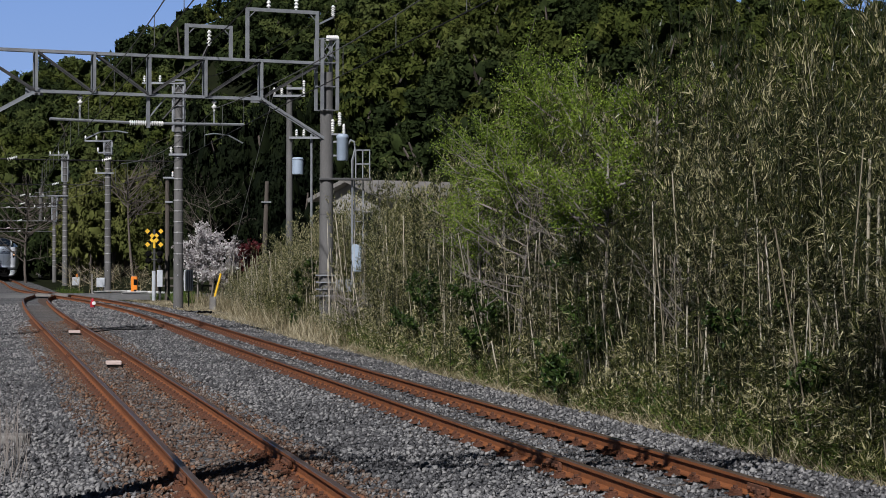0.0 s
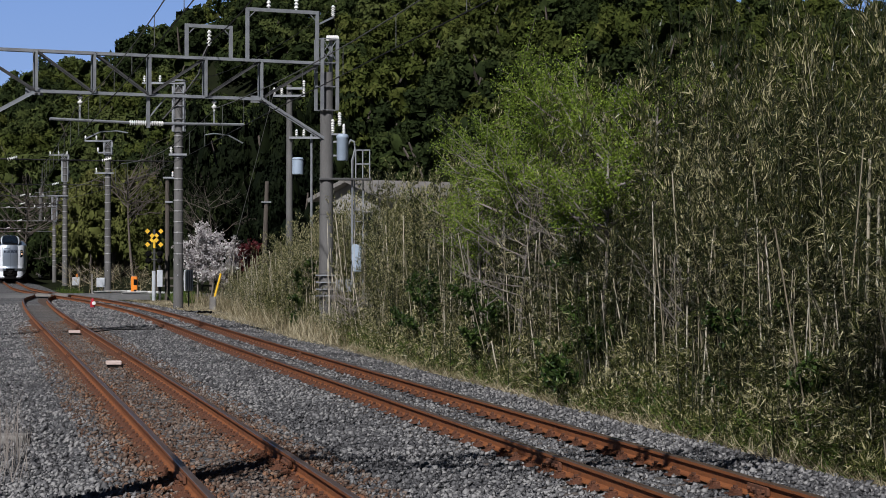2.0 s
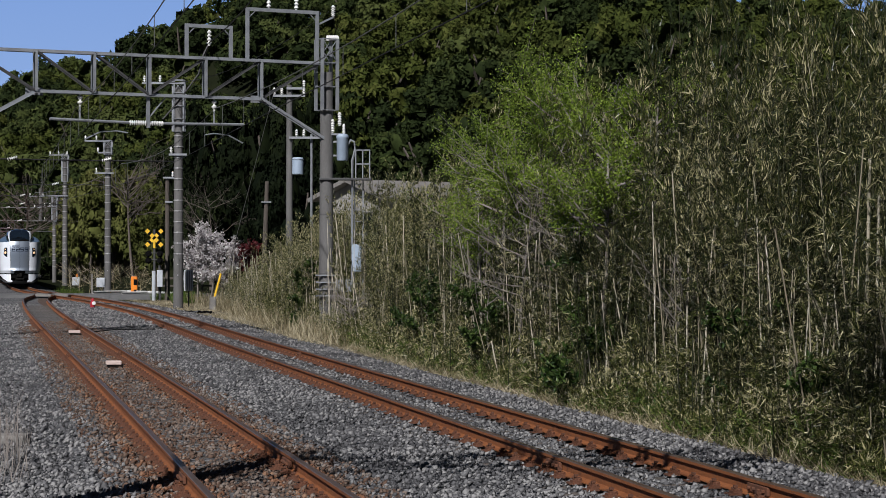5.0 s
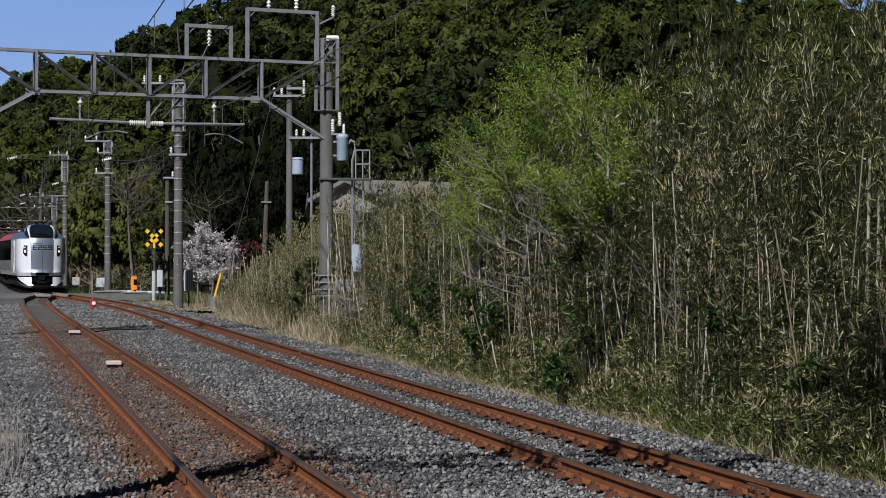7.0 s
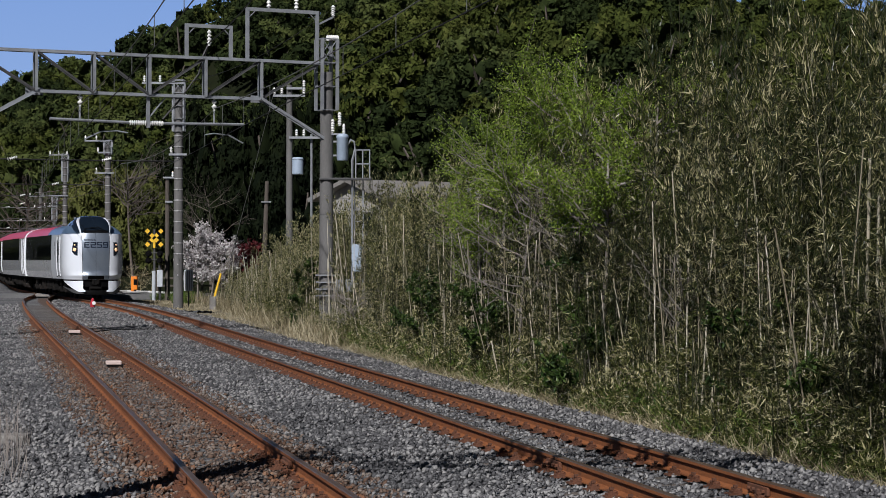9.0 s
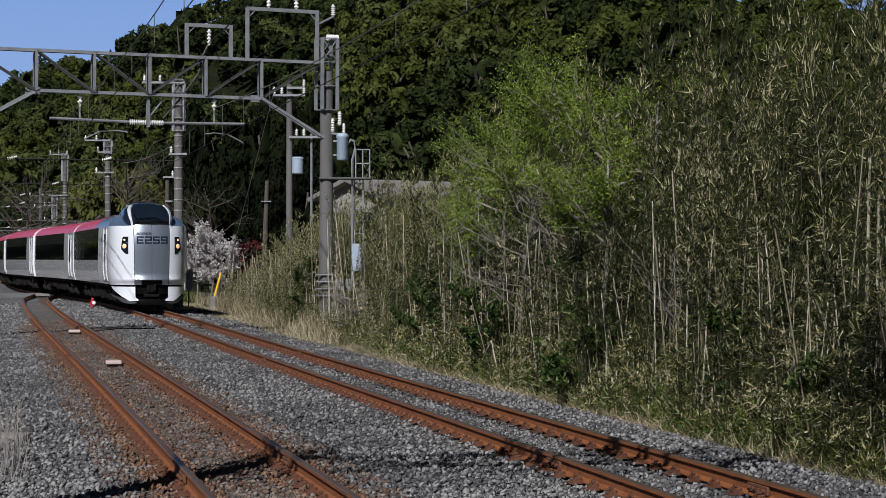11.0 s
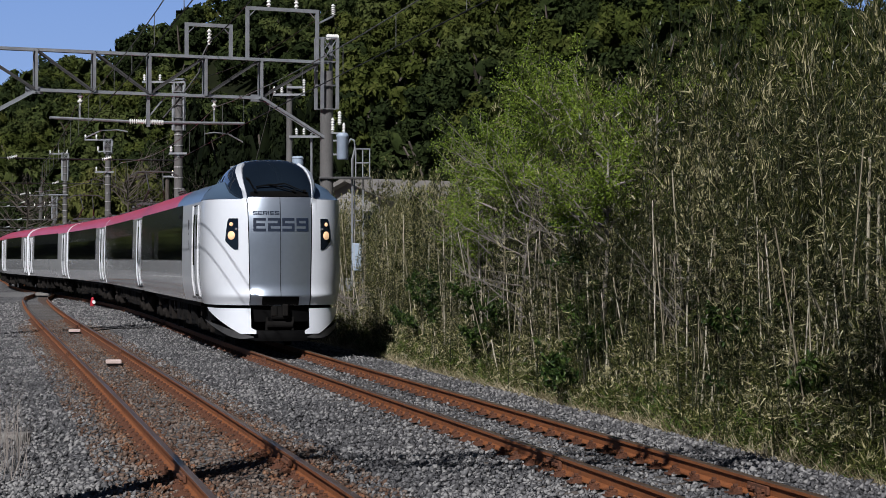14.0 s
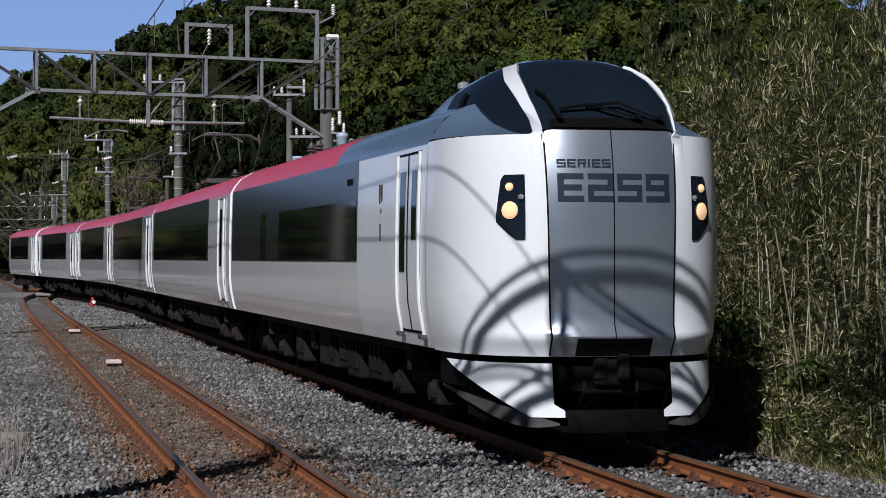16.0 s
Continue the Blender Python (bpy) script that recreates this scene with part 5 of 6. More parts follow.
def crown_meshes(seed, material, lobes, n, size, wide, tall, fat=0.4):
    """A broadleaf crown: many billowing lobes of clumped foliage over a dome, with leaf sprays standing off them."""
    rng = np.random.default_rng(seed)
    k = np.arange(lobes) + 0.5
    up = 1 - k / lobes * 1.05
    th = k * 2.39996 + rng.normal(0, 0.25, lobes)
    flat = np.sqrt(np.clip(1 - up ** 2, 0, 1))
    cen = np.stack([flat * np.cos(th) * wide * 0.72, flat * np.sin(th) * wide * 0.72, tall * (0.42 + 0.42 * up)], 1) + rng.normal(0, 0.07 * wide, (lobes, 3))
    rad = wide * fat * rng.uniform(0.75, 1.25, lobes)
    bm = bmesh.new()
    bmesh.ops.create_icosphere(bm, subdivisions=2, radius=1.0)
    bm.verts.index_update()
    uv = np.array([w.co[:] for w in bm.verts])
    uf = np.array([[w.index for w in q.verts] for q in bm.faces])
    bm.free()
    V, F, N, o = [], [], [], 0
    for c, r in zip(cen, rad):
        buds = rng.normal(size=(46, 3))
        buds /= np.linalg.norm(buds, axis=1)[:, None]
        near_bud = np.arccos(np.clip(uv @ buds.T, -1, 1)).min(1)
        p = c + uv * (r * (0.8 + 0.14 * (1 - np.clip(near_bud / 0.34, 0, 1)) + rng.normal(0, 0.04, len(uv))))[:, None] * np.array([1, 1, 0.85])
        hid = (uv[:, 2] < -0.8)
        for c2, r2 in zip(cen, rad):
            if c2 is not c:
                hid |= np.linalg.norm(p - c2, axis=1) < r2 * 0.86
        keep = ~hid[uf].all(1)
        V.append(c + (p - c) * 0.78)
        F.append(uf[keep] + o)
        N.append((p[~hid], uv[~hid]))
        o += len(p)
    lv, lf = np.concatenate(V), np.concatenate(F)
    sp, sd = np.concatenate([q[0] for q in N]), np.concatenate([q[1] for q in N])
    m = max(20, n // 34)
    i = rng.integers(0, len(sp), m)
    hub, hr = sp[i] + rng.normal(0, 0.12, (m, 3)), wide * rng.uniform(0.085, 0.15, m)
    j = rng.integers(0, m, n)
    d = rng.normal(size=(n, 3)) + 0.5 * sd[i][j] + np.array([0, 0, 0.2])
    d /= np.linalg.norm(d, axis=1)[:, None]
    pos = hub[j] + d * (hr[j] * rng.uniform(0.75, 1.1, n))[:, None]
    t = np.cross(d, rng.normal(size=(n, 3)))
    t = t / np.linalg.norm(t, axis=1)[:, None] + d * rng.uniform(0.0, 0.5, n)[:, None]
    t /= np.linalg.norm(t, axis=1)[:, None]
    w = np.cross(t, d + 0.25 * rng.normal(size=(n, 3)))
    w /= np.linalg.norm(w, axis=1)[:, None] + 1e-9
    L = size * rng.uniform(0.7, 1.5, n)[:, None]
    v = np.stack([pos - w * L * 0.4, pos + w * L * 0.4, pos + t * L], 1).reshape(-1, 3)
    f = np.arange(3 * n).reshape(-1, 3) + len(lv)
    me = fast_mesh("crown", np.concatenate([lv, v]), np.concatenate([lf, f]), material)
    bm = bmesh.new()
    tube(bm, (0, 0, -2.5), (0, 0, tall * 0.6), wide * 0.07, wide * 0.04, 7)
    for c in cen[:4]:
        tube(bm, (0, 0, tall * 0.25), tuple(c), wide * 0.035, wide * 0.015, 5)
    trunk = bpy.data.meshes.new("trunk")
    bm.to_mesh(trunk)
    bm.free()
    trunk.materials.append(M_BARK)
    return me, trunk


def wood_kind(label, meshes, group):
    t = thing("tree", Matrix(), label, "tree", group)
    part("crown", meshes[0], None, t)
    part("trunk", meshes[1], None, t)
    return t


def build_woods():
    rng = np.random.default_rng(31)
    green = [wood_kind("evergreen broadleaf tree with a rounded dark green crown", crown_meshes(200 + k, M_CROWN, 14, 6400, 0.32, 4.4, 5.6), "trees on the hill") for k in range(4)]
    light = [wood_kind("broadleaf tree with a yellow-green crown", crown_meshes(220 + k, M_CROWNLIGHT, 14, 6400, 0.32, 4.2, 5.6), "trees on the hill") for k in range(2)]
    used = set()

    def put(kinds, x, y, s, z=None, sz=1.0):
        k = int(rng.integers(0, len(kinds)))
        ob = kinds[k]
        m = pose(x, y, float(ground_z(x, y)) - 0.8 if z is None else z, 0, 0, rng.uniform(0, 360))
        if ob in used:
            ob = copy_thing(ob, m)
        else:
            used.add(ob)
            ob.matrix_world = m
        ob.scale = (s, s, s * sz)

    y = 122.0
    while y < 292:
        step = 5.7 + 0.018 * y
        az = 265 + rng.uniform(0, 50)
        while az < 1640:
            x = (az - 784) / 3917 * y
            pale = 0.13 if az < 330 else 0.03 if az < 620 else 0.5
            py = 460.5 - (float(ground_z(x, y)) + 5.5 - EYE) * 3917 / y
            if (az < 330 and y < 200) or (y < 135 and az > 1000) or (az < 560 and y < 160) or py > np.interp(az, [560, 700, 800, 870, 1000, 1150, 1250], [380, 330, 250, 210, 210, 210, 210]) + 25:
                pass
            else:
                put(light if rng.random() < pale else green, x + rng.normal(0, 0.8), y + rng.normal(0, 1.2), rng.uniform(0.8, 1.35))
            az += step * 3917 / y * rng.uniform(0.8, 1.25)
        y += step * rng.uniform(0.8, 1.05)
    y = 250.0
    while y < 432:
        az = -60 + rng.uniform(0, 60)
        while az < 330:
            put(light if rng.random() < 0.45 else green, (az - 784) / 3917 * y, y + rng.normal(0, 2), rng.uniform(1.1, 1.6))
            az += 8.5 * 3917 / y * rng.uniform(0.8, 1.2)
        y += 9.5
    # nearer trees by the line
    # these crowns are coloured nearly black in place of the shade over them
    dark = [wood_kind("evergreen tree with the wood's shade put into its dark colour", crown_meshes(230 + k, M_CROWNSHADE, 14, 6400, 0.24, 3.9, 5.6), "trees by the line") for k in range(2)]
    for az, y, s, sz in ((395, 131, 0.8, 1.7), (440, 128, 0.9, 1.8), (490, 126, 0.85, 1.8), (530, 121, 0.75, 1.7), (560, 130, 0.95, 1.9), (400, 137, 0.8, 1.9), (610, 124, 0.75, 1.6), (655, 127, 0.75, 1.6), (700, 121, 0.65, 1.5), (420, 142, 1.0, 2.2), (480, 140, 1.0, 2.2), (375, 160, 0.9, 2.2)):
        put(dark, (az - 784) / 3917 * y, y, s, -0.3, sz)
    # wood on the outer side of the curve, which shades the far end of the line
    for x, y, s in ((-48, 204, 1.15), (-49.5, 214, 1.2), (-55, 190, 1.4), (-58, 203, 1.4), (-60, 216, 1.5), (-63, 230, 1.5), (-54, 168, 1.1), (-66, 246, 1.6), (-46.5, 246, 1.2), (-44.5, 262, 1.3), (-41, 232, 0.9), (-60, 262, 1.4), (-56, 282, 1.5)):
        put(green, x, y, s, -0.3, 1.3)
    tallb = [wood_kind("tall feathery yellow-green bamboo", crown_meshes(240 + k, M_CROWNBAMBOO, 13, 7000, 0.2, 1.5, 7.5, 0.5), "tall bamboo behind the crossing") for k in range(2)]
    for az, y, s in ((140, 204, 1.2), (160, 200, 1.35), (180, 203, 1.4), (200, 198, 1.45), (222, 200, 1.45), (244, 196, 1.4), (266, 192, 1.3), (286, 188, 1.15), (150, 214, 1.4), (172, 214, 1.5), (212, 212, 1.5), (235, 210, 1.5), (256, 205, 1.4), (125, 222, 1.2)):
        put(tallb, (az - 784) / 3917 * y, y, s, -3.4, 1.38)


build_woods()


# ---- overhead line and its poles ----
def insulator_stack(bm, base, n=4, r=0.08, pitch=0.07, up=1):
    r *= 0.78
    prof = [(0.03, 0.0)]
    for k in range(n):
        z = 0.03 + k * pitch
        prof += [(0.035, z), (r, z + pitch * 0.25), (r * 0.9, z + pitch * 0.5), (0.035, z + pitch * 0.75)]
    prof += [(0.03, 0.05 + n * pitch)]
    lathe(bm, prof, 10, Matrix.Translation(base) @ (pose(0, 0, 0, 180) if up < 0 else Matrix()))


def long_insulator(bm, a, b, n=8, r=0.07):
    a, b = Vector(a), Vector(b)
    L = (b - a).length
    prof = [(0.02, 0)]
    for k in range(n):
        z = L * (k + 0.2) / n
        prof += [(0.025, z), (r, z + L / n * 0.25), (r * 0.9, z + L / n * 0.45), (0.025, z + L / n * 0.7)]
    prof += [(0.02, L)]
    lathe(bm, prof, 10, Matrix.Translation(a) @ (b - a).to_track_quat("Z", "Y").to_matrix().to_4x4())


def pole_shaft(parent, x, y, z0, z1, r0, r1):
    bm = bmesh.new()
    tube(bm, (x, y, z0), (x, y, z1), r0, r1, 18)
    return part("shaft", bm, M_CONC, parent, "weathered grey concrete shaft", 40)


def bands(parent, shaft, x, y, z0, z1, step, r):
    z = z0
    while z < z1:
        bm = bmesh.new()
        lathe(bm, [(r + 0.004, -0.02), (r + 0.012, -0.02), (r + 0.012, 0.02), (r + 0.004, 0.02)], 16, pose(x, y, z))
        box(bm, x, y - r - 0.015, z, 0.05, 0.03, 0.06, 0.005)
        part("band", bm, M_BAND, shaft)
        z += step


def lattice_head(parent, x, y, z0, z1, half, name="head_frame"):
    """The square steel frame that carries a pole's upper arms."""
    h = part(name, bmesh_frame(x, y, z0, z1, half), M_STEEL, parent, "galvanised steel lattice head")
    return h


def bmesh_frame(x, y, z0, z1, half):
    bm = bmesh.new()
    for sx in (-1, 1):
        for sy in (-1, 1):
            angle_bar(bm, (x + sx * half, y + sy * half, z0), (x + sx * half, y + sy * half, z1), 0.075)
    n = max(2, round((z1 - z0) / 0.62))
    for k in range(n + 1):
        z = z0 + (z1 - z0) * k / n
        for s in (-1, 1):
            bar(bm, (x - half, y + s * half, z), (x + half, y + s * half, z), 0.06, 0.02)
            bar(bm, (x + s * half, y - half, z), (x + s * half, y + half, z), 0.06, 0.02)
    z = z1 - (z1 - z0) / n
    for s in (-1, 1):
        bar(bm, (x - half, y + s * half, z), (x + half, y + s * half, z1), 0.05, 0.012)
        bar(bm, (x + half, y + s * half, z), (x - half, y + s * half, z1), 0.05, 0.012)
    return bm


def gantry(m, label, dressed=True):
    """Portal over both tracks. Local x runs from the right-hand pole along the beam; z up."""
    g = thing("catenary_gantry", m, label, "catenary gantry", "catenary gantries")
    span, top, low = 10.65, 7.55, 6.46
    knees = [2.05, 3.73, 5.38, 6.97, 8.6]
    for u in (0.0, span):
        sh = pole_shaft(g, u, 0, -0.5, 7.3, 0.215, 0.185)
        for z in (1.5, 3.2):
            bm = bmesh.new()
            lathe(bm, [(0.205, -0.006), (0.212, -0.006), (0.212, 0.006), (0.205, 0.006)], 18, pose(u, 0, z))
            part("joint_ring", bm, M_STEELDARK, sh)
        lattice_head(g, u, 0, 6.2, 8.25, 0.235)
    w = 0.1
    for s in (-1, 1):
        for z, name in ((top, "top_chord"), (low, "bottom_chord")):
            bm = bmesh.new()
            a, b = (0.0, span) if z == top else (knees[0], knees[-1])
            angle_bar(bm, (a, s * w, z), (b, s * w, z), 0.085, 0.012, s)
            # front top chord takes the dark steel: its shadow side set by colour
            part(name, bm, M_STEELDARK if z == top and s < 0 else M_STEEL, g, "galvanised steel angle")
    for s in (-1, 1):
        for u in knees:
            bm = bmesh.new()
            angle_bar(bm, (u, s * w, low), (u, s * w, top), 0.065, 0.01, s)
            part("post", bm, M_STEEL, g)
        for a, b in (((knees[4], top), (knees[3], low)), ((knees[3], top), (knees[2], low)), ((knees[1], top), (knees[2], low)), ((knees[0], top), (knees[1], low)), ((0.2, top), (knees[0], low)), ((span - 0.2, top), (knees[4], low))):
            bm = bmesh.new()
            angle_bar(bm, (a[0], s * w * 0.9, a[1]), (b[0], s * w * 0.9, b[1]), 0.05, 0.008, s)
            # diagonals coloured dark as well, in place of shade on the galvanised steel
            part("diagonal", bm, M_STEELDARK, g)
        for a, b in ((knees[0], 0.05), (knees[4], span - 0.05)):
            bm = bmesh.new()
            angle_bar(bm, (a, s * w, low), (b, s * w, 5.35), 0.075, 0.01, s)
            part("knee_brace", bm, M_STEEL, g)
    for u in [0.3] + knees + [span - 0.3]:
        bm = bmesh.new()
        bar(bm, (u, -w, top), (u, w, top), 0.06, 0.03)
        bar(bm, (u, -w, low), (u, w, low), 0.06, 0.03) if knees[0] <= u <= knees[-1] else None
        part("tie", bm, M_STEEL, g)
    for u in (knees[0], knees[4]):
        bm = bmesh.new()
        box(bm, u, -w - 0.02, low, 0.5, 0.012, 0.2, 0.003)
        for k in range(6):
            tube(bm, (u - 0.2 + 0.08 * k, -w - 0.03, low + 0.03), (u - 0.2 + 0.08 * k, -w - 0.045, low + 0.03), 0.014, seg=6)
        part("gusset_plate", bm, M_STEEL, g)
    # upper portals on the beam
    for a, b, z in ((0.3, 2.45, 9.0), (2.95, 4.27, 8.45)):
        bm = bmesh.new()
        for u in (a, b):
            angle_bar(bm, (u, 0, top), (u, 0, z), 0.085)
        bar(bm, (a - 0.05, 0, z), (b + 0.05, 0, z), 0.07, 0.1)
        for u, k in ((a, 1), (b, -1)):
            bar(bm, (u, 0, z - 0.28), (u + 0.25 * k, 0, z - 0.03), 0.05, 0.02)
        up = part("upper_portal", bm, M_STEEL, g, "galvanised upper bracket")
        if z > 8.9:
            for u in (0.95, 1.8):
                bm = bmesh.new()
                insulator_stack(bm, (u, 0, z + 0.05), 3, 0.09, 0.1)
                part("insulator", bm, M_PORC, up, "white porcelain insulator")
            bm = bmesh.new()
            bar(bm, (0.3, 0, 8.65), (-0.2, 0, 8.9), 0.05, 0.05)
            part("side_arm", bm, M_STEEL, up)
            bm = bmesh.new()
            insulator_stack(bm, (-0.2, 0, 8.9), 5, 0.09, 0.06)
            part("insulator", bm, M_PORC, up)
        else:
            bm = bmesh.new()
            insulator_stack(bm, (3.6, 0, z - 0.1), 4, 0.09, 0.1, -1)
            part("insulator", bm, M_PORC, up)
    bm = bmesh.new()
    long_insulator(bm, (-0.05, -0.1, 8.3), (-0.45, -0.2, 8.32), 6, 0.09)
    part("insulator", bm, M_PORC, g)
    # hanging bar under the truss
    hang = []
    for u in (7.35, 3.45):
        bm = bmesh.new()
        insulator_stack(bm, (u, 0, low - 0.05), 2, 0.1, 0.14, -1)
        part("insulator", bm, M_PORC, g)
        bm = bmesh.new()
        tube(bm, (u, 0, low - 0.35), (u, 0, 5.72), 0.025, seg=8)
        part("dropper_rod", bm, M_STEEL, g)
    bm = bmesh.new()
    tube(bm, (8.2, 0, 5.72), (5.95, 0, 5.68), 0.04, seg=8)
    part("steady_bar", bm, M_STEEL, g)
    bm = bmesh.new()
    tube(bm, (4.95, 0, 5.68), (2.55, 0, 5.72), 0.04, seg=8)
    part("steady_bar", bm, M_STEEL, g)
    bm = bmesh.new()
    long_insulator(bm, (5.95, 0, 5.68), (5.45, 0, 5.68), 8, 0.075)
    long_insulator(bm, (5.35, 0, 5.68), (4.95, 0, 5.68), 8, 0.075)
    part("insulator", bm, M_PORC, g, "ribbed white porcelain insulator")
    bm = bmesh.new()
    bar(bm, (5.4, 0, low), (5.4, 0, 5.55), 0.09, 0.09)
    bar(bm, (5.36, 0, 5.85), (4.85, 0, low), 0.06, 0.03)
    part("drop_post", bm, M_STEEL, g)
    for u, k in ((5.35, 1), (4.3, -1)):
        bm = bmesh.new()
        a = u + 0.9 * k
        sweep(bm, [(a + 0.9 * k, -0.2, 5.2), (a + 0.45 * k, -0.2, 5.42), (a, -0.15, 5.45), (a - 0.3 * k, -0.1, 5.4)], 0.022)
        part("registration_arm", bm, M_STEEL, g)
    return g


G_DIR = math.degrees(math.atan2(-0.45, -0.893))
main_gantry = gantry(pose(-3.36, 63.8, 0, 0, 0, G_DIR), "grey steel lattice gantry on concrete poles spanning both tracks")
near_gantry = gantry(pose(5.6, 16.45, 0, 0, 0, 180 + 11.5), "grey steel lattice gantry on concrete poles near the platform")


def pole_equipment():
    """Transformer, platform, ladder and switch gear on the gantry's right-hand pole."""
    X, Y = -3.36, 63.8

    def at(px, z, dy=0.0):
        return (X + px, Y + dy, z)
    t = thing("pole_transformer", Matrix(), "blue-grey cylindrical transformer hung on a concrete pole", "transformer")
    bm = bmesh.new()
    lathe(bm, [(0.14, 4.75), (0.165, 4.78), (0.165, 5.38), (0.18, 5.4), (0.18, 5.46), (0.13, 5.52)], 16, pose(X + 0.46, Y - 0.05, 0))
    part("tank", bm, M_BLUEGREY, t, "", 40)
    for k in range(2):
        bm = bmesh.new()
        bar(bm, at(0.15, 4.9 + 0.4 * k), at(0.35, 4.9 + 0.4 * k), 0.05, 0.05)
        part("bracket", bm, M_STEEL, t)
    bm = bmesh.new()
    insulator_stack(bm, at(0.5, 5.52, -0.05), 3, 0.06, 0.08)
    part("bushing", bm, M_PORC, t, "white porcelain bushing")
    for px, z in ((0.18, 5.55), (0.38, 5.75)):
        bm = bmesh.new()
        insulator_stack(bm, at(px, z, -0.1), 5, 0.08, 0.07)
        part("insulator", bm, M_PORC, t)
    bm = bmesh.new()
    bar(bm, at(-0.1, 5.52, -0.1), at(0.55, 5.5, -0.1), 0.05, 0.05)
    part("arm", bm, M_STEEL, t)
    bm = bmesh.new()
    sweep(bm, [at(0.6, 5.2), at(0.7, 5.35), at(0.8, 5.3), at(0.82, 5.05), at(0.74, 4.75), at(0.74, 3.0), at(0.74, 1.0)], 0.035)
    part("cable_pipe", bm, M_STEEL, t, "pale grey cable pipe")
    p = thing("service_platform", Matrix(), "steel service platform with handrail and ladder on a pole", "platform")
    bm = bmesh.new()
    box(bm, X + 0.55, Y, 4.22, 1.5, 0.5, 0.06, 0.01)
    part("deck", bm, M_STEELDARK, p)
    for px in (0.85, 1.05, 1.25):
        bm = bmesh.new()
        bar(bm, at(px, 4.25, -0.2), at(px, 5.05, -0.2), 0.03, 0.03)
        part("rail_post", bm, M_STEEL, p)
    for z in (4.65, 5.05):
        bm = bmesh.new()
        bar(bm, at(0.85, z, -0.2), at(1.27, z, -0.2), 0.03, 0.03)
        part("handrail", bm, M_STEEL, p)
    bm = bmesh.new()
    for px in (0.8, 1.05):
        bar(bm, at(px, 0.8, 0.1), at(px, 4.2, 0.1), 0.035, 0.02)
    part("ladder_stile", bm, M_STEEL, p)
    for k in range(9):
        bm = bmesh.new()
        bar(bm, at(0.8, 1.2 + 0.36 * k, 0.1), at(1.05, 1.2 + 0.36 * k, 0.1), 0.02, 0.02)
        part("rung", bm, M_STEEL, p)
    s = thing("switch_box", Matrix(), "blue-grey steel switch box on a pipe beside the pole", "switch box")
    bm = bmesh.new()
    box(bm, X + 0.88, Y - 0.12, 1.95, 0.27, 0.2, 0.78, 0.02)
    part("case", bm, M_BLUEGREY, s)
    bm = bmesh.new()
    box(bm, X + 0.88, Y - 0.225, 1.95, 0.22, 0.012, 0.7, 0.004)
    part("door", bm, M_BLUEGREY, s)
    c = thing("clamp_frame", Matrix(), "galvanised clamp frame bolted round a concrete pole", "clamp")
    for z in (1.45, 1.25, 1.05, 0.86):
        bm = bmesh.new()
        for dy in (-0.24, 0.24):
            bar(bm, at(-0.28, z, dy), at(0.36, z, dy), 0.07, 0.03)
        for px in (-0.27, 0.35):
            bar(bm, at(px, z, -0.25), at(px, z, 0.25), 0.04, 0.04)
        part("clamp_bar", bm, M_STEEL, c)
    for px in (0.34, 0.6):
        bm = bmesh.new()
        box(bm, X + px + 0.06, Y - 0.2, 1.15, 0.22, 0.14, 0.36, 0.02)
        for k in (-1, 1):
            box(bm, X + px + 0.06, Y - 0.275, 1.15 + 0.09 * k, 0.1, 0.012, 0.1, 0.003)
        part("terminal_box", bm, M_STEEL, c)


pole_equipment()


def line_pole(x, y, top, r, lat, label, arms, step, wood=False):
    """A catenary or utility pole with bands, a lattice head and cross-arms (z, from, to, insulators)."""
    p = thing("line_pole", Matrix(), label, "utility pole", "line poles")
    bm = bmesh.new()
    tube(bm, (x, y, -0.6), (x, y, top - 0.25), r * 1.08, r * 0.85, 16)
    sh = part("shaft", bm, M_WOODPOLE if wood else M_CONC, p, "", 40)
    if step:
        bands(p, sh, x, y, 1.2, top - (lat or 0.4) - 0.2, step, r * 0.97)
    if lat:
        lattice_head(p, x, y, top - lat, top, r * 1.15)
    for z, a, b, ins in arms:
        bm = bmesh.new()
        bar(bm, (x + a, y - r - 0.05, z), (x + b, y - r - 0.05, z), 0.09, 0.09)
        arm = part("cross_arm", bm, M_STEEL, p)
        for u in ins:
            bm = bmesh.new()
            insulator_stack(bm, (x + u, y - r - 0.05, z + 0.05), 3, 0.09, 0.08)
            part("insulator", bm, M_PORC, arm)
    return p


BANDED = "banded grey concrete catenary pole with a steel lattice head"
line_pole(-11.87, 99.3, 9.95, 0.21, 2.3, BANDED, [(9.8, -1.6, 0.3, (-1.5, -0.8)), (9.25, -1.0, 0.4, ()), (6.6, -0.4, 0.4, (-0.3,)), (8.0, -0.3, 0.3, ())], 0.48)
line_pole(-21.36, 141.1, 9.5, 0.21, 0.9, BANDED, [(9.45, -1.45, 0.15, (-1.4, -0.7)), (8.7, -0.6, 0.2, (-0.6,)), (7.4, -0.8, 0.4, (-0.7,))], 0.54)
line_pole(-31.5, 184.5, 10.7, 0.22, 2.3, BANDED, [(10.6, -1.3, 0.3, (-1.2, -0.5, 0.2)), (7.2, -2.0, 0.3, ())], 0.52)
line_pole(-37.3, 212.5, 7.9, 0.2, 2.2, BANDED, [(7.0, -1.0, 0.3, (-0.9, -0.4)), (5.6, -1.0, 0.3, (-0.9,))], 0.6)
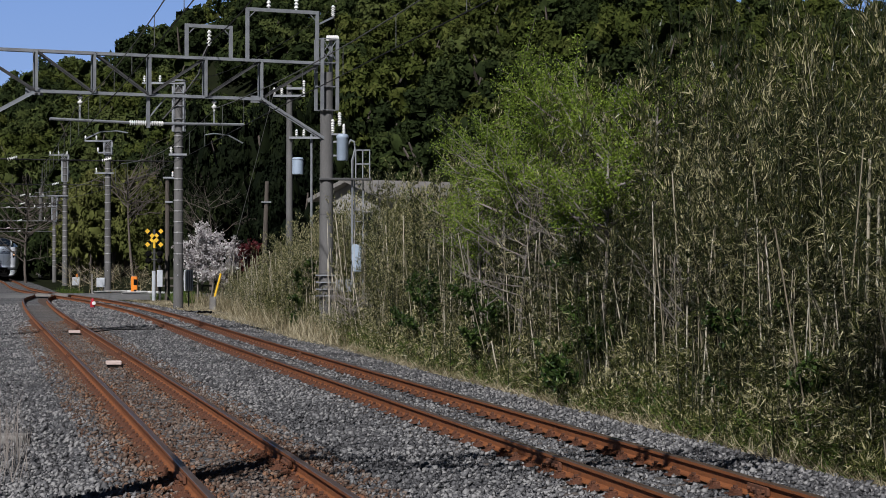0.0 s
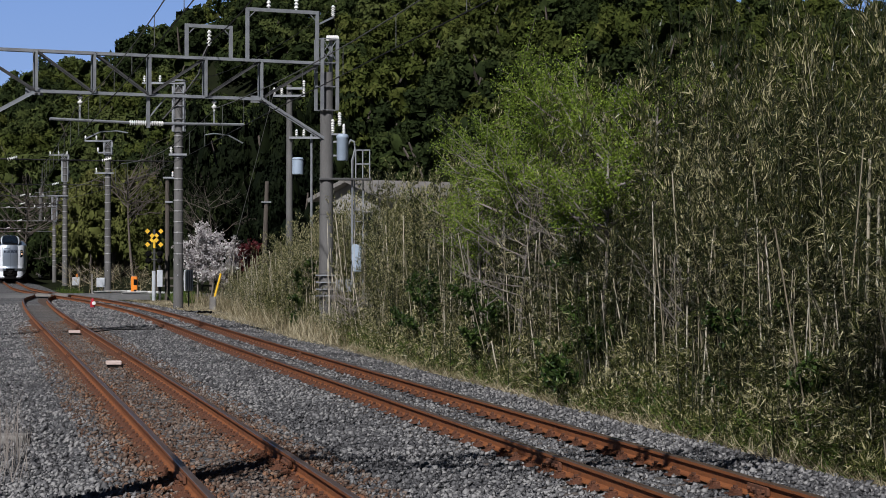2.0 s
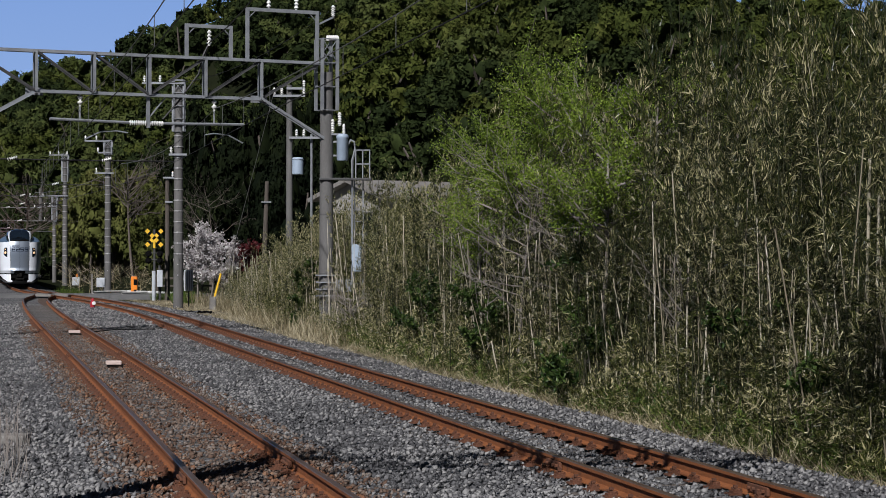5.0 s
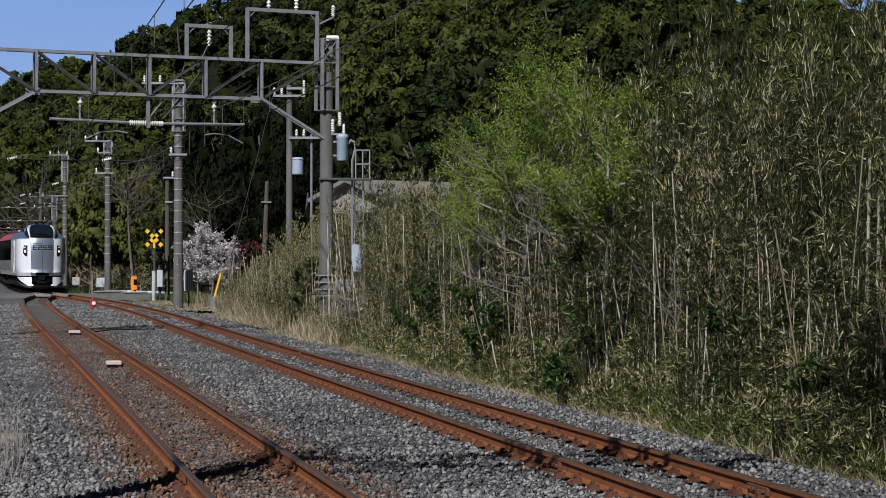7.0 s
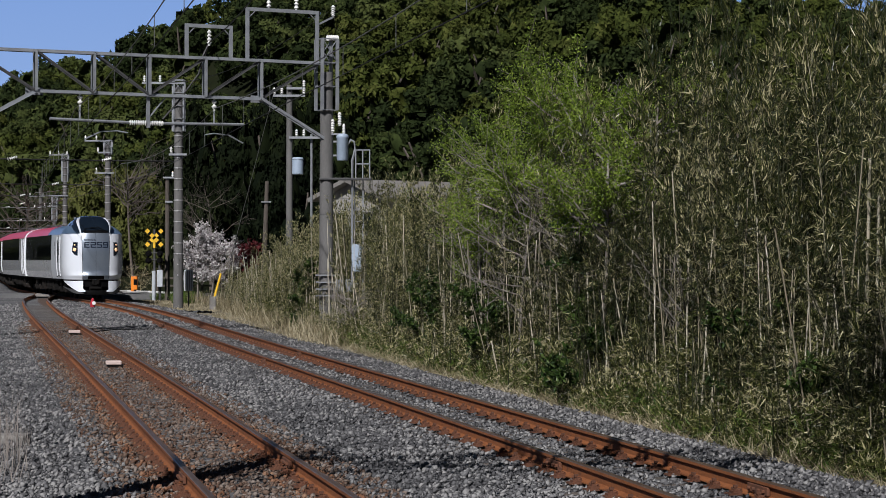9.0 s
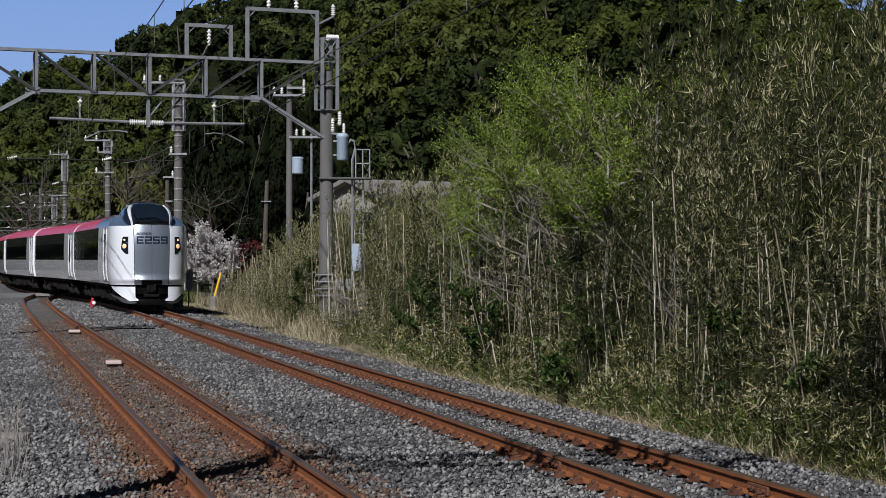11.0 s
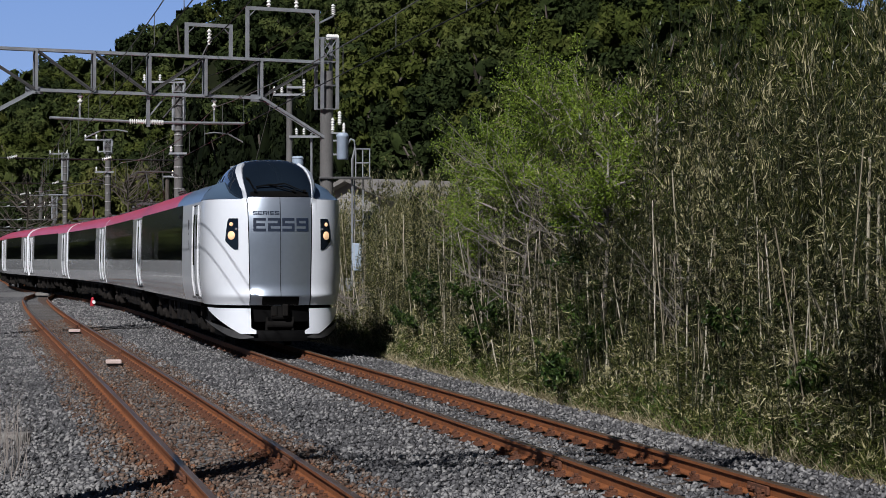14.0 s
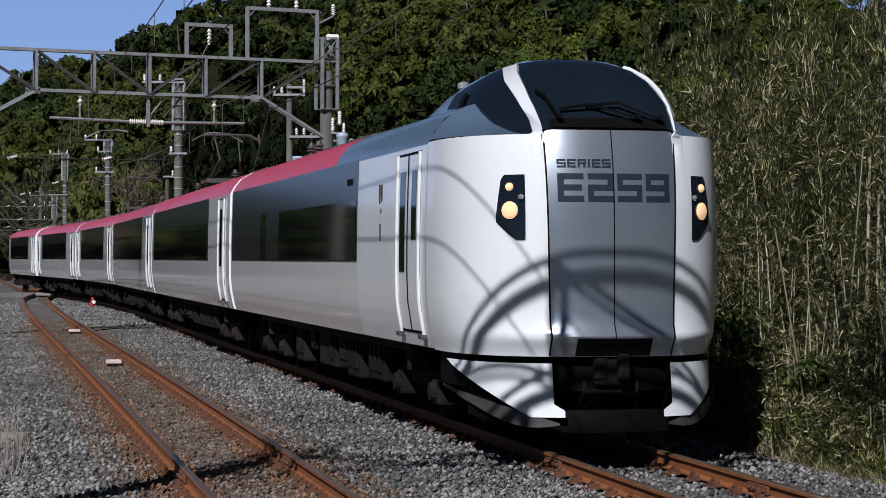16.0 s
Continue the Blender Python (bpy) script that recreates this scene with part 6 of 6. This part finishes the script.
line_pole(-42.7, 235, 9.7, 0.24, 0, "grey concrete pole carrying overhead lines beside the track", [(8.6, -1.2, 0.5, (-1.1, 0.3)), (7.4, -0.8, 0.6, (-0.6,))], 0)
line_pole(-14.83, 119.1, 6.5, 0.13, 0, "dark slender utility pole beside the crossing", [(6.3, -0.2, 0.4, (0.3,)), (5.0, -0.1, 0.3, ())], 0, True)
up = line_pole(-6.25, 90, 9.25, 0.14, 0, "pale concrete utility pole with a transformer behind the bamboo", [(8.55, -0.65, 0.65, (-0.6, -0.3, 0.6)), (8.85, -0.1, 0.65, (0.6,)), (6.85, 0.0, 1.25, (0.3, 0.6))], 0)
bm = bmesh.new()
lathe(bm, [(0.2, 5.35), (0.23, 5.38), (0.23, 5.95), (0.25, 5.97), (0.2, 6.05)], 14, pose(-5.9, 89.8, 0))
part("transformer_tank", bm, M_BLUEGREY, up, "blue-grey transformer tank", 40)
bm = bmesh.new()
tube(bm, (-5.35, 90, 1.0), (-5.35, 90, 7.0), 0.05, seg=8)
part("cable_pipe", bm, M_STEEL, up)
lp = thing("old_pole", Matrix(), "short weathered wooden pole leaning in the undergrowth", "utility pole")
bm = bmesh.new()
tube(bm, (-8.15, 100, -0.4), (-7.95, 100, 5.45), 0.13, 0.09, 10)
part("shaft", bm, M_WOODPOLE, lp)
bm = bmesh.new()
bar(bm, (-8.2, 99.85, 4.5), (-7.75, 99.85, 4.5), 0.05, 0.05)
part("cross_arm", bm, M_STEEL, lp)


def wire(name, label, pts, r, material):
    bm = bmesh.new()
    sweep(bm, pts, r, 4)
    w = part(name, bm, material, None)
    tagged(w, label, "wire", "overhead wires")
    return w


def along(fx, o, ys, zs):
    out = []
    for (y0, z0), (y1, z1) in zip(zip(ys, zs), zip(ys[1:], zs[1:])):
        n = 10
        for k in range(n):
            u = k / n
            y = y0 + (y1 - y0) * u
            drop = 0.0 if zs[0] < 5.5 else 0.35 * 4 * u * (1 - u) * (y1 - y0) / 40
            out.append((float(fx(y)) + o, y, z0 + (z1 - z0) * u - drop))
    out.append((float(fx(ys[-1])) + o, ys[-1], zs[-1]))
    return out


for fx, o, end in ((main_x, 0.3, 300), (siding_x, 0.25, 128)):
    sup = [-14, 15.5, 61.5, 97, 139] + ([182, 230, 300] if end > 200 else [])
    sup = [s for s in sup if s <= max(end, 139)]
    wire("messenger_wire", "grey messenger wire above the track", along(fx, o, sup, [6.1] * len(sup)), 0.012, M_WIRELIGHT)
    wire("contact_wire", "dark contact wire above the track", along(fx, o, sup, [5.2] * len(sup)), 0.011, M_WIRE)
    for s in np.arange(24.5, 130, 5.0):
        y = float(s)
        a = [k for k in range(len(sup) - 1) if sup[k] <= y <= sup[k + 1]]
        if not a:
            continue
        u = (y - sup[a[0]]) / (sup[a[0] + 1] - sup[a[0]])
        z = 6.1 - 0.35 * 4 * u * (1 - u) * (sup[a[0] + 1] - sup[a[0]]) / 40
        x = float(fx(y)) + o
        wire("dropper_wire", "thin dropper wire between two overhead wires", [(x, y, 5.2), (x, y, z)], 0.006, M_WIRELIGHT)
FEED = "black feeder cable slung between the gantries"
wire("feeder_cable", FEED, sag((-6.57, 62.2, 8.0), (1.6, 15.2, 8.6), 0.7), 0.02, M_WIRE)
wire("feeder_cable", FEED, [(-6.57, 62.2, 8.0), (-6.75, 62.1, 7.6), (-6.85, 62.0, 7.1), (-7.4, 61.8, 6.3), (-7.8, 61.6, 5.8)], 0.025, M_WIRE)
wire("feeder_cable", FEED, sag((-3.3, 63.8, 9.05), (-12.6, 99.2, 9.85), 0.6), 0.012, M_WIRE)
wire("feeder_cable", FEED, sag((-12.6, 99.2, 9.85), (-22.0, 141, 9.5), 0.8), 0.012, M_WIRE)
wire("feeder_cable", FEED, sag((-6.57, 62.2, 8.0), (-12.2, 99.2, 9.2), 0.8), 0.014, M_WIRE)
for x, y, z, x2, y2 in ((-11.87, 99.3, 6.3, -26, 95), (-21.36, 141.1, 6.65, -36, 137), (-31.5, 184.5, 6.5, -47, 180), (-31.5, 184.5, 7.2, -47, 181), (-37.3, 212.5, 5.6, -52, 209), (-37.3, 212.5, 4.6, -52, 209), (-42.7, 235, 7.4, -58, 231), (-42.7, 235, 5.2, -58, 231)):
    wire("span_wire", "dark span wire across the tracks", sag((x, y, z), (x2, y2, z + 0.1), 0.05, 4), 0.03 if y < 200 else 0.045, M_WIRE if y < 200 else M_WIRELIGHT)
    for k, u in enumerate((0.22, 0.5)):
        bm = bmesh.new()
        a = Vector((x, y, z)).lerp(Vector((x2, y2, z)), u)
        long_insulator(bm, a - Vector((0.2, 0, 0.02)), a + Vector((0.25, 0, 0.1)), 5, 0.08)
        tagged(part("span_insulator", bm, M_PORC, None), "white porcelain insulator hung on a span wire", "insulator", "span insulators")
wire("guy_wire", "thin steel guy wire running down to the bank", [(-9.6, 100, 1.9), (-7.0, 92, 9.0)], 0.012, M_WIRELIGHT)


# ---- by the level crossing ----
def crossing():
    road = [(-34, 119.5), (-11.5, 121.5), (-11.5, 127.5), (-34, 125)]
    bm = bmesh.new()
    vs = [bm.verts.new((x, y, z)) for z in (-0.3, -0.035) for x, y in road]
    bm.faces.new(vs[4:])
    for k in range(4):
        bm.faces.new((vs[k], vs[(k + 1) % 4], vs[4 + (k + 1) % 4], vs[4 + k]))
    tagged(part("road", bm, M_ASPHALT, None), "worn grey asphalt road over the tracks", "road", kind="structure")
    t = thing("crossing_deck", Matrix(), "concrete slabs between the rails of the crossing", "crossing deck")
    for fx in (siding_x, main_x):
        for y in (120.4, 121.6, 122.8, 124.0):
            x = float(fx(y))
            bm = bmesh.new()
            box(bm, x, y, -0.06, 0.96, 1.14, 0.12, 0.02)
            part("slab", bm, M_CONCDARK, t)
    for a, b in (((-20.0, 126.6), (-18.6, 130.5)), ((-18.6, 130.5), (-14.9, 122.6)), ((-17.9, 123.5), (-16.9, 126.6)), ((-26.4, 119.2), (-25.2, 121.5))):
        bm = bmesh.new()
        m = Vector((a[0], a[1], 0)), Vector((b[0], b[1], 0))
        sweep(bm, [m[0] + Vector((0, 0, 0.03)), m[0].lerp(m[1], 0.5) + Vector((0, 0, 0.03)), m[1] + Vector((0, 0, 0.03))], 0.07, 8)
        tagged(part("kerb", bm, M_WHITEPAINT, None), "white painted road edge kerb", "kerb", kind="structure")
    bm = bmesh.new()
    for k in range(4):
        vs = [(-19.4, 127.2), (-18.4, 130.8), (-14.2, 126.5), (-14.7, 122.3)]
    f = [bm.verts.new((x, y, -0.028)) for x, y in vs]
    bm.faces.new(f)
    tagged(part("road_shoulder", bm, M_ASPHALT, None), "grey asphalt footway beside the crossing", "pavement", kind="structure")


crossing()


def crossing_signal():
    x, y = -15.3, 117.4
    s = thing("crossing_signal", Matrix(), "level crossing signal with yellow and black crossed boards", "crossing signal")
    bm = bmesh.new()
    tube(bm, (x, y, -0.4), (x, y, 3.5), 0.06, seg=10)
    part("post", bm, M_STEELDARK, s)
    for k, sg in enumerate((-1, 1)):
        m = Matrix.Translation((x, y - 0.09 - 0.03 * k, 3.05)) @ pose(0, 0, 0, 0, 45 * sg, 0)
        bm = bmesh.new()
        box(bm, 0, 0, 0, 1.25, 0.02, 0.2, 0, m)
        board = part("cross_board", bm, M_BLACK, s, "black board with yellow blocks")
        for u in (-0.5, -0.16, 0.16, 0.5):
            bm = bmesh.new()
            box(bm, u, -0.014, 0, 0.2, 0.012, 0.2, 0, m)
            part("yellow_block", bm, M_YELLOW, board)
    for k, z in enumerate((2.35, 2.0)):
        bm = bmesh.new()
        box(bm, x, y - 0.05, z - 0.1, 0.85 - 0.1 * k, 0.05, 0.05, 0.01)
        part("lamp_bar", bm, M_STEELDARK, s)
        for sg in (-1, 1):
            bm = bmesh.new()
            tube(bm, (x + sg * 0.3, y - 0.08, z - 0.15), (x + sg * 0.3, y - 0.02, z - 0.15), 0.17, seg=14)
            tube(bm, (x + sg * 0.3, y - 0.25, z - 0.15), (x + sg * 0.3, y - 0.08, z - 0.15), 0.1, seg=12)
            part("lamp_hood", bm, M_BLACK, s)
    bm = bmesh.new()
    box(bm, x, y - 0.08, 2.75, 0.12, 0.05, 0.5, 0.01)
    part("yellow_sleeve", bm, M_YELLOW, s)
    bm = bmesh.new()
    tube(bm, (x - 0.02, y - 0.1, -0.3), (x - 0.02, y - 0.1, 1.3), 0.1, seg=10)
    part("pale_sleeve", bm, M_GREYBOX, s)
    bm = bmesh.new()
    box(bm, x + 0.3, y, 0.9, 0.3, 0.25, 0.9, 0.02)
    part("control_box", bm, M_GREYBOX, s)
    bm = bmesh.new()
    tube(bm, (x + 0.25, y + 0.3, -0.3), (x + 0.25, y + 0.3, 1.6), 0.08, seg=8)
    part("stub_post", bm, M_STEELDARK, s)


crossing_signal()


def cabinet(name, x, y, z, w, h, label, legs=True, material=None):
    c = thing(name, Matrix(), label, "equipment box", "trackside boxes")
    bm = bmesh.new()
    box(bm, x, y, z + h / 2, w, 0.3, h, 0.02)
    part("case", bm, material or M_GREYBOX, c)
    bm = bmesh.new()
    box(bm, x, y - 0.155, z + h / 2, w * 0.86, 0.012, h * 0.86, 0.003)
    part("door", bm, material or M_GREYBOX, c)
    if legs:
        for s in (-1, 1):
            bm = bmesh.new()
            bar(bm, (x + s * w * 0.35, y, -0.4), (x + s * w * 0.35, y, z), 0.05, 0.05)
            part("leg", bm, M_STEELDARK, c)
    return c


cabinet("relay_box", -24.85, 150, 0.15, 0.5, 0.55, "pale grey trackside relay box on two legs")
cabinet("relay_box", -20.42, 132.2, 0.25, 0.5, 0.56, "pale grey trackside relay box on two legs")
bm = bmesh.new()
box(bm, -20.95, 132.2, 0.35, 0.09, 0.09, 1.4, 0.01)
tagged(part("marker_post", bm, M_CONCDARK, None), "grey concrete marker post beside a relay box", "post")
bm = bmesh.new()
box(bm, -24.8, 150, 0.83, 0.14, 0.14, 0.2, 0.03)
tagged(part("warning_lamp", bm, M_ORANGE, None), "small orange warning lamp on a relay box", "lamp")
o = thing("emergency_button_box", Matrix(), "orange emergency button box with a black opening", "emergency button")
bm = bmesh.new()
box(bm, -17.98, 129, 0.44, 0.36, 0.3, 0.95, 0.03)
part("case", bm, M_ORANGE, o)
bm = bmesh.new()
box(bm, -17.9, 128.84, 0.58, 0.2, 0.03, 0.34, 0.02)
part("opening", bm, M_BLACK, o)
bm = bmesh.new()
box(bm, -17.9, 128.83, 0.1, 0.16, 0.03, 0.1, 0.02)
part("opening", bm, M_BLACK, o)

# fence behind the crossing
fn = thing("rail_fence", Matrix(), "weathered dark rail fence beside the crossing", "fence")
for k in range(4):
    bm = bmesh.new()
    box(bm, -16.9 + 1.3 * k, 131 + 0.2 * k, 0.3, 0.14, 0.14, 1.5, 0.02)
    part("post", bm, M_WOODPOLE, fn)
for z in (0.35, 0.8):
    bm = bmesh.new()
    bar(bm, (-17.2, 130.9, z), (-12.7, 131.7, z), 0.05, 0.12)
    part("rail", bm, M_WOODPOLE, fn)

sg = thing("louvred_board", Matrix(), "pale grey louvred board on a post beside the pole", "notice board")
bm = bmesh.new()
box(bm, -11.55, 100.5, 0.95, 0.42, 0.05, 0.95, 0.01)
part("board", bm, M_GREYBOX, sg)
for k in range(4):
    bm = bmesh.new()
    box(bm, -11.7 + 0.1 * k, 100.46, 0.95, 0.03, 0.03, 0.85, 0.005)
    part("slat", bm, M_CONCDARK, sg)
bm = bmesh.new()
bar(bm, (-11.55, 100.54, -0.4), (-11.55, 100.54, 0.5), 0.06, 0.06)
part("post", bm, M_STEELDARK, sg)
bm = bmesh.new()
sweep(bm, [(-10.05, 96, -0.3), (-9.85, 96.1, 0.5), (-9.65, 96.2, 1.3)], 0.05, 8)
tagged(part("guy_guard", bm, M_YELLOW, None), "yellow plastic guard on a guy wire", "guard")
bm = bmesh.new()
box(bm, -9.95, 95.8, 0.0, 0.28, 0.25, 0.6, 0.03)
tagged(part("cable_post", bm, M_CONCDARK, None), "short pale concrete post in the grass", "post")

# ---- between and beside the rails ----
mk = thing("track_marker", Matrix(), "small red trackside marker with a white disc", "marker")
bm = bmesh.new()
lathe(bm, [(0.1, -0.22), (0.1, 0.05), (0.075, 0.1), (0.075, 0.18), (0.03, 0.24)], 10, pose(-15.0, 94.8, 0))
part("body", bm, M_RED, mk)
bm = bmesh.new()
tube(bm, (-14.93, 94.68, 0.03), (-14.93, 94.72, 0.03), 0.08, seg=12)
part("disc", bm, M_WHITEPAINT, mk)
for x, y, w in ((-6.38, 42.9, 0.3), (-10.2, 61.3, 0.32)):
    c = thing("track_coil", pose(x, y, 0, 0, 0, 10), "pinkish-white train control coil between the rails", "track coil", "track coils")
    bm = bmesh.new()
    box(bm, 0, 0, -0.1, w, 0.45, 0.07, 0.015)
    part("case", bm, mat("pinkish_white_plastic", (0.62, 0.5, 0.46), (0.5, 0.38, 0.33), 0.6, scale=6, fine=30, bump=0.1), c)
    bm = bmesh.new()
    box(bm, 0, 0, -0.17, w * 1.3, 0.3, 0.06, 0.01)
    part("base", bm, M_SLEEPER, c)
bm = bmesh.new()
box(bm, -4.95, 24.8, -0.17, 0.62, 0.4, 0.22, 0.03)
tagged(part("concrete_block", bm, M_CONCDARK, None), "weathered grey concrete block in the gravel", "block")
rng_c = random.Random(5)
for k in range(5):
    bm = bmesh.new()
    x = -10.6
    pts = [(x + 0.28 * i, 88.4 + rng_c.uniform(-0.5, 0.5), -0.24 + 0.08 * math.sin(i * 1.3 + k) ** 2) for i in range(6)]
    sweep(bm, pts, 0.035, 6)
    tagged(part("old_cable", bm, M_BLACK if k < 4 else M_STEEL, None), "discarded black cable lying beside the track", "cable")
for k, (pts) in enumerate((
    [(-7.4, 24.6, -0.17), (-5.6, 45, -0.16), (-9.5, 47.0, -0.16)],
    [(-9.95, 63.0, -0.16), (-9.4, 64.0, -0.12), (-8.4, 64.6, -0.13)],
)):
    if k == 0:
        continue
    bm = bmesh.new()
    sweep(bm, pts, 0.016, 6)
    tagged(part("bond_cable", bm, M_BLACK, None), "black bonding cable across the ballast", "cable")
for k in range(7):
    bm = bmesh.new()
    x, y = 3.1 + 0.35 * rng_c.uniform(-1, 1), 27 - k * 0.8
    a = rng_c.uniform(-0.6, 0.6)
    x = float(edge_x(y)) - 0.25
    tube(bm, (x, y, -0.26), (x + 0.9 * math.cos(a), y - 0.9 + 0.5 * a, -0.22), 0.012, 0.008, 6)
    tagged(part("fallen_culm", bm, M_CULM, None), "fallen dry bamboo culm on the ballast edge", "bamboo culm", "fallen culms")


def house():
    h = thing("house", pose(-3.4, 104, 0.0, 0, 0, -52), "low pale house with a grey roof behind the bamboo", "house")
    bm = bmesh.new()
    box(bm, 0, 2, 2.2, 5.2, 6, 5.2)
    part("wall", bm, M_WALL, h)
    for s in (-1, 1):
        bm = bmesh.new()
        box(bm, s * 1.5, 2, 5.15, 3.2, 6.8, 0.14, 0.02, Matrix.Translation((0, 0, 0)) @ Matrix.Translation((s * 1.5, 0, 5.15)) @ pose(0, 0, 0, 0, s * 16, 0) @ Matrix.Translation((-s * 1.5, 0, -5.15)))
        part("roof_slope", bm, M_ROOF, h, "weathered grey roof slope")
        bm = bmesh.new()
        bar(bm, (0, -1.45, 5.62), (s * 3.05, -1.45, 4.72), 0.1, 0.2)
        part("barge_board", bm, M_ROOF, h)
    me = mesh_of("gable", [(-2.6, -1.02, 4.78), (2.6, -1.02, 4.78), (0, -1.02, 5.55)], [(0, 1, 2)], M_WALL)
    part("gable", me, None, h)
    for x in (-1.3, 1.2):
        bm = bmesh.new()
        box(bm, x, -1.03, 3.6, 1.1, 0.08, 1.0, 0.01)
        w = part("window", bm, M_STEELDARK, h)
        bm = bmesh.new()
        box(bm, x, -1.075, 3.6, 0.98, 0.02, 0.88)
        part("pane", bm, M_TGLASS, w)


house()


motions()
